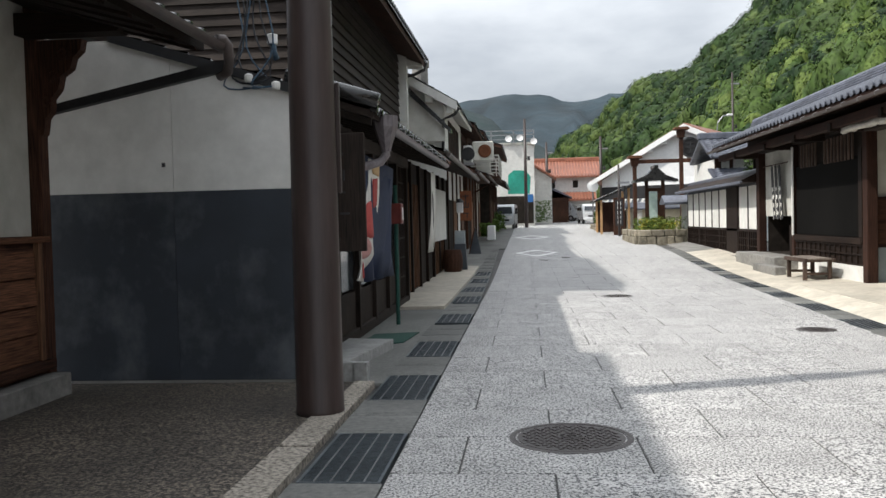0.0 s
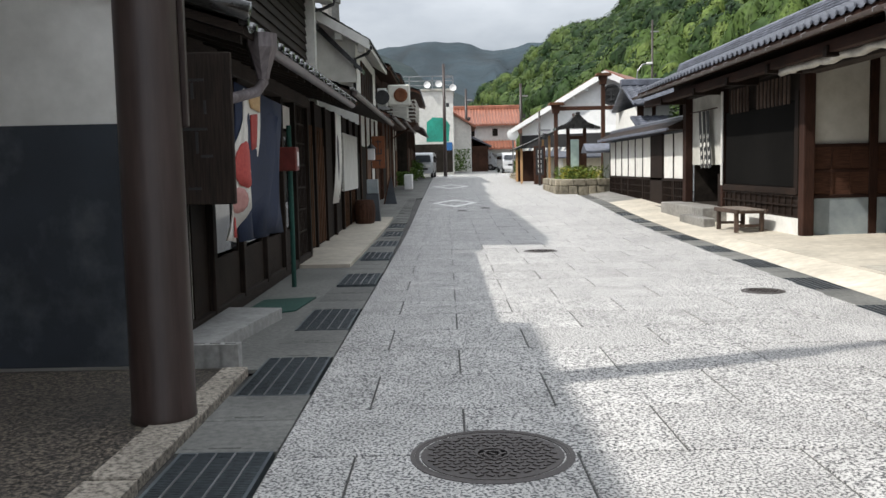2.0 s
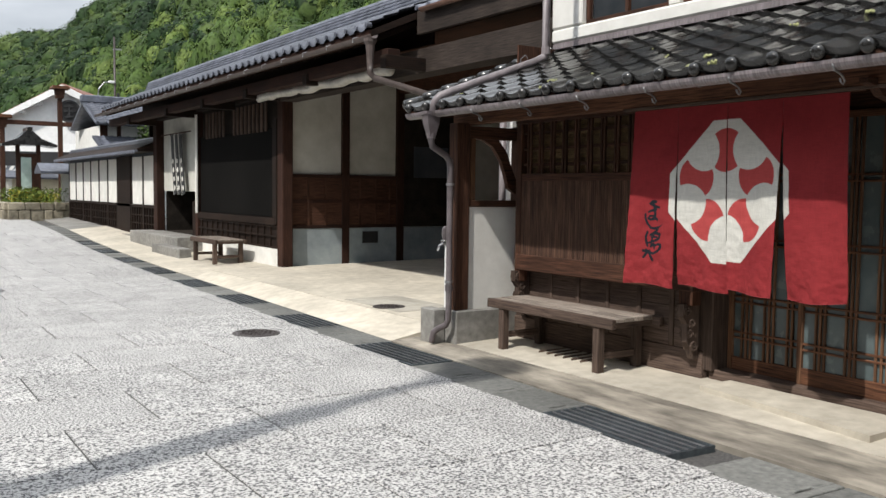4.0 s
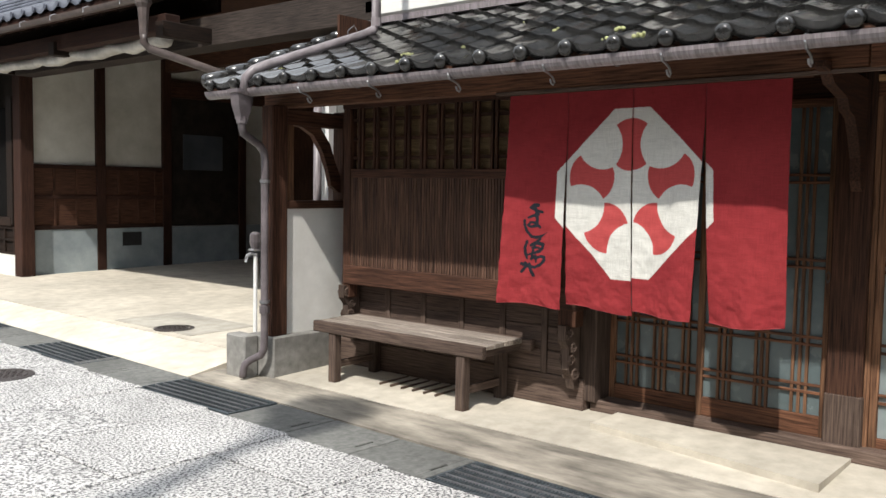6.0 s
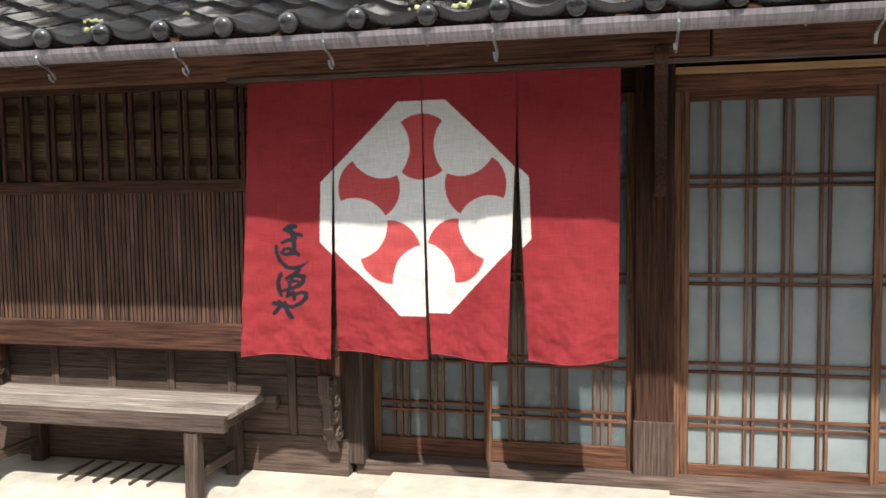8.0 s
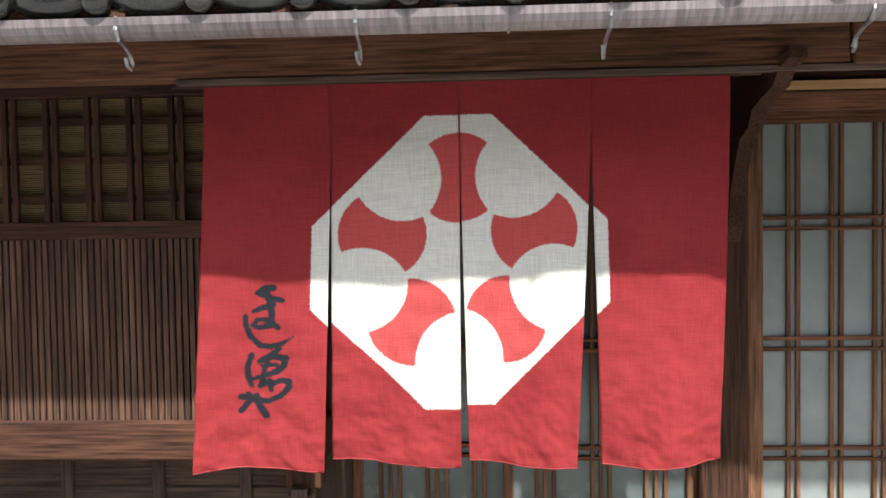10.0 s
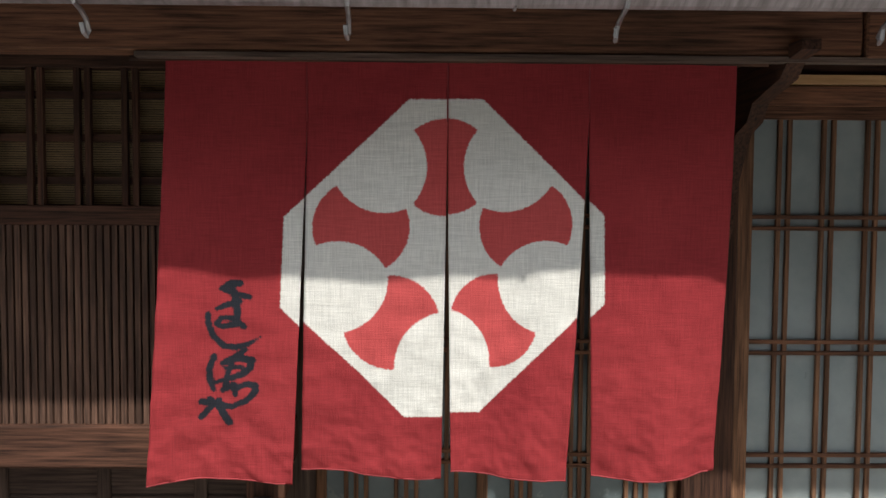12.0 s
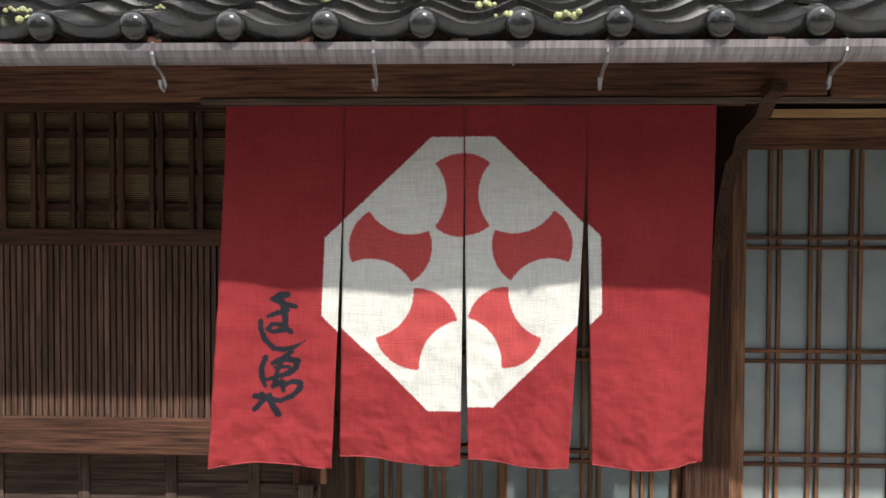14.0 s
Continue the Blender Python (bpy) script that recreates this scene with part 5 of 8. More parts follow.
lpart("core", 7.07, 7.2, 25.73, 36.6, 0.1, 2.5, PLASTER_DARK)
ys = [25.78, 26.95, 28.1]
for a, b in zip(ys, ys[1:]):
    lpart("panel", 7.03, 7.066, a, b - 0.09, 1.05, 2.32, PLASTER, "white plaster panel")
    lpart("stile", 7.01, 7.066, b - 0.085, b - 0.005, 0.3, 2.32, NEARBLACK_Z)
lpart("gate_leaf", 7.0, 7.066, 28.15, 29.65, 0.3, 2.36, NEARBLACK_Z, "dark timber gate post and leaf")
n = 6
for i in range(n):
    a = 29.72 + i * 1.15
    lpart("panel", 7.03, 7.066, a, a + 1.06, 1.05, 2.32, PLASTER, "white plaster panel")
    lpart("stile", 7.01, 7.066, a + 1.065, a + 1.145, 0.3, 2.32, NEARBLACK_Z)
lpart("rail", 7.0, 7.066, 25.73, 36.6, 0.97, 1.046, NEARBLACK_Y)
lpart("sill", 6.98, 7.066, 25.73, 36.6, 0.24, 0.33, NEARBLACK_Y)
for i in range(44):
    y = 25.82 + i * 0.245
    if not 28.1 < y < 29.7:
        lpart("bar", 7.005, 7.066, y, y + 0.05, 0.33, 0.97, NEARBLACK_Z)
for z in (0.53, 0.75):
    lpart("cross_bar", 7.02, 7.066, 25.73, 36.6, z, z + 0.03, NEARBLACK_Y)
lpart("footing", 6.75, 7.15, 25.73, 36.6, 0.05, 0.235, CONCRETE_GREY, "grey stone footing")
part("coping", one_prism([(6.55 - 7.05, 2.30), (6.55 - 7.05, 2.36), (0.1, 2.62), (0.75, 2.36), (0.75, 2.30)], "y", -0.3, 10.75), NEARBLACK_X, lw)
tiled_slope(lw, 6.52 - 7.05, 7.12 - 7.05, -0.3, 10.75, 2.29, 0.42, 0.27, 0.22, TILE_GREY, ball=0.03)
rb = bmesh.new()
box(rb, 0.0, 0.2, -0.3, 10.75, 2.52, 2.62, 0.01)
tube(rb, [(0.1, -0.3, 2.65), (0.1, 10.75, 2.65)], 0.06, 8)
part("ridge", rb, TILE_GREY, lw)
# ==== LEFT SIDE ====
# building beside the forecourt
lb = structure("wall_forecourt_house", one_box(-4.4, -3.985, -9.0, 7.66, 1.46, 4.2), PLASTER_OLD, "old plaster wall beside the forecourt", "wall")
part("board_base", one_box(-4.4, -3.90, -9.0, 7.70, 0.22, 1.40, 0.0), WOOD_Y, lb, "dark board base")
for z in (0.36, 0.60, 0.85, 1.10):
    part("board_lap", one_prism([(-3.90, z), (-3.872, z), (-3.888, z + 0.23), (-3.90, z + 0.23)], "y", -9.0, 7.52), RED_Y, lb)
part("base_rail", one_box(-4.4, -3.84, -9, 7.72, 1.40, 1.456, 0.006), RED_Y, lb)
part("bottom_rail", one_box(-4.4, -3.82, -9, 7.72, 0.26, 0.35, 0.006), WOOD_Y, lb)
part("plinth", one_box(-4.4, -3.72, -9, 7.78, -0.02, 0.21, 0.01), CONCRETE_GREY, lb)
part("stile", one_box(-3.90, -3.85, 7.53, 7.60, 0.35, 1.40, 0.004), RED_Z, lb)
part("corner_post", one_box(-4.12, -3.90, 7.725, 7.86, 0.15, 3.6, 0.012), WOOD_Z, lb, "dark red-brown corner post")
bracket = part("carved_bracket", one_prism([(-3.9, 2.36), (-3.87, 2.38), (-3.85, 2.52), (-3.80, 2.58), (-3.79, 2.70), (-3.72, 2.78), (-3.69, 2.90), (-3.60, 2.96), (-3.57, 3.06), (-3.50, 3.12), (-3.48, 3.22), (-3.9, 3.22)], "y", 7.73, 7.83), WOOD_Z, lb, "carved dark red-brown bracket")
for cx, cz, cr in ((-3.66, 3.08, 0.075), (-3.76, 2.88, 0.06), (-3.83, 2.66, 0.05)):
    part("scroll", one_tube([(cx + cr * (1 - i / 15) * math.cos(i * 0.7), 7.722, cz + cr * (1 - i / 15) * math.sin(i * 0.7)) for i in range(13)], 0.014, 6, 0.6), WOOD_Z, bracket)
eave = structure("roof_forecourt_eave", one_prism([(-4.3, 3.60), (-4.3, 3.77), (-2.37, 3.20), (-2.37, 3.07)], "y", -9.0, 7.78), NEARBLACK_X, "dark boarded eave over the forecourt", "roof")
for i in range(22):
    part("rafter", one_prism([(-4.0, 3.52), (-4.0, 3.60), (-2.40, 3.13), (-2.40, 3.05)], "y", 7.60 - i * 0.42, 7.66 - i * 0.42), NEARBLACK_X, eave)
tiled_slope(eave, -2.29, -4.3, -9.0, 7.78, 3.17, 0.27, 0.285, 0.24, TILE_DARK)
structure("beam_forecourt", one_prism([(-3.98, 3.225), (-3.05, 3.225), (-2.95, 3.30), (-2.95, 3.37), (-3.98, 3.42)], "y", 7.50, 7.71), NEARBLACK_X, "dark eave beam over the forecourt", "beam")
structure("beam_forecourt_strut", one_prism([(-3.93, 2.568), (-3.93, 2.646), (-2.22, 2.998), (-2.22, 2.908)], "y", 7.86, 7.95), BLACK, "dark slanting eave strut", "beam")
half_gutter(-2.235, -9.0, 7.84, 3.13, 0.06, GUTTER_DARK, "brown gutter over the forecourt")
tagged(part("gutter_elbow", one_tube([(-2.235, 7.74, 3.16), (-2.20, 7.80, 3.17), (-2.17, 7.83, 3.12), (-2.17, 7.85, 2.98), (-2.20, 7.89, 2.90), (-2.30, 7.98, 2.88)], 0.047, 10), GUTTER_DARK, smooth=True), label="brown gutter elbow at the eave end", category="pipe")

# white and dark panelled end wall
end = structure("wall_end", one_prism([(-4.3, 0.0), (-1.72, 0.0), (-1.72, 2.78), (-3.4, 3.32), (-4.3, 3.32)], "y", 8.32, 8.46), PLASTER_OLD, "end wall of the old shop, pale plaster above dark boards", "wall")
part("lower_board", one_box(-4.3, -2.912, 8.298, 8.318, 0.03, 1.85), PLASTER_SCUFFED, end, "dark blue-grey board")
part("lower_board", one_box(-2.908, -1.72, 8.298, 8.318, 0.03, 1.85), PLASTER_SCUFFED, end, "dark blue-grey board")
part("upper_board", one_prism([(-4.3, 1.853), (-2.912, 1.853), (-2.912, 3.14), (-3.4, 3.30), (-4.3, 3.30)], "y", 8.303, 8.319), PLASTER, end)
part("upper_board", one_prism([(-2.908, 1.853), (-1.72, 1.853), (-1.72, 2.76), (-2.908, 3.14)], "y", 8.303, 8.319), PLASTER, end)
part("capping", one_prism([(-3.5, 3.30), (-1.70, 2.74), (-1.70, 2.83), (-3.5, 3.40)], "y", 8.25, 8.46), BLACK, end)
part("hole", one_box(-3.02, -2.985, 8.296, 8.302, 2.09, 2.13), BLACK, end)
wires = empty("cable_bundle", (-1.95, 8.35, 3.0), label="loose blue and black cables with small white insulators", category="cables")
CABLE = surface("black_cable", (0.012, 0.014, 0.02), (0.03, 0.033, 0.04), 20, 0.5, 0.05)
CABLE_B = surface("blue_cable", (0.03, 0.07, 0.12), (0.06, 0.12, 0.18), 20, 0.5, 0.05)
for k in range(7):
    pts = []
    for i in range(12):
        u = i / 11
        pts.append((-0.28 + 0.05 * k + 0.22 * math.sin(2.2 * u * math.pi + k) * u, -0.05 - 0.012 * k, 0.75 - 0.95 * math.sin(u * math.pi * 0.55) + 0.16 * max(0, u - 0.6) * (k % 3)))
    part("cable", one_tube(pts, 0.008, 6), CABLE_B if k % 3 == 0 else CABLE, wires)
for x, z in ((-0.17, -0.14), (0.09, -0.22)):
    part("insulator", lathe([(0.035, 0), (0.042, 0.02), (0.042, 0.06), (0.03, 0.075), (0.012, 0.08)], 12, (x, -0.10, z)), PLASTER, wires, "white porcelain insulator")
conduit_cap = tagged(part("conduit_end_cap", lathe([(0.045, 0), (0.05, 0.01), (0.05, 0.09), (0.02, 0.10)], 14, (-1.89, 8.28, 3.21)), WHITE_PAINT), label="white plastic conduit cap on the board wall", category="conduit cap")
tagged(part("blue_conduit", one_tube([(-1.89, 8.29, 3.24), (-1.89, 8.30, 3.15), (-1.88, 8.36, 3.09)], 0.032, 10), CABLE_B, smooth=True), label="blue conduit bend under the white cap", category="conduit")

# lamp post beside the forecourt
lp = empty("street_lamp", (-1.20, 6.93, 0.0), label="tall brown painted steel street lamp post beside the gutter", category="street lamp")
part("post", lathe([(0.192, 0), (0.192, 0.05), (0.188, 0.06), (0.175, 3.0), (0.16, 6.0), (0.10, 6.1), (0.07, 8.1)], 28), POLE_BROWN, lp, smooth=False)
for o in lp.children:
    o.data.shade_smooth()
part("lantern", lathe([(0.12, 7.75), (0.20, 7.8), (0.26, 8.35), (0.42, 8.40), (0.06, 8.65)], 6), POLE_BROWN, lp)
part("arm", one_box(-0.06, 0.9, -0.05, 0.05, 7.05, 7.15, 0.01), POLE_BROWN, lp)
tagged(part("conduit_strip", one_box(-1.035, -1.0, 7.00, 7.05, 1.75, 2.62, 0.006), POLE_BROWN), label="thin brown conduit strip on the lamp post", category="conduit")

# ---- first old shop ----
FX = -1.76
s1 = empty("wall_old_shop", (FX, 8.5, 0), label="old dark timber shop house with lapped boards above", category="house", kind="structure")


def spart(name, x0, x1, y0, y1, z0, z1, mat, label="", bevel=0.0):
    return part(name, one_box(x0 - FX, x1 - FX, y0 - 8.5, y1 - 8.5, z0, z1, bevel), mat, s1, label)


spart("core", -5.5, FX - 0.30, 8.6, 16.4, 0, 2.72, INTERIOR)
spart("base_beam", FX - 0.32, FX + 0.02, 8.5, 16.4, 0.0, 0.14, BLACKISH_Y, "", 0.006)
# front: posts, board panels, glazed doors
for y in (8.55, 9.35, 10.25, 11.5, 12.75, 14.0, 15.05, 16.3):
    spart("post", FX - 0.10, FX + 0.03, y - 0.06, y + 0.06, 0.1, 2.7, BLACKISH_Z, "", 0.006)
for y0, y1 in ((8.61, 9.29), (9.41, 10.19)):
    spart("pale_panel", FX - 0.09, FX - 0.05, y0 + 0.1, y0 + 0.28, 0.15, 1.2, PLASTER_OLD)
    spart("dark_board", FX - 0.08, FX - 0.04, y0 + 0.30, y1, 0.14, 2.5, BLACKISH_Z)
for y0, y1 in ((10.31, 11.44), (11.56, 12.69), (12.81, 13.94), (14.06, 14.99)):
    spart("door_base", FX - 0.07, FX - 0.03, y0, y1, 0.14, 0.62, BLACKISH_Z, "", 0.003)
    spart("door_pane", FX - 0.06, FX - 0.045, y0 + 0.05, y1 - 0.05, 0.66, 1.98, GLASS, "dark reflecting pane")
    spart("door_stile", FX - 0.07, FX - 0.03, y0, y0 + 0.05, 0.62, 2.05, BLACKISH_Z)
    spart("door_stile", FX - 0.07, FX - 0.03, y1 - 0.05, y1, 0.62, 2.05, BLACKISH_Z)
    spart("door_rail", FX - 0.07, FX - 0.03, y0, y1, 1.98, 2.05, BLACKISH_Y)
    spart("transom_plaster", FX - 0.08, FX - 0.04, y0, y1, 2.1, 2.42, PLASTER, "white plaster transom")
spart("lattice_back", FX - 0.12, FX - 0.08, 15.1, 16.3, 0.14, 2.5, BLACKISH_Z)
for i in range(9):
    spart("lattice_bar", FX - 0.06, FX - 0.03, 15.15 + i * 0.13, 15.18 + i * 0.13, 0.14, 2.5, BLACKISH_Z)
for z in (0.5, 0.85, 1.2, 1.55, 1.9, 2.2):
    spart("lattice_rail", FX - 0.055, FX - 0.035, 15.1, 16.3, z, z + 0.03, BLACKISH_Y)
spart("head", FX - 0.12, FX + 0.05, 8.5, 16.4, 2.5, 2.72, BLACKISH_Y, "", 0.006)
# lower eave with tiles and gutter
low = structure("roof_old_shop_eave", one_prism([(-5.5, 3.93), (-5.5, 4.0), (-0.98, 2.58), (-0.98, 2.51)], "y", 8.47, 16.5), BLACKISH_X, "tiled lower eave of the old shop", "roof")
tiled_slope(low, -0.95, -5.4, 8.45, 16.5, 2.58, 0.315, 0.285, 0.24, TILE_DARK)
for i in range(16):
    part("rafter", one_prism([(FX, 2.68), (FX, 2.75), (-1.02, 2.515), (-1.02, 2.45)], "y", 8.55 + i * 0.5, 8.61 + i * 0.5), BLACKISH_Y, low)
g1 = half_gutter(-0.94, 8.9, 15.75, 2.50, 0.055, GUTTER, "mauve-brown gutter along the old shop eave")
y = 9.3
while y < 15.7:
    part("bracket", one_tube([(-0.99, y, 2.55), (-0.94, y, 2.56), (-0.885, y, 2.55), (-0.884, y, 2.50)], 0.007, 5), STEEL, g1)
    y += 0.72
ridge_end = tagged(part("verge_roll", one_tube([(-0.92, 8.42, 2.66), (-1.3, 8.42, 2.78), (-1.8, 8.42, 2.94)], 0.075, 10), TILE_DARK, smooth=True), label="dark rolled verge tiles at the eave end", category="roof tile")
d1 = empty("downpipe", (-0.94, 8.95, 2.4), label="mauve-brown hopper and pipe slanting to the wall", category="downpipe")
part("hopper", lathe([(0.125, 0.18), (0.125, 0.07), (0.10, 0.0), (0.058, -0.13), (0.05, -0.18)], 8), GUTTER, d1)
part("pipe", one_tube([(0, 0, -0.14), (0.0, 0, -0.20), (-0.05, -0.03, -0.28), (-0.3, -0.16, -0.36), (-0.8, -0.42, -0.46)], 0.045, 12), GUTTER, d1, smooth=True)
# hanging carved board
sb = empty("sign_board", (-1.37, 8.34, 1.24), label="dark carved wooden shop sign hanging under the eave", category="sign")
part("board", one_box(-0.32, 0.32, -0.025, 0.025, 0, 1.12, 0.008), BLACKISH_Z, sb)
for k, (x, z, w, h) in enumerate(((0.03, 0.92, 0.18, 0.02), (0.03, 0.84, 0.02, 0.12), (-0.06, 0.74, 0.02, 0.1), (0.12, 0.72, 0.02, 0.1), (0.03, 0.56, 0.2, 0.02), (0.05, 0.46, 0.02, 0.16), (0.12, 0.36, 0.09, 0.02), (0.02, 0.12, 0.1, 0.02))):
    part("carving", one_box(x - w / 2, x + w / 2, -0.03, -0.0255, z - h / 2, z + h / 2), BLACK, sb)
# banners under the eave
def banner(name, at, w, h, pieces, label, sway=0.05):
    root = empty(name, at, label=label, category="banner", group="shop banners")
    for nm, mat, pts, dx in pieces:
        bm = bmesh.new()
        prism(bm, pts, "x", dx, dx + 0.006)
        bmesh.ops.triangulate(bm, faces=bm.faces[:])
        bmesh.ops.subdivide_edges(bm, edges=bm.edges[:], cuts=3, use_grid_fill=True)
        for v in bm.verts:
            v.co.x += 0.05 * math.sin(v.co.y * 9 + v.co.z * 2) * min(1, -v.co.z / h) + sway * (v.co.z / h)
        part(nm, bm, mat, root, smooth=True)
    return root


banner("banner", (-1.20, 9.7, 2.22), 0.7, 1.4, [
    ("navy_cloth", NAVY, [(-0.62, 0), (1.45, -0.04), (1.38, -0.7), (1.25, -1.38), (0.2, -1.32), (-0.45, -1.34), (-0.62, -0.8)], -0.012),
    ("white_cloth", CLOTH_WHITE, [(-0.34, -0.03), (0.33, -0.03), (0.26, -0.33), (0.16, -0.6), (-0.14, -0.85), (-0.28, -1.06), (-0.72, -1.32), (-1.08, -1.28), (-0.86, -0.98), (-0.76, -0.62), (-0.42, -0.3)], 0.0),
    ("tan_patch", TAN_CLOTH, [(-0.24, -0.05), (0.27, -0.05), (0.22, -0.2), (-0.1, -0.18)], 0.012),
    ("red_blaze", CLOTH_RED, [(-0.10, -0.24), (0.12, -0.22), (0.10, -0.52), (-0.04, -0.56)], 0.012),
    ("red_disc", CLOTH_RED, [(-0.40 + 0.27 * math.cos(a * 0.524), -0.68 + 0.20 * math.sin(a * 0.524)) for a in range(12)], 0.013),
    ("pink_disc", PINK_CLOTH, [(-0.56 + 0.17 * math.cos(a * 0.524), -0.98 + 0.11 * math.sin(a * 0.524)) for a in range(12)], 0.013),
    ("red_foot", CLOTH_RED, [(-0.96, -1.10), (-0.72, -1.14), (-0.64, -1.28), (-0.98, -1.26)], 0.012)], "navy shop curtain with a white wave and faded red shapes", 0.03)
part_box = empty("letter_box", (-1.45, 12.9, 0.0), label="red post box on a slim dark pole by the door", category="letter box")
REDPAINT = surface("dark_red_paint", (0.12, 0.02, 0.016), (0.20, 0.036, 0.028), 10, 0.45, 0.05)
part("pole", one_tube([(0, 0, 0), (0, 0, 2.05)], 0.03, 10), GREEN, part_box, "dark green pole")
part("box", one_box(-0.14, 0.10, -0.12, 0.12, 1.48, 1.78, 0.015), REDPAINT, part_box)
part("plate", one_box(0.101, 0.106, -0.03, 0.07, 1.54, 1.72), WHITE_PAINT, part_box)
tagged(part("green_mat", one_prism([(-1.66, 10.55), (-1.1, 10.95), (-1.02, 11.9), (-1.60, 11.75)], "z", -0.002, 0.012), GREEN), label="dark green rubber mat before the door", category="mat")
tagged(part("ramp_slab", one_prism([(-1.72, 8.5), (-1.42, 8.5), (-1.16, 10.5), (-1.72, 10.6)], "z", -0.01, 0.11), CONCRETE_MID), label="grey concrete ramp before the shop wall", category="ramp")
blk = bmesh.new()
for sx in ((-0.195, -0.165), (-0.075, -0.045), (0.045, 0.075), (0.165, 0.195)):
    box(blk, sx[0], sx[1], -0.05, 0.05, 0, 0.19, 0.003)
box(blk, -0.165, 0.165, -0.05, -0.022, 0, 0.188)
box(blk, -0.165, 0.165, 0.022, 0.05, 0, 0.188)
block = tagged(part("concrete_block", blk, CONCRETE_MID), label="grey hollow concrete block beside the ramp", category="concrete block")
block.matrix_world = pose(-1.26, 8.32, 0.0, 0, 0, -3)

# unseen upper storey of the forecourt house, added to shade the street's left side
structure("wall_forecourt_upper", one_box(-8.0, -4.05, -9.0, 8.0, 4.2, 6.1), WOOD_Y, "unseen dark boarded upper storey, added for its shadow on the street", "wall")
structure("roof_forecourt_house", one_prism([(-3.25, 5.98), (-3.25, 6.08), (-6.5, 7.4), (-9.5, 6.0), (-9.5, 5.9), (-6.5, 7.25)], "y", -9.5, 8.4), TILE_DARK, "unseen dark tiled roof, added for its shadow on the street", "roof")

# ---- tall boarded house behind the low shops ----
TX = -3.30
tall = empty("wall_tall_house", (TX, 17.2, 0), label="tall old house with weathered lapped boards", category="house", kind="structure")


def tpart(name, x0, x1, y0, y1, z0, z1, mat, label="", bevel=0.0):
    return part(name, one_box(x0 - TX, x1 - TX, y0 - 17.2, y1 - 17.2, z0, z1, bevel), mat, tall, label)


tpart("core", -9.0, TX - 0.06, 17.2, 26.9, 0, 7.9, WOOD_Y)
for i in range(22):
    z = 3.0 + i * 0.225
    part("lapped_board", one_prism([(-0.06, z), (0.0, z), (-0.045, z + 0.22), (-0.06, z + 0.22)], "y", -0.06, 9.55), BLACKISH_Y, tall, "weathered grey-brown lapped board")
    part("side_board", one_prism([(0.0, z), (-0.07, z), (-0.02, z + 0.22), (0.0, z + 0.22)], "x", -5.0, -0.01), BLACKISH_X, tall, "weathered grey-brown lapped board")
tpart("white_corner", TX - 0.3, TX + 0.22, 26.75, 27.1, 3.2, 7.3, PLASTER, "white plaster corner pilaster")
part("eave", one_prism([(0.72, 6.30), (0.72, 6.46), (-0.3, 6.95), (-0.3, 6.75)], "y", -0.6, 10.3), WOOD_Y, tall, "dark boarded eave")
part("eave_plaster", one_prism([(0.70, 6.22), (0.70, 6.29), (0.05, 6.55), (0.0, 6.3)], "y", 9.6, 10.25), PLASTER, tall, "white plastered eave end")
part("roof", one_prism([(0.78, 6.47), (0.78, 6.55), (-4.4, 8.9), (-9.0, 6.55), (-4.4, 8.75)], "y", -0.7, 10.5), TILE_DARK, tall)
tiled_slope(tall, 0.80, -2.0, -0.7, 10.5, 6.56, 0.45, 0.30, 0.27, TILE_DARK)
part("eave_pipe", one_tube([(0.76, 10.1, 6.42), (0.70, 10.1, 6.2), (0.4, 10.0, 6.05), (-0.1, 9.7, 5.9)], 0.05, 8), BLACK, tall, "dark eave pipe")
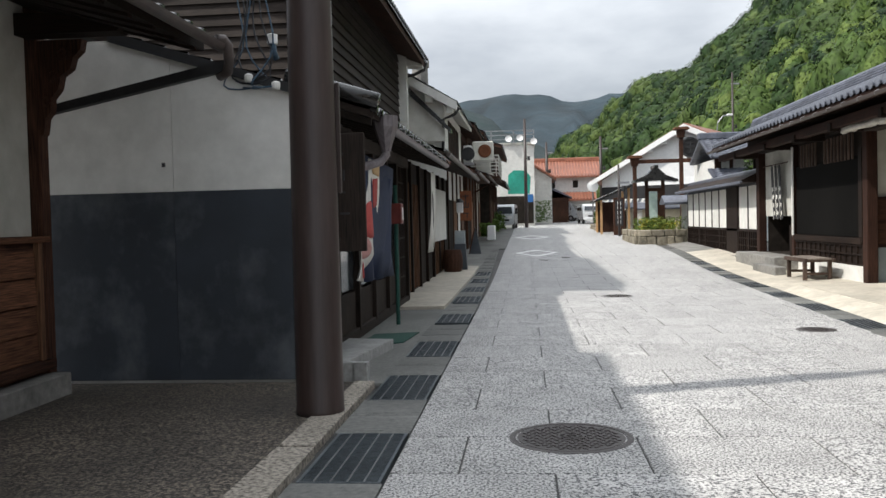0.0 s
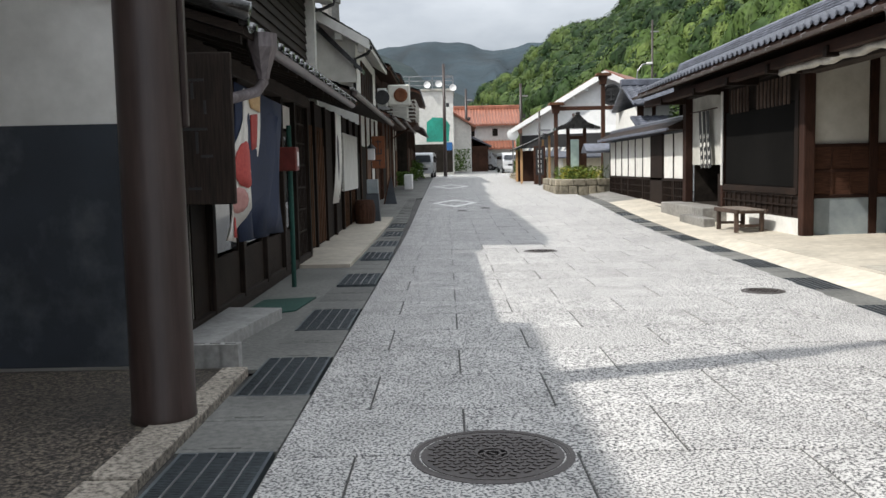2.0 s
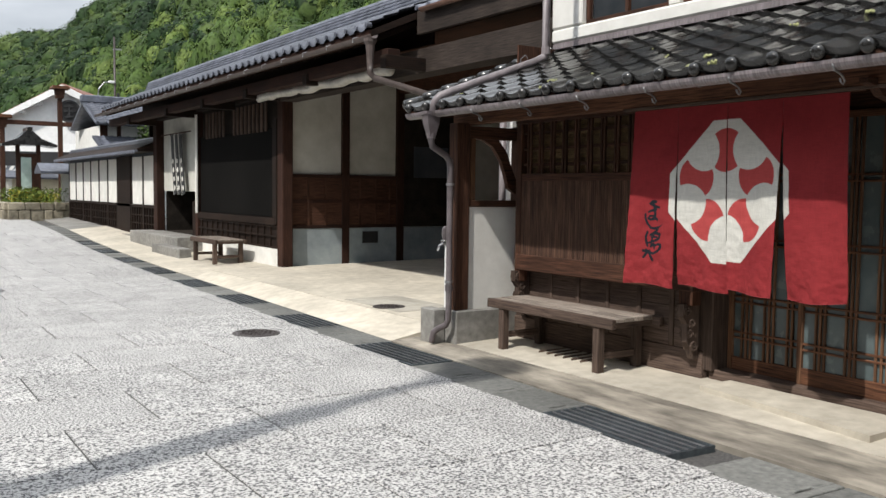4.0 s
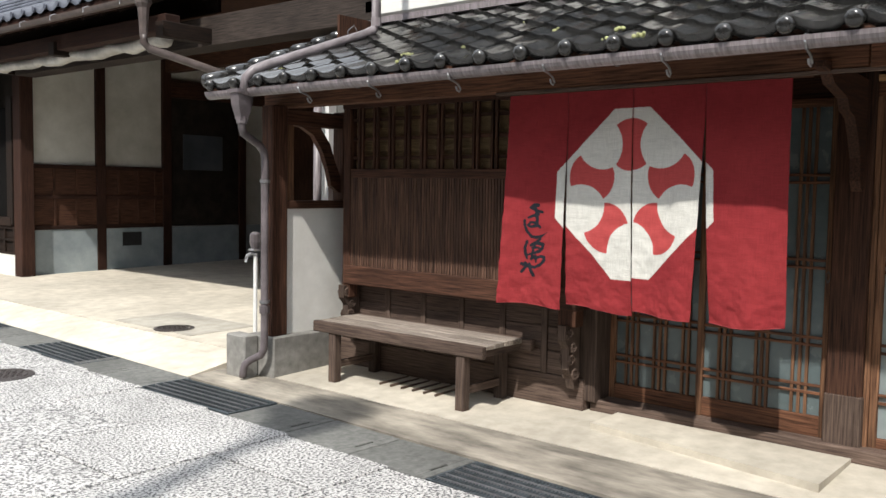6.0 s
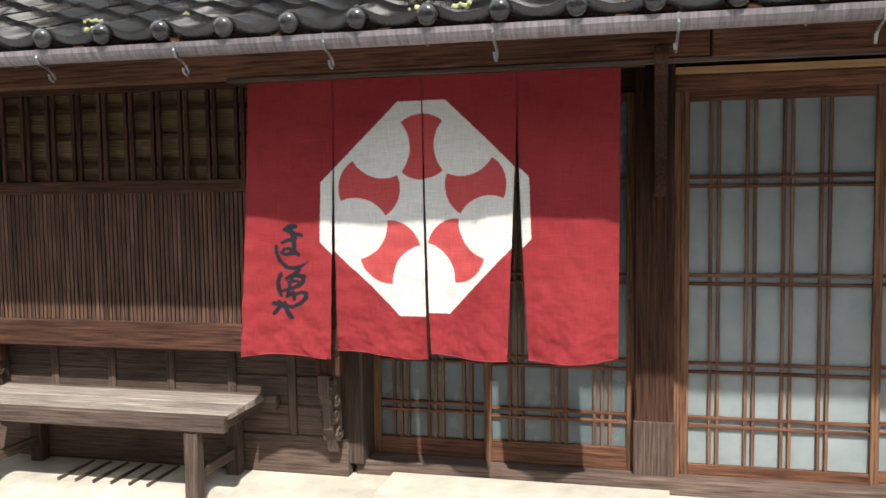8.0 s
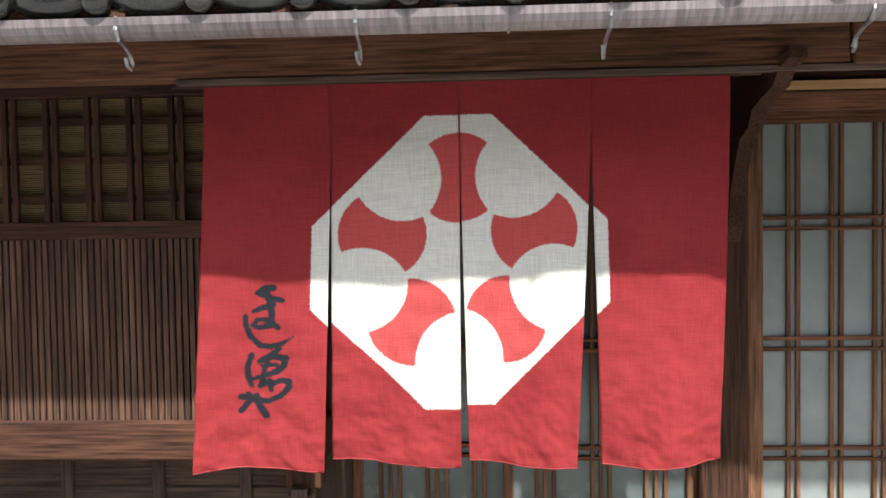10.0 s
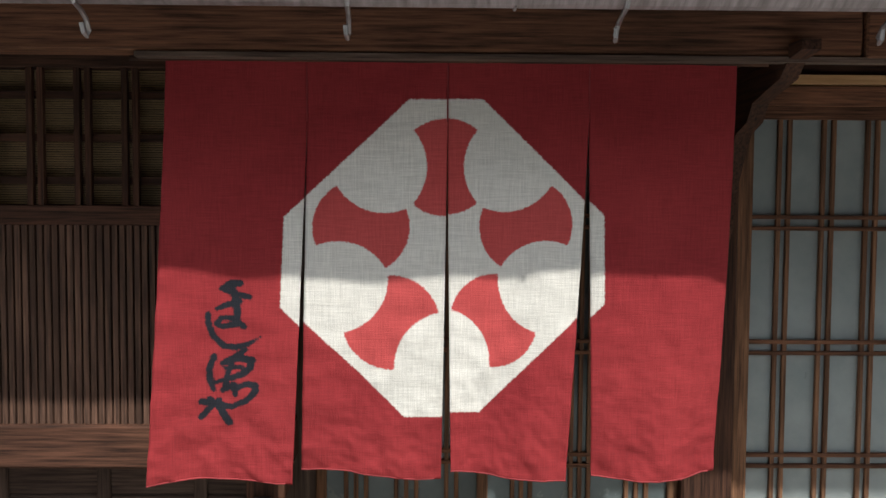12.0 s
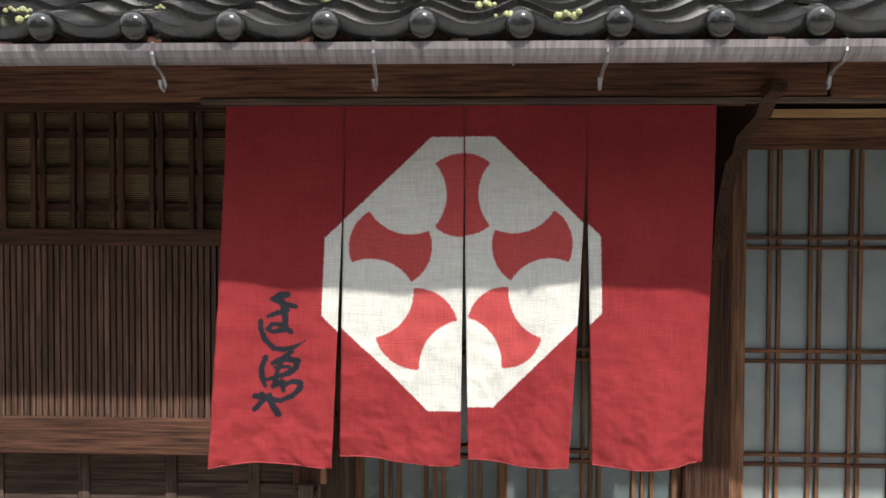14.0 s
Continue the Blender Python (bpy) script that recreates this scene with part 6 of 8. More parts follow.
# ==== ROW OF HOUSES FARTHER ALONG ====
def row_house(name, at_x, y0, y1, depth, wall_low, wall_up, eave_z, eave_out, up_z, top_z, tile, label, gable=False, side=-1, upper_back=0.0, z0=None, upper_out=None):
    """A two-storey street house: lower wall with posts and openings, tiled lower eave, upper wall, main roof."""
    base = rise((y0 + y1) / 2) if z0 is None else z0
    h = empty(name, (at_x, y0, base), label=label, category="house", group="old street houses")
    s = side
    L = y1 - y0
    uo = (eave_out - upper_back) * 0.9 if upper_out is None else upper_out

    def p(nm, xa, xb, ya, yb, za, zb, m, lab=""):
        return part(nm, one_box(min(s * xa, s * xb), max(s * xa, s * xb), ya, yb, za, zb), m, h, lab)
    p("wall", 0.05, depth, 0, L, -1.0, eave_z + 0.5, wall_low)
    n = max(2, int(L / 1.6))
    for i in range(n + 1):
        y = i * (L - 0.12) / n
        p("post", 0.0, 0.049, y, y + 0.12, 0, eave_z + 0.2, WOOD_Z)
    for i in range(n):
        y = i * (L - 0.12) / n + 0.2
        if i % 3 != 2:
            p("door", 0.02, 0.049, y, y + L / n - 0.35, 0.1, 1.95, RED_Z if i % 2 else INTERIOR)
    p("upper_wall", upper_back, depth, 0, L, eave_z + 0.5, up_z, wall_up)
    p("upper_window", upper_back - 0.03, upper_back, L * 0.2, L * 0.75, eave_z + 0.8, up_z - 0.35, INTERIOR)
    for i in range(6):
        y = L * (0.2 + 0.55 * i / 5)
        p("window_bar", upper_back - 0.05, upper_back - 0.031, y - 0.02, y + 0.02, eave_z + 0.8, up_z - 0.35, WOOD_Z)
    o = eave_out
    part("lower_eave", one_prism([(s * upper_back, eave_z + 0.45), (s * upper_back, eave_z + 0.52), (-s * o, eave_z + 0.09), (-s * o, eave_z)], "y", -0.1, L + 0.1), WOOD_X, h)
    tiled_slope(h, -s * (o + 0.04), s * upper_back, -0.1, L + 0.1, eave_z + 0.08, 0.42 / (o + upper_back + 0.01), 0.30, 0.27, tile, ball=0.035)
    part("gutter", one_tube([(-s * (o + 0.09), -0.15, eave_z + 0.03), (-s * (o + 0.09), L + 0.1, eave_z + 0.02)], 0.05, 8), GUTTER_DARK, h)
    if gable:
        w = depth + 0.6
        part("gable_wall", one_prism([(s * upper_back, up_z), (s * depth, up_z), (s * (depth + upper_back) / 2, top_z - 0.1)], "y", 0.0, 0.2), wall_up, h)
    mid = s * (depth + upper_back) / 2
    part("roof", one_prism([(-s * uo, up_z - 0.15), (-s * uo, up_z), (mid, top_z + 0.12), (s * (depth + 0.6), up_z), (s * (depth + 0.6), up_z - 0.15), (mid, top_z - 0.05)], "y", -0.35, L + 0.35), wall_up if gable else WOOD_X, h)
    run_x = -s * uo
    tiled_slope(h, run_x - s * 0.04, mid, -0.4, L + 0.4, up_z + 0.01, (top_z + 0.10 - up_z) / abs(mid - run_x), 0.30, 0.28, tile, ball=0.035)
    rb = bmesh.new()
    box(rb, mid - 0.15, mid + 0.15, -0.4, L + 0.4, top_z + 0.05, top_z + 0.28, 0.02)
    part("ridge", rb, tile, h)
    return h


h2 = empty("shop_house", (-1.9, 16.6, 0), label="low dark shop house with a long tiled lean-to roof", category="house", group="old street houses")
part("wall", one_box(-1.3, -0.05, 0, 10.3, 0, 2.75), NEARBLACK_Z, h2)
for i in range(8):
    part("post", one_box(-0.049, 0.02, i * 1.45, i * 1.45 + 0.12, 0, 2.75, 0.006), NEARBLACK_Z, h2)
for i in range(7):
    if i not in (2, 3):
        part("door", one_box(-0.049, -0.02, i * 1.45 + 0.14, i * 1.45 + 1.43, 0.1, 1.95), WOOD_Z if i % 2 else INTERIOR, h2)
    for k in range(5):
        if i in (0, 1, 4, 5):
            part("lattice_bar", one_box(-0.019, 0.0, i * 1.45 + 0.3 + k * 0.22, i * 1.45 + 0.33 + k * 0.22, 0.1, 2.3), RED_Z, h2)
part("eave", one_prism([(-1.4, 3.55), (-1.4, 3.62), (0.85, 2.80), (0.85, 2.72)], "y", -0.05, 10.4), NEARBLACK_X, h2)
tiled_slope(h2, 0.9, -1.4, -0.05, 10.4, 2.80, 0.35, 0.29, 0.25, TILE_DARK)
part("gutter", one_tube([(0.92, 0.0, 2.76), (0.92, 10.4, 2.74)], 0.05, 8), GUTTER_DARK, h2)
h3 = row_house("shop_house", -2.0, 28.2, 35.5, 5.2, PLASTER, PLASTER, 2.75, 0.9, 4.98, 6.7, TILE_DARK, "white plaster storehouse shop with dark tiled roof", gable=True, upper_back=0.1, upper_out=0.33)
part("barge_board", one_prism([(0.36, 4.72), (0.36, 5.0), (-2.65, 6.74), (-2.65, 6.42)], "y", -0.50, -0.36), PLASTER, h3, "white plastered barge board")
for x, z in ((0.12, 4.78), (-0.55, 5.16), (-1.30, 5.60)):
    part("purlin_end", one_box(x - 0.11, x + 0.11, -0.36, -0.005, z - 0.12, z + 0.12, 0.02), PLASTER, h3)
part("rain_pipe", one_tube([(0.42, -0.2, 4.85), (0.28, -0.12, 4.65), (-0.10, -0.1, 4.5), (-0.14, -0.1, 3.3)], 0.05, 8), BLACK, h3, "dark rain pipe")
side_gable = empty("side_gable", (-2.9, 27.3, 4.0), label="small plaster gable with a tiled verge between the houses", category="gable")
part("wall", one_prism([(-1.2, 0), (0.9, 0), (0.9, 0.35), (-0.6, 1.9), (-1.2, 1.9)], "y", 0, 0.3), PLASTER_OLD, side_gable)
part("verge", one_prism([(-0.7, 1.95), (1.1, 0.22), (1.1, 0.36), (-0.6, 2.1)], "y", -0.2, 0.5), TILE_DARK, side_gable)
row_house("shop_house", -1.9, 35.8, 42.0, 7.0, WOOD_Z, WOOD_Y, 2.9, 0.8, 5.0, 6.3, TILE_DARK, "dark timber shop house with a balcony", upper_back=0.4)
row_house("shop_house", -2.1, 42.3, 50.0, 7.0, PLASTER_OLD, WOOD_Y, 2.9, 0.9, 5.2, 6.6, TILE_GREY, "old shop house with grey tiles and boarded upper storey", upper_back=0.2)
row_house("shop_house", -1.55, 50.3, 62.5, 8.0, INTERIOR, PLASTER_OLD, 2.9, 0.8, 5.0, 6.5, TILE_GREY, "grey plaster street house among the row", upper_back=0.0)

# white curtain, black box and signs before the row
nb = banner("banner", (-1.30, 16.9, 2.42), 0.9, 1.5, [
    ("white_cloth", CLOTH_WHITE, [(-0.45, 0), (0.30, 0), (0.30, -1.45), (-0.45, -1.5)], 0.0),
    ("black_mark", BLACK, [(-0.12, -0.35), (0.02, -0.45), (0.16, -0.9), (0.18, -1.42), (-0.08, -1.42), (-0.10, -0.9), (-0.2, -0.6)], 0.012)], "white cloth shop curtain with a black mark")
ORANGE_BOARD = wood("red_brown_sign_board", (0.13, 0.045, 0.022), (0.24, 0.095, 0.045), ALONG_Z)
sg = empty("sign_board", (-1.15, 23.7, 1.5), label="red-brown vertical shop sign with dark brush characters", category="sign")
part("board", one_box(-0.16, 0.16, -0.03, 0.03, 0, 0.80, 0.01), ORANGE_BOARD, sg)
for x, z, w, hh in ((0.0, 0.66, 0.16, 0.025), (0.0, 0.62, 0.025, 0.17), (-0.07, 0.42, 0.025, 0.12), (0.0, 0.44, 0.025, 0.16), (0.07, 0.42, 0.025, 0.12), (0.0, 0.36, 0.17, 0.025), (0.0, 0.20, 0.15, 0.025), (0.03, 0.15, 0.025, 0.13)):
    part("character", one_box(x - w / 2, x + w / 2, -0.036, -0.031, z - hh / 2, z + hh / 2), BLACK, sg)
tagged(part("sign_stand", one_prism([(-1.62, 0.05), (-1.22, 0.05), (-1.26, 0.85), (-1.57, 0.85)], "y", 24.75, 25.05), PLASTER_DARK), label="dark grey box stand beside the slab", category="stand")
tagged(part("grey_box", one_box(-1.56, -1.27, 24.78, 25.02, 0.852, 1.22, 0.01), PLASTER_BLUE), label="light grey box on the stand", category="box")
tagged(part("barrel", lathe([(0.22, 0), (0.27, 0.18), (0.28, 0.36), (0.27, 0.52), (0.23, 0.66), (0.20, 0.65)], 16, (-1.58, 24.2, 0.05)), WOOD_Z), label="brown wooden barrel against the wall", category="barrel")
tagged(part("wall_panel", one_box(-1.94, -1.865, 22.4, 25.6, 0.98, 2.35), PLASTER), label="white plaster panel on the shop front", category="panel", kind="structure")
lant = empty("wall_lantern", (-1.2, 22.2, 1.7), label="small wall lantern with a pale glass", category="lantern")
part("cage", one_box(-0.08, 0.08, -0.08, 0.08, 0, 0.26, 0.01), WHITE_PAINT, lant)
part("cap", lathe([(0.13, 0.26), (0.03, 0.36)], 8), BLACK, lant)
asign = empty("a_board", (-1.45, 32.5, 0.1), label="leaning dark folding board on the pavement", category="a-board")
part("leg", one_tube([(-0.25, 0, 0), (0.0, 0.1, 1.1)], 0.025, 6), WOOD_Z, asign)
part("panel", one_prism([(-0.25, 0.05), (0.25, 0.05), (0.05, 1.1), (0.0, 1.1)], "y", 0.1, 0.14), PLASTER_DARK, asign)
METAL_GREY = surface("painted_grey_metal", (0.40, 0.40, 0.38), (0.55, 0.55, 0.52), 6, 0.45, 0.03, stain=0.25)


def ac_unit(x, y, z):
    u = empty("air_conditioner", (x, y, z), label="grey outdoor air-conditioner unit on the wall", category="air conditioner", group="air conditioners")
    part("case", one_box(-0.15, 0.15, -0.4, 0.4, 0, 0.6, 0.02), METAL_GREY, u)
    ring = lathe([(0.24, 0), (0.24, 0.03), (0.21, 0.03), (0.21, 0.005)], 20)
    bmesh.ops.transform(ring, matrix=pose(-0.08 + 0.1, -0.405, 0.3, 90, 0, 0), verts=ring.verts[:])
    part("fan_guard", ring, BLACK, u)
    part("bracket", one_box(-0.14, 0.2, -0.35, -0.3, -0.06, -0.001), STEEL, u)
    part("bracket", one_box(-0.14, 0.2, 0.3, 0.35, -0.06, -0.001), STEEL, u)
    return u


ac_unit(-1.55, 31.5, 3.55)
a2 = empty("round_fan_box", (-1.15, 36.0, 4.3), label="beige box with a round orange ventilator facing the street", category="ventilator")
part("box", one_box(-0.5, 0.35, -0.25, 0.25, -0.4, 0.4, 0.05), PLASTER_OLD, a2)
rg = lathe([(0.27, 0), (0.27, 0.04), (0.20, 0.05), (0.08, 0.02)], 20)
bmesh.ops.transform(rg, matrix=pose(0.0, -0.251, 0, 90, 0, 0), verts=rg.verts[:])
part("ring", rg, ORANGE_BOARD, a2)
bal = empty("balcony", (-1.75, 41.0, rise(42) + 3.1), label="small timber balcony with pale slatted rail", category="balcony")
part("deck", one_box(-0.3, 1.0, 0, 5.5, -0.12, 0, 0.01), WOOD_Y, bal)
for i in range(6):
    part("rail", one_box(0.95, 1.0, 0, 5.5, 0.14 + i * 0.16, 0.19 + i * 0.16), PLASTER_OLD, bal)
    part("end_rail", one_box(-0.3, 0.95, 0, 0.04, 0.14 + i * 0.16, 0.19 + i * 0.16), PLASTER_OLD, bal)
for y in (0.05, 1.8, 3.6, 5.4):
    part("post", one_box(0.9, 0.949, y, y + 0.06, 0, 1.05), WOOD_Z, bal)
part("brace", one_prism([(-0.3, -0.8), (-0.2, -0.8), (0.95, -0.15), (0.8, -0.13)], "y", 0.0, 0.1), WOOD_X, bal)

# far white building with roof terrace, net and dishes
wb = empty("white_building", (-2.8, 71.0, rise(71)), label="white flat-roofed building with a railed roof terrace", category="building")
part("wall", one_box(-5, 4.0, 0, 7, -0.5, 6.5), PLASTER, wb)
part("parapet", one_box(-5.1, 4.1, -0.1, 7.1, 6.52, 6.7), PLASTER_OLD, wb)
part("shop_front", one_box(-4, 3.9, -0.06, -0.01, 0.2, 2.4), INTERIOR, wb)
for x in (-4.8, -3, -1.2, 0.6, 2.4, 4.0):
    part("terrace_post", one_box(x - 0.04, x + 0.04, 0.0, 0.08, 6.7, 7.7), STEEL, wb)
for z in (6.95, 7.3, 7.65):
    part("terrace_rail", one_box(-4.9, 4.05, 0.0, 0.06, z, z + 0.06), STEEL, wb)
for x, z in ((2.0, 7.0), (2.9, 7.05), (4.0, 6.75)):
    dish = lathe([(0.03, -0.08), (0.15, -0.05), (0.26, 0.01), (0.27, 0.02), (0.15, -0.03), (0.02, -0.06)], 18, (0, 0, 0))
    bmesh.ops.transform(dish, matrix=pose(x, -0.25, z, 75, 0, 0), verts=dish.verts[:])
    part("dish", dish, WHITE_PAINT, wb, "white satellite dish")
NET = surface("green_net", (0.012, 0.24, 0.17), (0.03, 0.36, 0.27), 8, 0.6, 0.1)
net = bmesh.new()
prism(net, [(2.7, 2.7), (4.4, 2.7), (4.5, 4.0), (4.1, 4.5), (3.2, 4.55), (2.75, 4.2)], "y", -0.8, -0.75)
tagged(part("green_net", net, NET), label="bright green protective net hung at the house front", category="net").location = (-3.6, 69.5, rise(69) - 0.15)
tagged(part("blue_sign", one_box(0.55, 1.05, 68.0, 68.06, rise(68) + 1.9, rise(68) + 2.5), surface("blue_sign_paint", (0.03, 0.14, 0.40), (0.05, 0.20, 0.5), 4, 0.4, 0)), label="small blue street sign", category="sign")
kb = empty("storehouse", (0.2, 78.5, rise(78)), label="white plaster storehouse with red-brown gable roof", category="house")
part("wall", one_box(-3.5, 2.6, 0, 8, -0.5, 4.0), PLASTER, kb)
part("gable", one_prism([(-3.5, 4.0), (2.6, 4.0), (-0.9, 6.2)], "y", 0, 8), PLASTER, kb)
part("roof", one_prism([(-3.9, 3.8), (-3.9, 4.0), (-0.9, 6.45), (3.0, 4.0), (3.0, 3.8), (-0.9, 6.25)], "y", -0.4, 8.4), TILE_RED, kb)
part("lean_to", one_prism([(2.61, 3.0), (2.61, 3.2), (4.4, 2.3), (4.4, 2.2)], "y", 1.0, 8.0), TILE_GREY, kb)
part("lean_to_wall", one_box(2.61, 4.1, 1.2, 7.9, -0.3, 2.25), WOOD_Z, kb)

# red-roofed storehouse closing the street
rr = empty("red_roof_house", (4.0, 86.0, rise(86)), label="white two-storey storehouse with red-brown tiled roofs closing the street", category="house")
part("wall", one_box(-2.8, 3.3, 0, 6, -0.5, 4.3), PLASTER, rr)
part("roof", one_prism([(-0.5, 4.15), (-0.5, 4.3), (3.0, 6.0), (6.5, 4.3), (6.5, 4.15), (3.0, 5.8)], "x", -3.2, 3.8), TILE_RED, rr)
verts = bmesh.new()
for i in range(24):
    x = -3.15 + i * 0.3
    tube(verts, [(x, -0.5, 4.36), (x, 3.0, 6.06)], 0.06, 6)
tagged(part("tile_roll_rest", verts, TILE_RED, rr), kind="stuff")
part("ridge", one_box(-3.3, 3.9, 2.8, 3.2, 5.95, 6.3, 0.05), TILE_RED, rr)
part("lower_roof", one_prism([(-1.7, 1.9), (-1.7, 2.05), (0.0, 2.75), (0.0, 2.6)], "x", -2.9, 3.2), TILE_RED, rr)
tr = bmesh.new()
for i in range(20):
    x = -2.8 + i * 0.3
    tube(tr, [(x, -1.72, 2.1), (x, -0.05, 2.80)], 0.06, 6)
tagged(part("tile_roll_rest", tr, TILE_RED, rr), kind="stuff")
part("lower_wall", one_box(-2.6, 3.0, -1.2, -0.01, -0.5, 2.1), PLASTER, rr)
for x in (-0.9, 1.3):
    part("window", one_box(x - 0.25, x + 0.25, -0.05, -0.005, 3.2, 3.9), INTERIOR, rr, "dark small window")
part("doorway", one_box(-1.2, 0.2, -1.26, -1.205, -0.3, 1.7), INTERIOR, rr)
for i in range(6):
    for j in range(4):
        part("lattice_tile", one_prism([(0.5 + i * 0.4, 0.1 + j * 0.34), (0.66 + i * 0.4, 0.26 + j * 0.34), (0.5 + i * 0.4, 0.42 + j * 0.34), (0.34 + i * 0.4, 0.26 + j * 0.34)], "y", -1.23, -1.205), PLASTER_DARK, rr)
side_h = empty("white_lean_house", (0.2, 82.0, rise(82)), label="small white house with dark eave beside the storehouse", category="house")
part("wall", one_box(-1.0, 1.8, 0, 5, -0.4, 2.2), PLASTER, side_h)
part("roof", one_prism([(-1.3, 3.0), (-1.3, 3.15), (2.1, 2.3), (2.1, 2.15)], "y", -0.4, 5.4), TILE_GREY, side_h)
part("base", one_box(-1.02, 1.82, -0.02, -0.005, -0.4, 0.5), PLASTER_DARK, side_h)

# white gabled house on the other side
wg = empty("white_gable_house", (10.35, 55.0, rise(55)), label="large white gabled storehouse with black band and striped awning", category="house")
GZ = 6.35
part("wall", one_box(-5.6, 6.5, 0, 14, -0.5, 3.2), WHITE_PAINT, wg)
part("gable", one_prism([(-5.6, 3.2), (6.5, 3.2), (0.0, GZ - 0.12)], "y", 0, 14), WHITE_PAINT, wg)
part("roof", one_prism([(-6.3, 2.95), (-6.3, 3.12), (0.0, GZ + 0.1), (7.2, 2.95), (7.2, 2.8), (0.0, GZ - 0.1)], "y", -0.45, 14.5), TILE_RED, wg)
part("barge_board", one_prism([(-6.3, 2.78), (-6.3, 3.06), (0.0, GZ + 0.03), (0.0, GZ - 0.34)], "y", -0.62, -0.45), WHITE_PAINT, wg)
part("barge_board", one_prism([(7.2, 2.6), (7.2, 2.9), (0.0, GZ + 0.03), (0.0, GZ - 0.34)], "y", -0.62, -0.45), WHITE_PAINT, wg)
part("black_band", one_box(-5.62, 6.52, -0.04, -0.005, 1.95, 2.75), BLACK, wg)
part("awning", one_prism([(-1.0, 1.25), (-1.0, 1.29), (-0.05, 1.95), (-0.05, 1.9)], "x", -5.2, 6.0), METAL_GREY, wg, "grey striped awning")
for i in range(28):
    x = -5.1 + i * 0.4
    part("awning_stripe", one_prism([(-1.005, 1.292), (-1.0, 1.298), (-0.05, 1.958), (-0.05, 1.952)], "x", x, x + 0.2), PLASTER_DARK, wg)
part("shop_front", one_box(-5.0, 6.0, -0.06, -0.006, -0.1, 1.6), INTERIOR, wg)
for x in (-4.0, -1.5, 0.2, 1.2, 3.2):
    part("door_frame", one_box(x, x + 0.12, -0.09, -0.061, -0.1, 1.6), RED_Z, wg)
for x, z in ((-3.2, 4.4), (-2.3, 4.85), (-1.4, 5.3)):
    part("purlin_end", one_box(x, x + 0.22, -0.44, -0.01, z - 0.05, z + 0.12), WHITE_PAINT, wg)
ring = lathe([(0.62, 0), (0.62, 0.05), (0.52, 0.05), (0.52, 0)], 28)
bmesh.ops.transform(ring, matrix=pose(0.3, -0.3, 4.95, 90, 0, 0), verts=ring.verts[:])
crest = part("crest_ring", ring, BLACK, wg, "black ring crest")
for x0, x1, z0, z1 in ((0.05, 0.55, 5.18, 5.25), (0.26, 0.34, 4.6, 5.3), (0.0, 0.6, 4.93, 5.0), (0.08, 0.25, 4.6, 4.68), (0.36, 0.55, 4.62, 4.70)):
    part("crest_bar", one_box(x0, x1, -0.34, -0.31, z0, z1), BLACK, wg)

wg.rotation_euler.z = radians(-28)

# lower roofs between gate house and gable house
mid = empty("tiled_outbuilding", (8.50, 39.0, rise(38) - 0.25), label="small outbuilding with grey tiled roof behind the garden wall", category="house")
mid.rotation_euler.z = radians(90)
part("wall", one_box(-0.6, 4, -3.6, 0.0, -0.4, 3.75), PLASTER, mid)
part("post", one_box(-0.66, -0.601, -0.25, 0.02, 0, 3.75), WOOD_Z, mid)
part("post", one_box(-0.66, -0.601, -0.75, -0.6, 0, 3.75), WOOD_Z, mid)
part("roof", one_prism([(-1.45, 3.72), (-1.45, 3.80), (0.9, 4.75), (3.2, 3.8), (3.2, 3.72), (0.9, 4.62)], "y", -3.9, 0.35), TILE_GREY, mid)
tiled_slope(mid, -1.5, 0.9, -3.9, 0.35, 3.80, 0.40, 0.30, 0.27, TILE_GREY)
part("ridge", one_box(0.72, 1.08, -4.0, 0.4, 4.7, 5.0, 0.04), TILE_GREY, mid)
part("lower_roof", one_prism([(-1.7, 2.85), (-1.7, 2.93), (-0.6, 3.35), (-0.6, 3.25)], "y", -2.2, 0.3), TILE_GREY, mid)
tiled_slope(mid, -1.72, -0.6, -2.2, 0.3, 2.95, 0.38, 0.30, 0.27, TILE_GREY)
far_eave = empty("tiled_gate_roof", (7.2, 37.2, rise(37)), label="low tiled wall roof beyond the garden wall", category="wall")
part("wall", one_box(-0.3, 1.6, 0, 0.3, -0.3, 1.65), PLASTER, far_eave)
part("roof", one_prism([(-0.5, 1.62), (-0.5, 1.7), (0.15, 2.0), (0.8, 1.7), (0.8, 1.62)], "x", -1.1, 2.0), TILE_GREY, far_eave)
CREAM = surface("cream_plaster", (0.60, 0.55, 0.42), (0.72, 0.67, 0.53), 4, 0.9, 0.08, stain=0.15)
cw = empty("cream_wall", (6.6, 44.0, rise(44)), label="low cream plaster wall with tiled coping", category="wall")
part("wall", one_box(-0.6, 1.6, 0, 0.25, -0.3, 1.35), CREAM, cw)
part("coping", one_prism([(-0.35, 1.35), (-0.35, 1.42), (0.12, 1.7), (0.6, 1.42), (0.6, 1.35)], "x", -0.8, 1.8), TILE_GREY, cw)
copy_thing(cw, pose(6.9, 52.0, rise(52)))
part("pillar", one_box(-0.75, -0.45, -0.1, 0.3, -0.3, 1.4), PLASTER, cw)

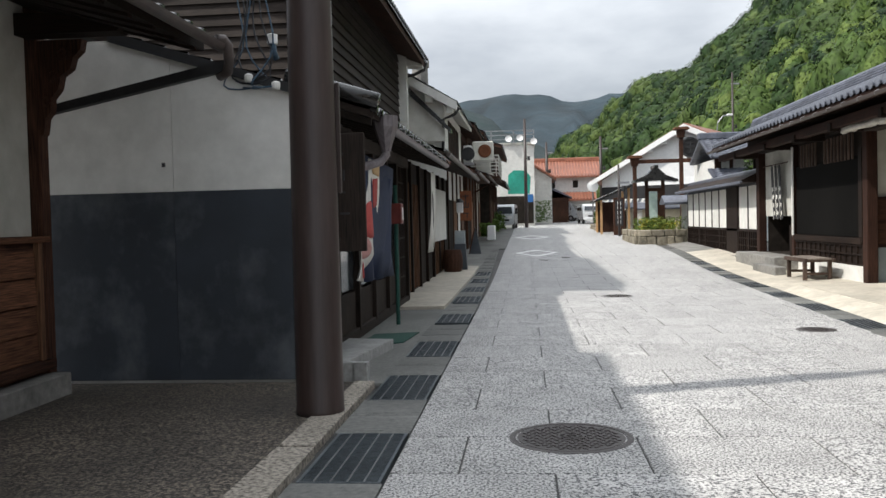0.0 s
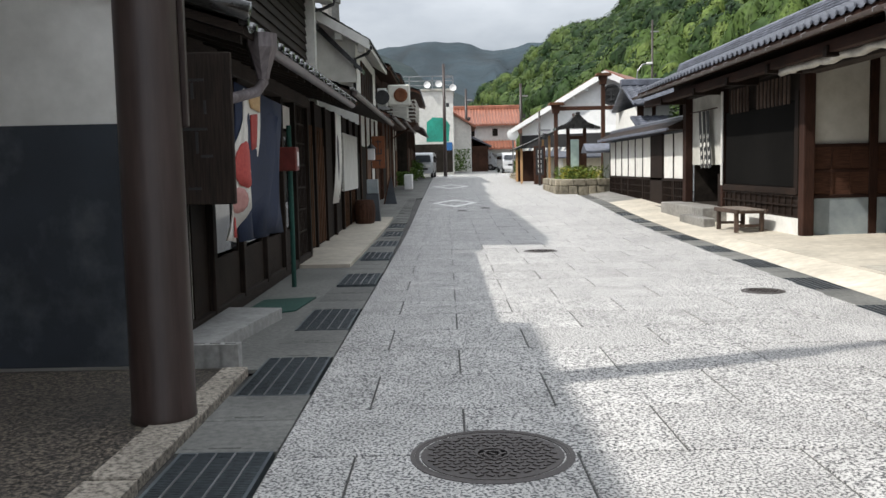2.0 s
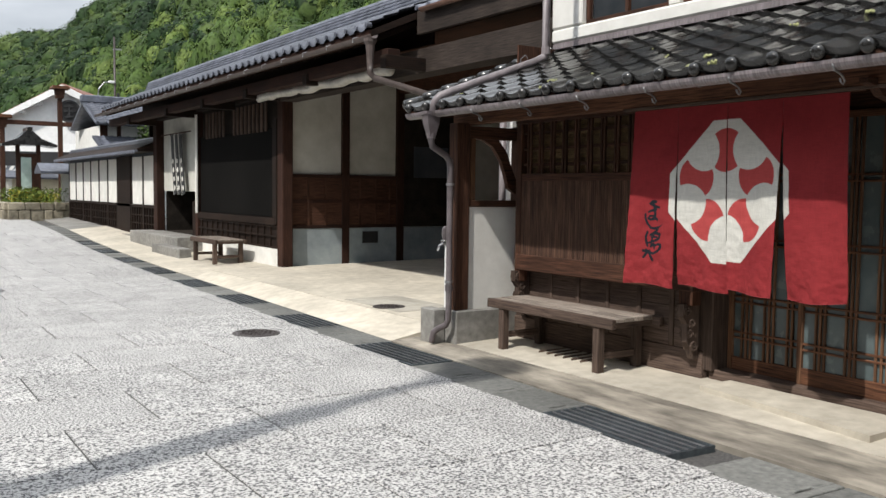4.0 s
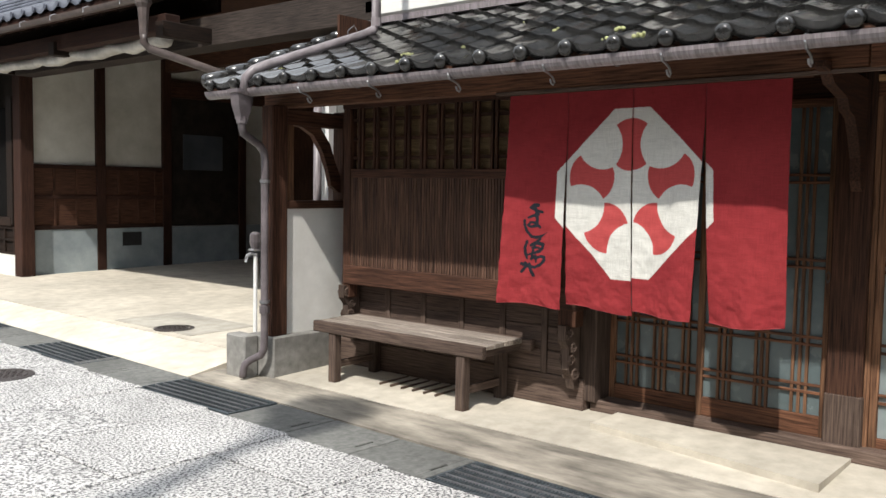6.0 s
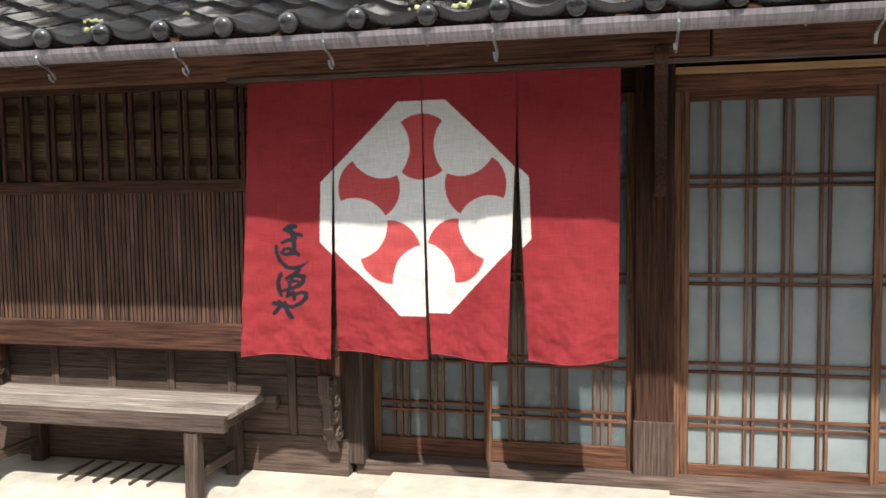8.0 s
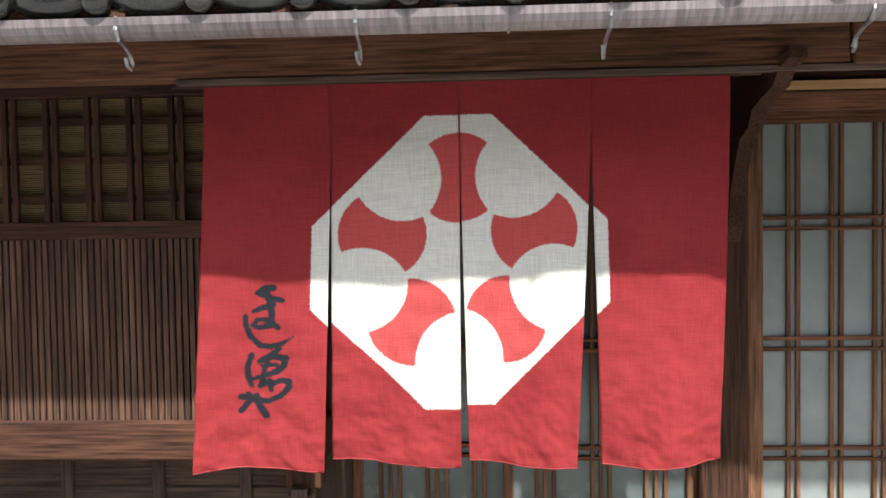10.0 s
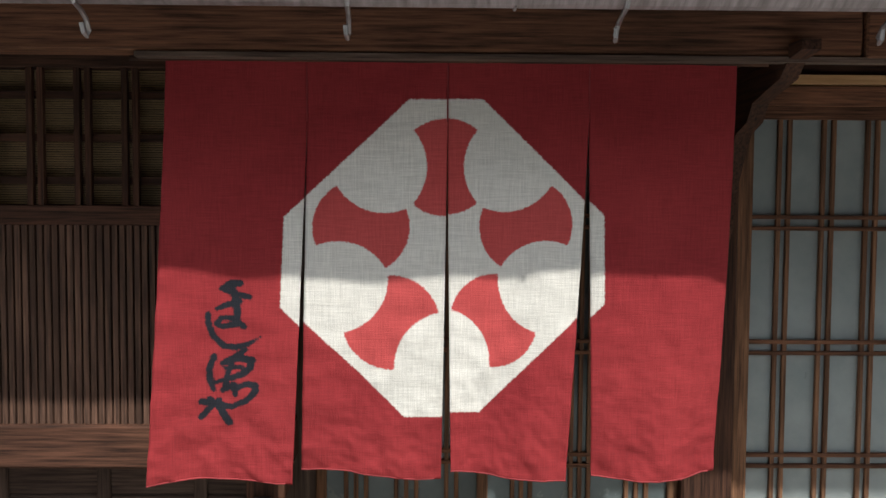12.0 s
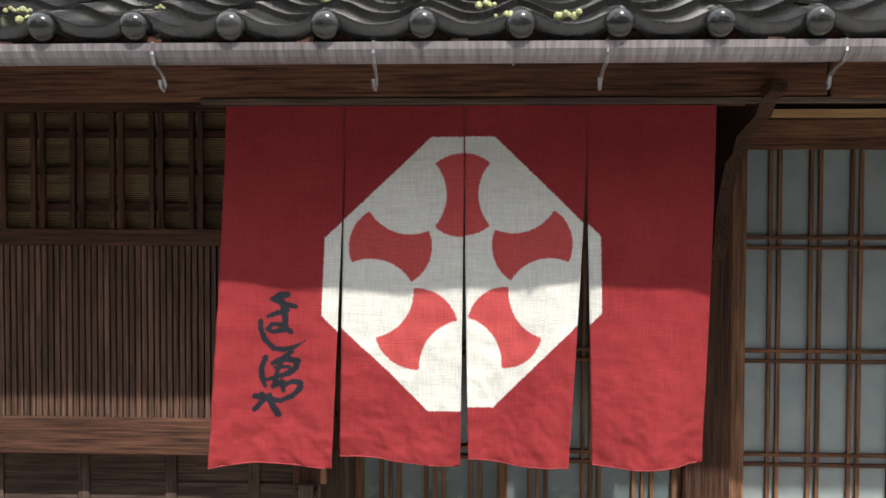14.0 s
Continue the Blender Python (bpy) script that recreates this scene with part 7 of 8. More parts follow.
# shelter with tiled roof at the corner
sh = empty("bus_shelter", (5.6, 50.0, rise(50)), label="small open shelter with sloping tiled roof on timber posts", category="shelter")
part("roof", one_prism([(-1.35, 1.75), (-1.35, 1.85), (0.75, 2.75), (0.75, 2.6)], "y", -1.2, 2.5), TILE_DARK, sh)
for x, y in ((-1.0, -0.9), (-1.0, 2.2), (0.5, -0.9), (0.5, 2.2)):
    part("post", one_box(x - 0.06, x + 0.06, y - 0.06, y + 0.06, -0.2, 1.85 if x < 0 else 2.5), FRESH_Y, sh)
part("back", one_box(-1.0, 0.5, 2.26, 2.32, -0.2, 1.8), WOOD_Z, sh)

# notice board with its own roof
nbd = empty("notice_board", (6.2, 40.0, rise(40)), label="roofed timber notice board with a pale green poster", category="notice board")
for x in (-0.36, 0.36):
    part("post", one_box(x - 0.07, x + 0.07, -0.08, 0.08, -0.2, 2.75), WOOD_Z, nbd)
part("panel", one_box(-0.29, 0.29, -0.06, 0.06, 0.45, 2.35), WOOD_Z, nbd)
part("poster", one_box(-0.26, 0.10, -0.07, -0.061, 0.6, 2.2), surface("pale_green_poster", (0.42, 0.56, 0.50), (0.62, 0.74, 0.68), 5, 0.5, 0), nbd, "pale green poster")
part("roof", one_prism([(-0.95, 2.60), (-0.95, 2.70), (-0.42, 2.90), (-0.10, 3.20), (0.10, 3.20), (0.42, 2.90), (0.95, 2.70), (0.95, 2.60), (0.4, 2.66), (-0.4, 2.66)], "y", -0.55, 0.55), TILE_DARK, nbd)
part("ridge", one_box(-0.09, 0.09, -0.6, 0.6, 3.205, 3.34, 0.02), TILE_DARK, nbd)
sg2 = empty("sign_board", (5.4, 47.5, rise(47)), label="upright white sign with dark writing in a timber frame", category="sign")
part("frame", one_box(-0.3, 0.3, -0.06, 0.06, 0, 2.0, 0.02), WOOD_Z, sg2)
part("face", one_box(-0.2, 0.2, -0.07, -0.061, 0.5, 1.9), BLACK, sg2)
for k in range(5):
    part("character", one_box(-0.09, 0.09, -0.08, -0.071, 0.62 + k * 0.25, 0.78 + k * 0.25), WHITE_PAINT, sg2)


def lantern_post(x, y, top, bar=None):
    p0 = empty("lantern_post", (x, y, rise(y)), label="slim dark timber lantern post with roofed lamp", category="street lamp", group="lantern posts")
    part("post", one_box(-0.09, 0.09, -0.09, 0.09, -0.2, top - 0.5, 0.02), WOOD_Z, p0)
    part("lantern", one_prism([(-0.14, top - 0.5), (0.14, top - 0.5), (0.2, top - 0.12), (-0.2, top - 0.12)], "y", -0.17, 0.17), WOOD_Z, p0)
    part("roof", one_prism([(-0.36, top - 0.12), (0.36, top - 0.12), (0.30, top), (-0.30, top)], "y", -0.34, 0.34), RED_Y, p0)
    if bar:
        part("cross_bar", one_box(0, bar, -0.06, 0.06, top - 1.62, top - 1.42), WOOD_X, p0)
    return p0


lantern_post(7.9, 43.0, 5.25)
l2 = lantern_post(5.70, 43.0, 3.95)
tagged(part("cross_beam", one_box(5.8, 9.4, 42.93, 43.07, rise(43) + 3.58, rise(43) + 3.76, 0.01), WOOD_X), label="dark timber cross beam between the lantern posts", category="beam")


def utility_pole(x, y, height, label="weathered grey utility pole with small fittings", r=0.14):
    p0 = empty("utility_pole", (x, y, rise(y)), label=label, category="utility pole", group="utility poles")
    part("pole", one_tube([(0, 0, -0.3), (0, 0, height)], r, 12, 0.7), POLE_BROWN, p0, smooth=True)
    part("cross_arm", one_box(-0.1, 0.55, -0.05, 0.05, height - 1.0, height - 0.9), STEEL, p0)
    part("fitting", lathe([(0.1, 0), (0.12, 0.1), (0.1, 0.3)], 8, (0.25, 0, height * 0.62)), BLACK, p0)
    return p0


utility_pole(0.5, 66.0, 8.1, "brown utility pole beside the white building")
utility_pole(2.4, 79.0, 7.2)
utility_pole(6.4, 70.0, 6.9)
utility_pole(17.7, 75.0, 12.2, r=0.11)
utility_pole(5.25, 46.0, 3.7, "slim dark post beside the shelter", 0.07)
br = empty("street_lamp", (16.4, 75.0, rise(75) - 2.2), label="curved white-headed street lamp above the roofs", category="street lamp")
part("arm", one_tube([(0, 0, 0), (0, 0, 9.5), (0.1, 0, 10.3), (0.5, 0, 10.8), (1.0, 0, 10.9)], 0.06, 8), STEEL, br)
part("head", one_box(0.8, 1.3, -0.15, 0.15, 10.8, 10.98, 0.04), WHITE_PAINT, br)
mir = empty("traffic_mirror", (3.6, 57.5, rise(57)), label="round white traffic mirror on a post", category="mirror")
part("post", one_tube([(1.2, 0, 0), (1.2, 0, 3.0)], 0.05, 8), STEEL, mir)
dm = lathe([(0.36, 0), (0.36, 0.05), (0.2, 0.08), (0.02, 0.09)], 20)
bmesh.ops.transform(dm, matrix=pose(1.2, -0.1, 2.8, 90, 0, 0), verts=dm.verts[:])
part("disc", dm, WHITE_PAINT, mir)

# chimney on the white roof
ch = tagged(part("chimney", lathe([(0.32, 0), (0.30, 1.6), (0.36, 1.62), (0.36, 1.85), (0.28, 1.9)], 14, (-3.45, 33.5, 5.75)), CONCRETE_GREY), label="round concrete chimney above the roofs", category="chimney")
part("foot", one_box(-3.85, -3.05, 33.1, 33.9, 5.0, 5.74), PLASTER, ch)


# ---- vehicles ----
def van(x, y, turn, length, w, h, paint, label, kind):
    z = rise(y)
    v = empty(kind, (x, y, z), label=label, category="van", group="parked vehicles")
    v.rotation_euler.z = radians(turn)
    hw = w / 2
    prof = [(-length / 2, 0.32), (-length / 2, 0.95), (-length / 2 + 0.12, 1.05), (-length / 2 + 0.55, h - 0.12), (-length / 2 + 0.75, h), (length / 2 - 0.15, h), (length / 2, h - 0.25), (length / 2, 0.32)]
    bm = one_prism(prof, "x", -hw, hw)
    bmesh.ops.bevel(bm, geom=bm.edges[:], offset=0.06, segments=2, affect="EDGES")
    part("body", bm, paint, v)
    part("windscreen", one_prism([(-hw + 0.1, 1.08), (hw - 0.1, 1.08), (hw - 0.2, h - 0.18), (-hw + 0.2, h - 0.18)], "y", 0, 0.02), GLASS, v).matrix_basis = pose(0, -length / 2 + 0.08, 0) @ Matrix.Shear("XY", 4, (0, 0)) @ pose(0, 0.0, 0)
    v.children[-1].data.transform(Matrix(((1, 0, 0, 0), (0, 1, 0.43 / (h - 1.2), -0.43 * 1.08 / (h - 1.2) - 0.03), (0, 0, 1, 0), (0, 0, 0, 1))))
    for s in (-1, 1):
        part("side_window", one_box(s * hw - 0.012, s * hw + 0.012, -length / 2 + 0.85, length / 2 - 0.3, 1.08, h - 0.25, 0.004), GLASS, v)
        part("headlight", one_box(s * (hw - 0.3) - 0.16, s * (hw - 0.3) + 0.16, -length / 2 - 0.02, -length / 2 + 0.01, 0.72, 0.92, 0.008), WHITE_PAINT, v)
        part("mirror", one_box(s * (hw + 0.12) - 0.07, s * (hw + 0.12) + 0.07, -length / 2 + 0.5, -length / 2 + 0.58, 1.05, 1.3, 0.02), BLACK, v)
        for yy in (-length / 2 + 0.55, length / 2 - 0.6):
            wh = lathe([(0.14, -0.09), (0.27, -0.09), (0.29, -0.05), (0.29, 0.05), (0.27, 0.09), (0.14, 0.09)], 18)
            bmesh.ops.transform(wh, matrix=pose(s * (hw - 0.08), yy, 0.29, 0, 90, 0), verts=wh.verts[:])
            wheel = part("wheel", wh, BLACK, v)
            rim = lathe([(0.135, -0.095), (0.12, -0.07), (0.05, -0.08), (0.05, 0.08), (0.12, 0.07), (0.135, 0.095)], 14)
            bmesh.ops.transform(rim, matrix=pose(s * (hw - 0.08), yy, 0.29, 0, 90, 0), verts=rim.verts[:])
            part("rim", rim, STEEL, wheel)
    part("bumper", one_box(-hw + 0.05, hw - 0.05, -length / 2 - 0.05, -length / 2 + 0.05, 0.3, 0.5, 0.02), paint, v)
    part("grille", one_box(-0.35, 0.35, -length / 2 - 0.012, -length / 2 + 0.01, 0.55, 0.68), BLACK, v)
    return v


SILVER = surface("silver_car_paint", (0.50, 0.52, 0.54), (0.60, 0.62, 0.64), 3, 0.3, 0, metal=0.3, stain=0.05, coat=0.5)
WHITECAR = surface("white_car_paint", (0.72, 0.73, 0.73), (0.80, 0.80, 0.80), 3, 0.3, 0, stain=0.05, coat=0.5)
van(-0.95, 64.0, -4, 3.3, 1.36, 1.75, SILVER, "silver kei van parked at the street edge", "kei_van")
van(3.2, 84.0, 78, 4.4, 1.7, 1.75, SILVER, "silver-grey van parked before the storehouse", "van")
van(5.7, 74.0, 5, 3.6, 1.5, 1.6, WHITECAR, "white car parked at the far corner", "car")
van(8.6, 49.5, 85, 3.4, 1.5, 1.8, WHITECAR, "white kei truck parked behind the notice board", "van")

# white diamond and bars painted on the street
MARK = surface("worn_road_paint", (0.60, 0.60, 0.58), (0.78, 0.78, 0.76), 30, 0.7, 0.1, stain=0.2)


def outline_diamond(cx, cy, hw, hl, line):
    bm = bmesh.new()
    k = 1.0 - line / hw
    pts = [(0, -hl), (hw, 0), (0, hl), (-hw, 0)]
    for (ax, ay), (bx, by) in zip(pts, pts[1:] + pts[:1]):
        prism(bm, [(cx + ax, cy + ay), (cx + bx, cy + by), (cx + k * bx, cy + k * by), (cx + k * ax, cy + k * ay)], "z", 0.004, 0.008)
    for v in bm.verts:
        v.co.z += rise(v.co.y)
    tagged(part("diamond_marking", bm, MARK), label="worn white diamond painted on the street paving", category="road marking")


outline_diamond(0.80, 32.2, 0.80, 2.2, 0.22)
outline_diamond(0.75, 46.9, 0.95, 2.8, 0.26)
for x, y in ((1.0, 28.6), (1.75, 29.5)):
    tagged(part("valve_cover", one_box(x - 0.14, x + 0.14, y - 0.2, y + 0.2, rise(y) - 0.02, rise(y) + 0.008, 0.004), IRON), label="small square iron valve cover in the paving", category="valve cover", group="valve covers")


# planters
def leaf_tuft(rnd, n, spread, height, size):
    """Loose bunch of small bent leaves."""
    vs, fs = [], []
    for i in range(n):
        a, r = rnd.uniform(0, 6.28), spread * math.sqrt(rnd.random())
        c = Vector((r * math.cos(a), r * math.sin(a), height * rnd.uniform(0.15, 1.0)))
        d = Vector((rnd.uniform(-1, 1), rnd.uniform(-1, 1), rnd.uniform(-0.3, 0.9))).normalized()
        e = d.cross(Vector((rnd.uniform(-1, 1), rnd.uniform(-1, 1), rnd.uniform(-1, 1)))).normalized()
        s = size * rnd.uniform(0.6, 1.4)
        b = len(vs)
        vs += [tuple(c - e * s * 0.4), tuple(c + d * s * 0.6), tuple(c + e * s * 0.4), tuple(c - d * s * 0.7)]
        fs += [(b, b + 1, b + 2, b + 3)]
    return vs, fs


def foliage_material(name, dark, light):
    m = surface(name, dark, light, 0.9, 0.6, 0.0, stain=0.35, stain_scale=0.12, vary=0.1)
    n, l = m.node_tree.nodes, m.node_tree.links
    geo = n.new("ShaderNodeNewGeometry")
    mr = n.new("ShaderNodeMapRange")
    mr.inputs["To Min"].default_value, mr.inputs["To Max"].default_value = 0.82, 1.2
    l.new(geo.outputs["Random Per Island"], mr.inputs["Value"])
    b = n["Principled BSDF"]
    src = b.inputs["Base Color"].links[0].from_socket
    sc = n.new("ShaderNodeVectorMath")
    sc.operation = "SCALE"
    l.new(src, sc.inputs[0])
    l.new(mr.outputs[0], sc.inputs["Scale"])
    l.new(sc.outputs[0], b.inputs["Base Color"])
    b.inputs["Specular IOR Level"].default_value = 0.1
    return m


LEAF = foliage_material("leaf_green", (0.045, 0.085, 0.018), (0.12, 0.19, 0.045))
LEAF_YELLOW = foliage_material("flower_yellow", (0.30, 0.27, 0.03), (0.48, 0.40, 0.06))
LEAF_LIGHT = foliage_material("leaf_light_green", (0.10, 0.15, 0.03), (0.22, 0.27, 0.06))
LEAF_RED = foliage_material("flower_red", (0.40, 0.10, 0.03), (0.55, 0.18, 0.05))
rnd = random.Random(7)


def plant(name, x, y, z, spread, height, n, size, mat, label, sy=1.0):
    vs, fs = leaf_tuft(rnd, n, spread, height, size)
    me = bpy.data.meshes.new(name)
    me.from_pydata([(a, b * sy, c) for a, b, c in vs], [], fs)
    me.materials.append(mat)
    ob = new("leaves", me)
    root = empty(name, (x, y, z), label=label, category="plant", group="street plants")
    ob.parent = root
    return root


STONE = surface("rubble_stone", (0.16, 0.14, 0.10), (0.36, 0.32, 0.24), 6.0, 0.9, 0.6, stain=0.4, stain_scale=2.0, vary=0.25)


def stone_planter(x0, x1, y0, y1, h, label):
    z = rise((y0 + y1) / 2)
    pl = empty("stone_planter", ((x0 + x1) / 2, (y0 + y1) / 2, z), label=label, category="planter", group="stone planters")
    cx, cy = (x0 + x1) / 2, (y0 + y1) / 2
    part("soil", one_box(x0 - cx + 0.1, x1 - cx - 0.1, y0 - cy + 0.1, y1 - cy - 0.1, -0.2, h - 0.05), ASPHALT, pl)
    r = random.Random(3)
    for side in range(4):
        horiz = side < 2
        a, b = (x0 - cx, x1 - cx) if horiz else (y0 - cy, y1 - cy)
        for row in range(2):
            u = a
            while u < b - 0.1:
                w = min(r.uniform(0.28, 0.55), b - u)
                z0, z1 = row * h / 2 - (0.25 if row == 0 else 0), (row + 1) * h / 2
                d = r.uniform(0, 0.05)
                if horiz:
                    yy = (y0 - cy if side == 0 else y1 - cy)
                    bm = one_box(u + 0.008, u + w - 0.008, yy - 0.12 - d, yy + 0.12 + d, z0 + 0.008, z1, 0.03)
                else:
                    xx = (x0 - cx if side == 2 else x1 - cx)
                    bm = one_box(xx - 0.12 - d, xx + 0.12 + d, u + 0.008, u + w - 0.008, z0 + 0.008, z1, 0.03)
                part("stone", bm, STONE, pl)
                u += w
    return pl


stone_planter(5.05, 6.95, 36.9, 41.5, 0.55, "rubble-stone planter with flowers at the street corner")
for i in range(16):
    plant("flower_bed", 5.3 + rnd.random() * 1.5, 37.0 + rnd.random() * 3.8, rise(38) + 0.44, 0.5, 0.42 + 0.3 * rnd.random(), 240, 0.07, (LEAF_LIGHT, LEAF_YELLOW, LEAF, LEAF_LIGHT, LEAF_YELLOW, LEAF_LIGHT)[i % 6] if i != 5 else LEAF_LIGHT, "bushy green plants with yellow flowers in the planter")
stone_planter(4.9, 6.3, 55.0, 60.0, 0.35, "low stone bed with grasses by the shelter")
for i in range(10):
    plant("grass_clump", 5.0 + rnd.random() * 1.2, 55.2 + rnd.random() * 4, rise(57) + 0.3, 0.5, 0.95, 260, 0.10, LEAF if i % 3 else LEAF_YELLOW, "tall green grasses in the stone bed")
for x, y, s, hgt in ((-1.55, 56.0, 0.5, 1.3), (-1.6, 53.5, 0.4, 0.9), (-1.4, 59.0, 0.5, 1.1), (1.5, 74.0, 0.8, 1.5), (1.9, 77.0, 0.8, 2.0), (-1.6, 47.0, 0.4, 0.8)):
    plant("potted_shrub", x, y, rise(y), s, hgt, 420, 0.12, LEAF, "leafy green shrub at the house front")
tagged(part("white_trough", one_box(-1.5, -1.1, 44.0, 45.2, rise(44), rise(44) + 0.75, 0.04), WHITE_PAINT), label="white rectangular plant trough", category="planter")
plant("garden_shrub", 7.7, 28.0, rise(28) + 2.3, 0.5, 0.75, 500, 0.08, LEAF, "green shrub rising above the garden wall", 2.0)
# ==== HILLS ====
SOIL = surface("hillside_undergrowth", (0.012, 0.022, 0.006), (0.035, 0.055, 0.014), 0.3, 0.95, 0.4, stain=0.4, stain_scale=0.03)


def forest_material(name, tones, cell):
    """Greens that differ from tree to tree, with a finer mottling of leaf clumps."""
    m = foliage_material(name, tones[0], tones[-1])
    n, l = m.node_tree.nodes, m.node_tree.links
    b = n["Principled BSDF"]
    co = n.new("ShaderNodeTexCoord")
    vo = n.new("ShaderNodeTexVoronoi")
    vo.inputs["Scale"].default_value = cell
    l.new(co.outputs["Object"], vo.inputs["Vector"])
    sep = n.new("ShaderNodeSeparateColor")
    l.new(vo.outputs["Color"], sep.inputs["Color"])
    ramp = n.new("ShaderNodeValToRGB")
    ramp.color_ramp.elements[0].color = (*tones[0], 1)
    ramp.color_ramp.elements[1].color = (*tones[-1], 1)
    mid = ramp.color_ramp.elements.new(0.55)
    mid.color = (*tones[1], 1)
    l.new(sep.outputs["Red"], ramp.inputs["Fac"])
    mott = n.new("ShaderNodeTexNoise")
    mott.inputs["Scale"].default_value, mott.inputs["Detail"].default_value = 1.1, 4.0
    l.new(co.outputs["Object"], mott.inputs["Vector"])
    mr = n.new("ShaderNodeMapRange")
    mr.inputs["From Min"].default_value, mr.inputs["From Max"].default_value = 0.3, 0.7
    mr.inputs["To Min"].default_value, mr.inputs["To Max"].default_value = 0.62, 1.38
    l.new(mott.outputs["Fac"], mr.inputs["Value"])
    sc = n.new("ShaderNodeVectorMath")
    sc.operation = "SCALE"
    l.new(ramp.outputs["Color"], sc.inputs[0])
    l.new(mr.outputs[0], sc.inputs["Scale"])
    l.new(sc.outputs[0], b.inputs["Base Color"])
    b.inputs["Roughness"].default_value = 0.8
    return m


WOODS = forest_material("woodland_leaf", ((0.012, 0.028, 0.010), (0.030, 0.056, 0.016), (0.078, 0.112, 0.030)), 0.14)
BAMBOO_LEAF = forest_material("bamboo_grove_leaf", ((0.040, 0.070, 0.018), (0.066, 0.105, 0.026), (0.110, 0.150, 0.038)), 0.2)

# skyline of the near hill: bearing from the street in degrees, distance and height of the crest, distance of the foot
CREST = [(-14, 620, 6, 520), (-3, 600, 10, 500), (0.0, 540, 20, 440), (1.0, 500, 27, 400), (2.5, 455, 30, 340), (2.9, 440, 35, 310), (4.1, 405, 36, 260), (5.3, 380, 36, 230), (5.7, 370, 41, 215), (7.5, 338, 46, 170), (9.2, 320, 47, 140), (10.1, 305, 46, 130), (11.8, 285, 49, 112), (14.0, 258, 51, 98), (20, 230, 68, 85), (28, 210, 90, 75), (40, 200, 108, 70), (60, 200, 115, 70), (90, 200, 105, 75), (130, 220, 90, 90)]


def lerp_crest(a):
    for p, q in zip(CREST, CREST[1:]):
        if p[0] <= a <= q[0]:
            t = (a - p[0]) / (q[0] - p[0])
            return tuple(p[k] + (q[k] - p[k]) * t for k in (1, 2, 3))
    return CREST[-1][1:]


def hill_point(a, s):
    d, h, f = lerp_crest(a)
    r = f + (d - f) * s
    z = 1.0 + (h - 1.0) * (s ** 0.95 if s <= 1 else 1.0 - 0.5 * (s - 1))
    z += (3.0 * noise.noise((a * 0.16, s * 2.2, 1.7)) + 2.5 * noise.noise((a * 0.5, s * 6, 4.0))) * min(1.0, s * 2) * (d / 320)
    b = radians(a)
    return Vector((r * math.sin(b), r * math.cos(b), z))


def near_hill():
    bm = bmesh.new()
    A, S = [-14 + i * 1.2 for i in range(120)], [i / 18 for i in range(24)]
    grid = [[bm.verts.new(hill_point(a, s)) for s in S] for a in A]
    for r0, r1 in zip(grid, grid[1:]):
        for k in range(len(S) - 1):
            bm.faces.new((r0[k], r0[k + 1], r1[k + 1], r1[k]))
    tagged(part("hill", bm, SOIL, smooth=True), label="steep wooded hillside behind the street", category="hill", kind="structure")


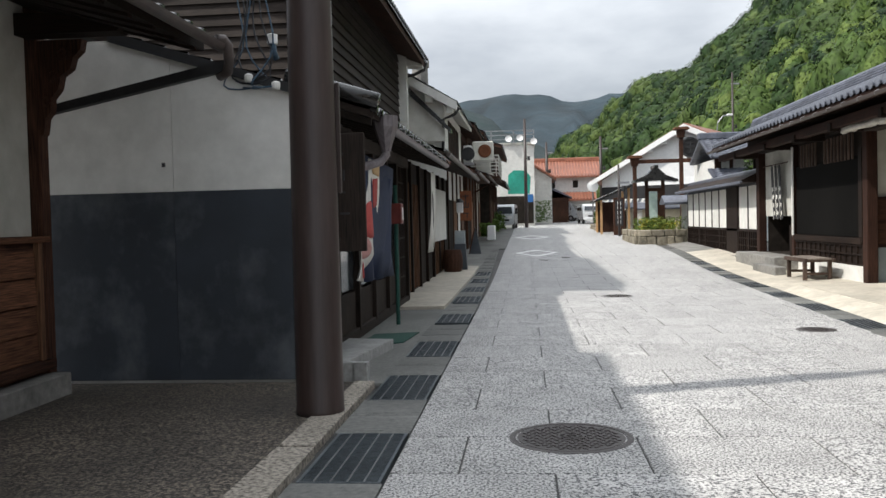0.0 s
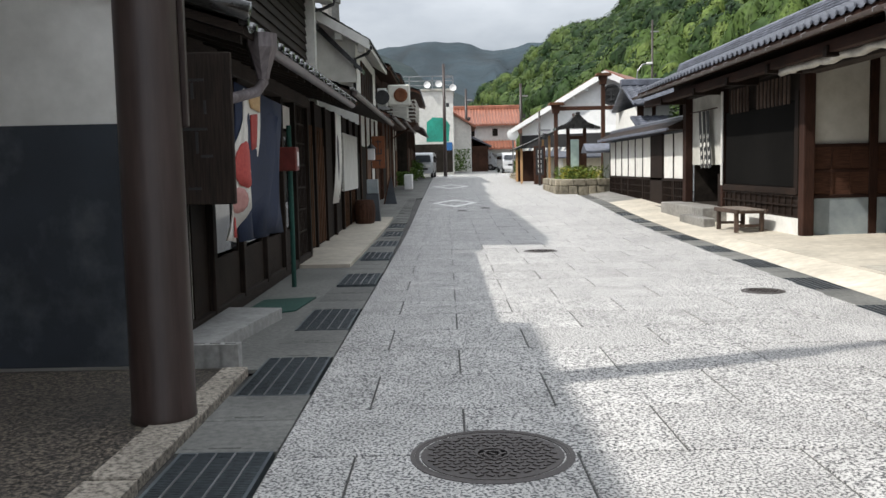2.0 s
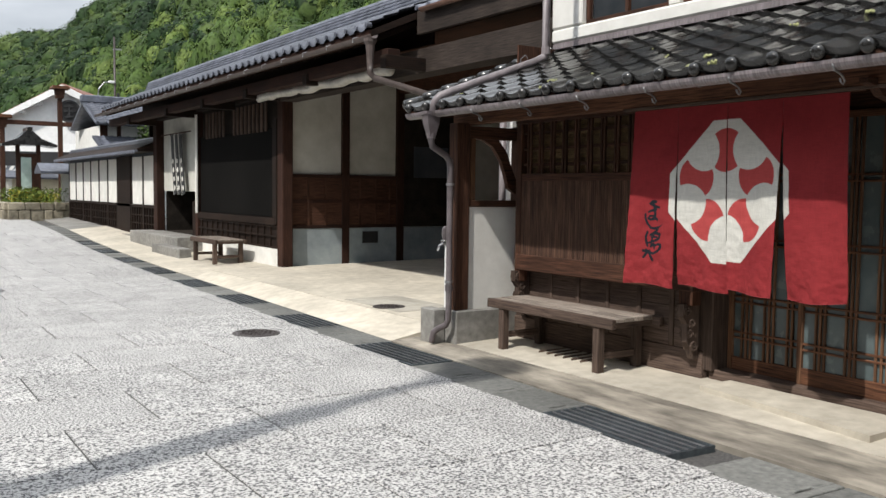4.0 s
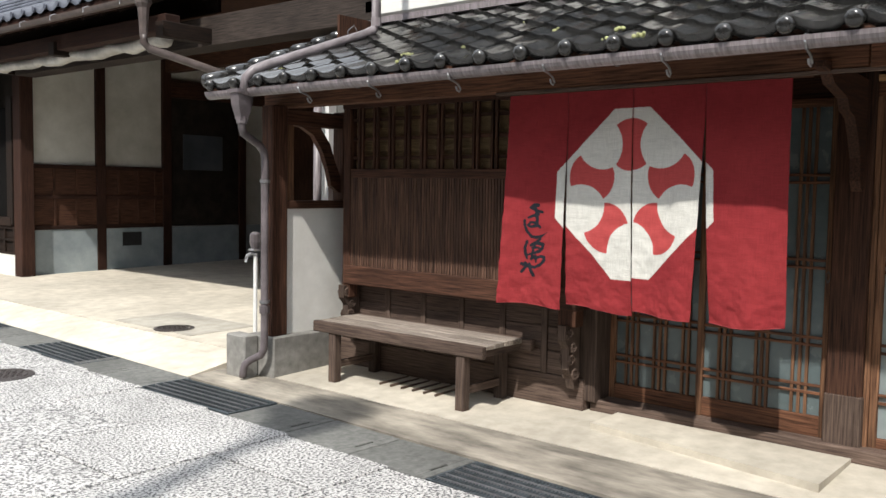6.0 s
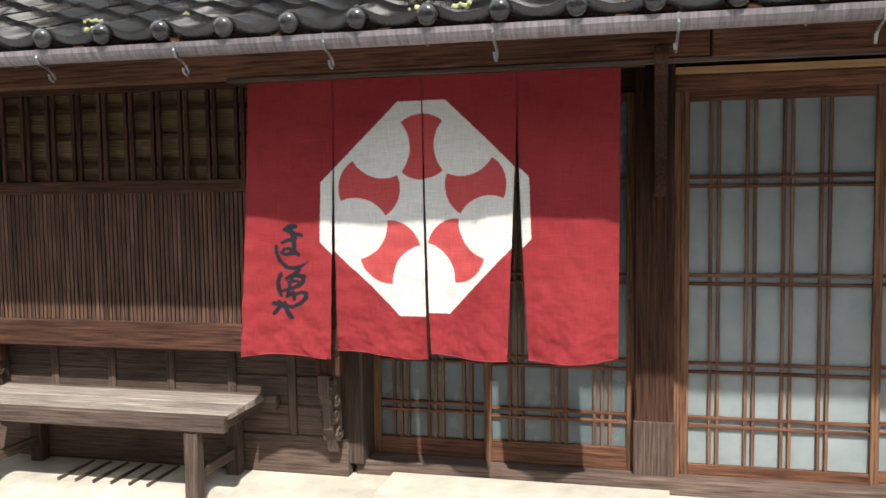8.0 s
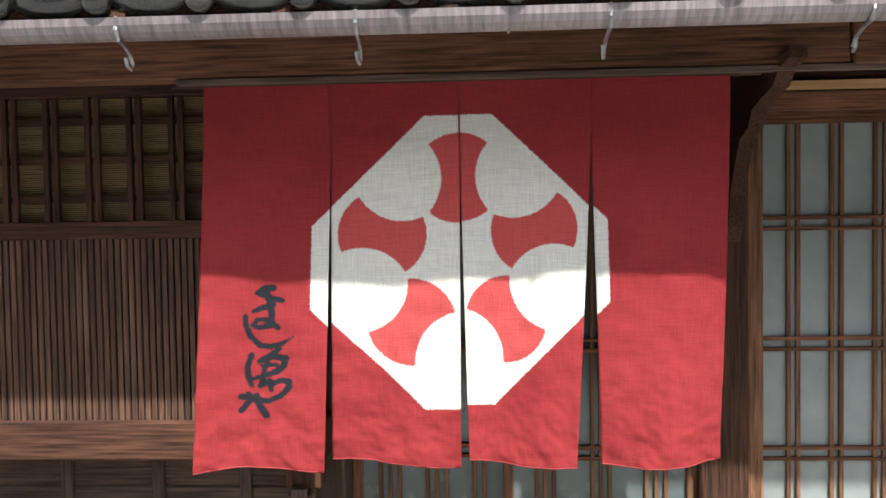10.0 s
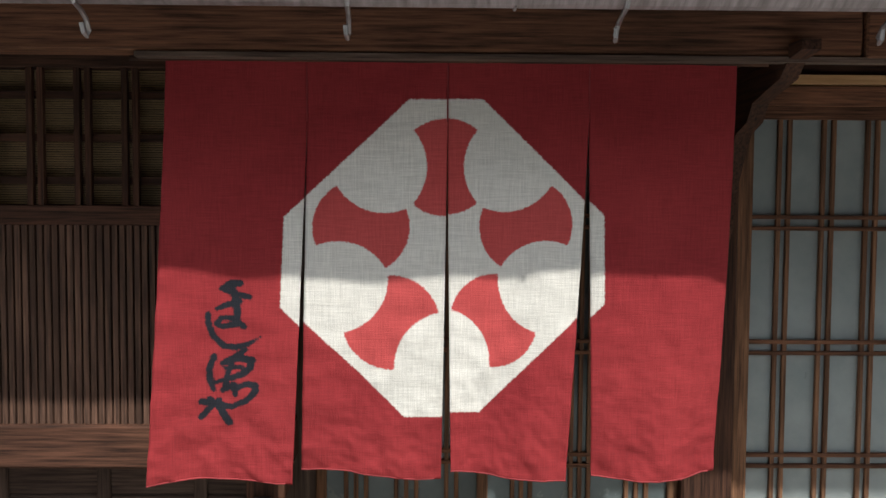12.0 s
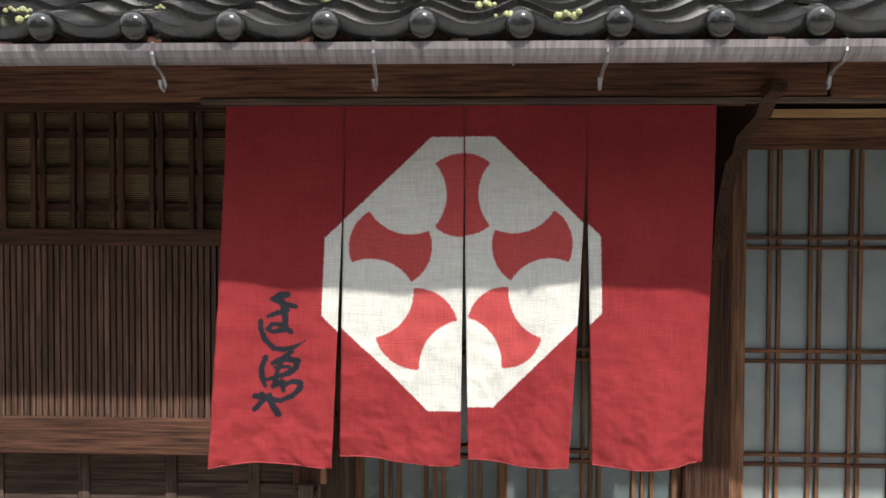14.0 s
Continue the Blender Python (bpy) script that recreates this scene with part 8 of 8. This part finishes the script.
def crowns():
    """Tree crowns of the hillside: lumpy bodies set all over with small leaf clumps, many trees joined."""
    r = random.Random(11)
    protos = []
    for k in range(6):
        ball = bmesh.new()
        bmesh.ops.create_icosphere(ball, subdivisions=2, radius=1.0)
        ball.verts.ensure_lookup_table()

        def swell(c):
            return 0.92 + 0.34 * noise.noise(c * 1.7 + Vector((k * 7.0, 0, 0))) + 0.24 * noise.noise(c * 4.3 + Vector((0, k * 5.0, 0)))

        pts = [tuple(v.co.normalized() * swell(v.co.normalized()) * 0.97) for v in ball.verts]
        tri = [[v.index for v in f.verts] for f in ball.faces]
        ball.free()
        for i in range(430):
            u, v = r.uniform(-0.5, 1), r.uniform(0, 6.283)
            q = math.sqrt(max(0, 1 - u * u))
            c = Vector((q * math.cos(v), q * math.sin(v), u))
            nrm = (c + Vector((r.uniform(-.3, .3), r.uniform(-.3, .3), r.uniform(-.1, .4)))).normalized()
            c = c * (swell(c) + r.uniform(-0.03, 0.06))
            d = nrm.cross(Vector((r.uniform(-1, 1), r.uniform(-1, 1), r.uniform(-1, 1)))).normalized()
            e = nrm.cross(d).normalized()
            s = r.uniform(0.045, 0.095)
            k0 = len(pts)
            pts += [tuple(p) for p in (c - e * s * 0.7, c + d * s, c + e * s * 0.7, c - d * s)]
            tri += [[k0, k0 + 1, k0 + 2], [k0, k0 + 2, k0 + 3]]
        protos.append((np.array(pts), np.array(tri, dtype=np.int32)))
    for name, mat, label, lo, hi, count, bam in (("woodland", WOODS, "dense mixed green woodland on the hillside", -1, 34, 1900, False), ("bamboo_grove", BAMBOO_LEAF, "bright green bamboo grove low on the hillside", 11, 33, 480, True)):
        vs, ts, base = [], [], 0
        for i in range(count):
            a = lo + (hi - lo) * r.random() ** (1.25 if not bam else 1.0)
            s = 1.02 * math.sqrt(r.random()) if not bam else r.uniform(0.12, 0.62)
            p = hill_point(a, s)
            size = r.uniform(2.0, 4.6) * (0.72 + 0.5 * lerp_crest(a)[0] / 400)
            if bam:
                size = r.uniform(1.2, 2.2)
            pts, tri = protos[i % 6]
            q = pts * np.array((size, size, size * (r.uniform(0.75, 1.1) if not bam else 2.2)))
            t = r.uniform(0, 6.28)
            rot = np.array(((math.cos(t), -math.sin(t), 0), (math.sin(t), math.cos(t), 0), (0, 0, 1)))
            vs.append(q @ rot.T + np.array((p.x, p.y, p.z + size * (0.45 if not bam else 1.3))))
            ts.append(tri + base)
            base += len(pts)
        V, T = np.concatenate(vs), np.concatenate(ts)
        me = bpy.data.meshes.new(name)
        nt = len(T)
        me.vertices.add(len(V))
        me.vertices.foreach_set("co", V.astype(np.float32).ravel())
        me.loops.add(nt * 3)
        me.loops.foreach_set("vertex_index", T.astype(np.int32).ravel())
        me.polygons.add(nt)
        me.polygons.foreach_set("loop_start", np.arange(0, nt * 3, 3, dtype=np.int32))
        me.update(calc_edges=True)
        me.shade_smooth()
        me.materials.append(mat)
        tagged(new(name, me), label=label, category="trees", kind="stuff")


near_hill()
crowns()


def far_ridge(name, dist, prof, low, dark, light, label):
    """A distant mountain ridge, the blue haze of distance put into its colour."""
    bm = bmesh.new()
    rows = []
    for i in range(161):
        a = -50 + i * 0.75
        h = prof[-1][1]
        for p, q in zip(prof, prof[1:]):
            if p[0] <= a <= q[0]:
                t = (a - p[0]) / (q[0] - p[0])
                t = t * t * (3 - 2 * t)
                h = p[1] + (q[1] - p[1]) * t
        if a < prof[0][0]:
            h = prof[0][1]
        h *= 1 + 0.035 * noise.noise((a * 0.5, dist * 0.01, 0)) + 0.015 * noise.noise((a * 2.2, dist * 0.01, 3))
        b = radians(a)
        row = []
        for s in range(25):
            t = s / 24
            rr = dist * (0.62 + 0.38 * t + 0.075 * (1 - t * t) * noise.noise((a * 0.55 + 1.2 * t, t * 1.6, dist * 0.013)) + 0.03 * noise.noise((a * 1.7, t * 4.0, dist * 0.013)))
            row.append(bm.verts.new((rr * math.sin(b), rr * math.cos(b), low + (h - low) * (t ** 0.9) * (1 + 0.10 * (1 - t) * noise.noise((a * 0.35, t * 2.5, dist * 0.02))))))
        rows.append(row)
    for r0, r1 in zip(rows, rows[1:]):
        for k in range(24):
            bm.faces.new((r0[k], r0[k + 1], r1[k + 1], r1[k]))
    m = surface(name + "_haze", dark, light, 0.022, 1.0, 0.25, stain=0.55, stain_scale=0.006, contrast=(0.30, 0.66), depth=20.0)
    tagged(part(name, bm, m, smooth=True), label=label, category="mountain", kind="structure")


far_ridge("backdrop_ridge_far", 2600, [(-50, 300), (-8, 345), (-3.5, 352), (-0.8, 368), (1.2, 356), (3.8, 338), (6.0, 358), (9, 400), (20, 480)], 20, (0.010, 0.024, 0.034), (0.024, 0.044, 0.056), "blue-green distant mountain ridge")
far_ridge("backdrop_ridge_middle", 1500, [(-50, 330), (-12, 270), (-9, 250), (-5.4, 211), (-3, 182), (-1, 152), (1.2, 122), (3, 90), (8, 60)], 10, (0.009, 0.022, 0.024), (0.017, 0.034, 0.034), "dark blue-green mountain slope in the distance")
# ==== PAVING PIECES ====
def pavers():
    W, L, gap = 1.15, 0.88, 0.013
    full = None
    made = 0
    rest = bmesh.new()
    y0 = 5.32 - 17 * L
    row = 0
    while y0 < 92:
        x = 0.02 + (0.575 if row % 2 == 0 else 0.0) - 2 * W
        right = road_right(y0 + L / 2)
        while x < right:
            a, b = max(x, ROAD_L), min(x + W, right)
            if b - a > 0.05:
                h0 = rise(y0 + L / 2)
                if -1.0 < y0 < 40 and made < 300:
                    key = (round(b - a, 2) == W)
                    if key and full is not None:
                        me = full
                    else:
                        bm = one_box(gap / 2, b - a - gap / 2, gap / 2, L - gap / 2, -0.02, 0, bevel=0.004)
                        me = bpy.data.meshes.new("paving_slab")
                        bm.to_mesh(me)
                        bm.free()
                        me.materials.append(GRANITE)
                        if key:
                            full = me
                    ob = new("paving_slab", me)
                    ob.parent = road
                    slope = math.degrees(math.atan2(rise(y0 + L) - rise(y0), L))
                    ob.matrix_world = pose(a, y0, rise(y0) + random.uniform(-0.0012, 0.0012), slope)
                    made += 1
                else:
                    za, zb = rise(y0), rise(y0 + L)
                    v = [rest.verts.new(p) for p in ((a + gap / 2, y0 + gap / 2, za), (b - gap / 2, y0 + gap / 2, za), (b - gap / 2, y0 + L - gap / 2, zb), (a + gap / 2, y0 + L - gap / 2, zb))]
                    rest.faces.new(v)
            x += W
        y0 += L
        row += 1
    far = part("far_paving", rest, GRANITE, road)
    tagged(far, kind="stuff")


pavers()
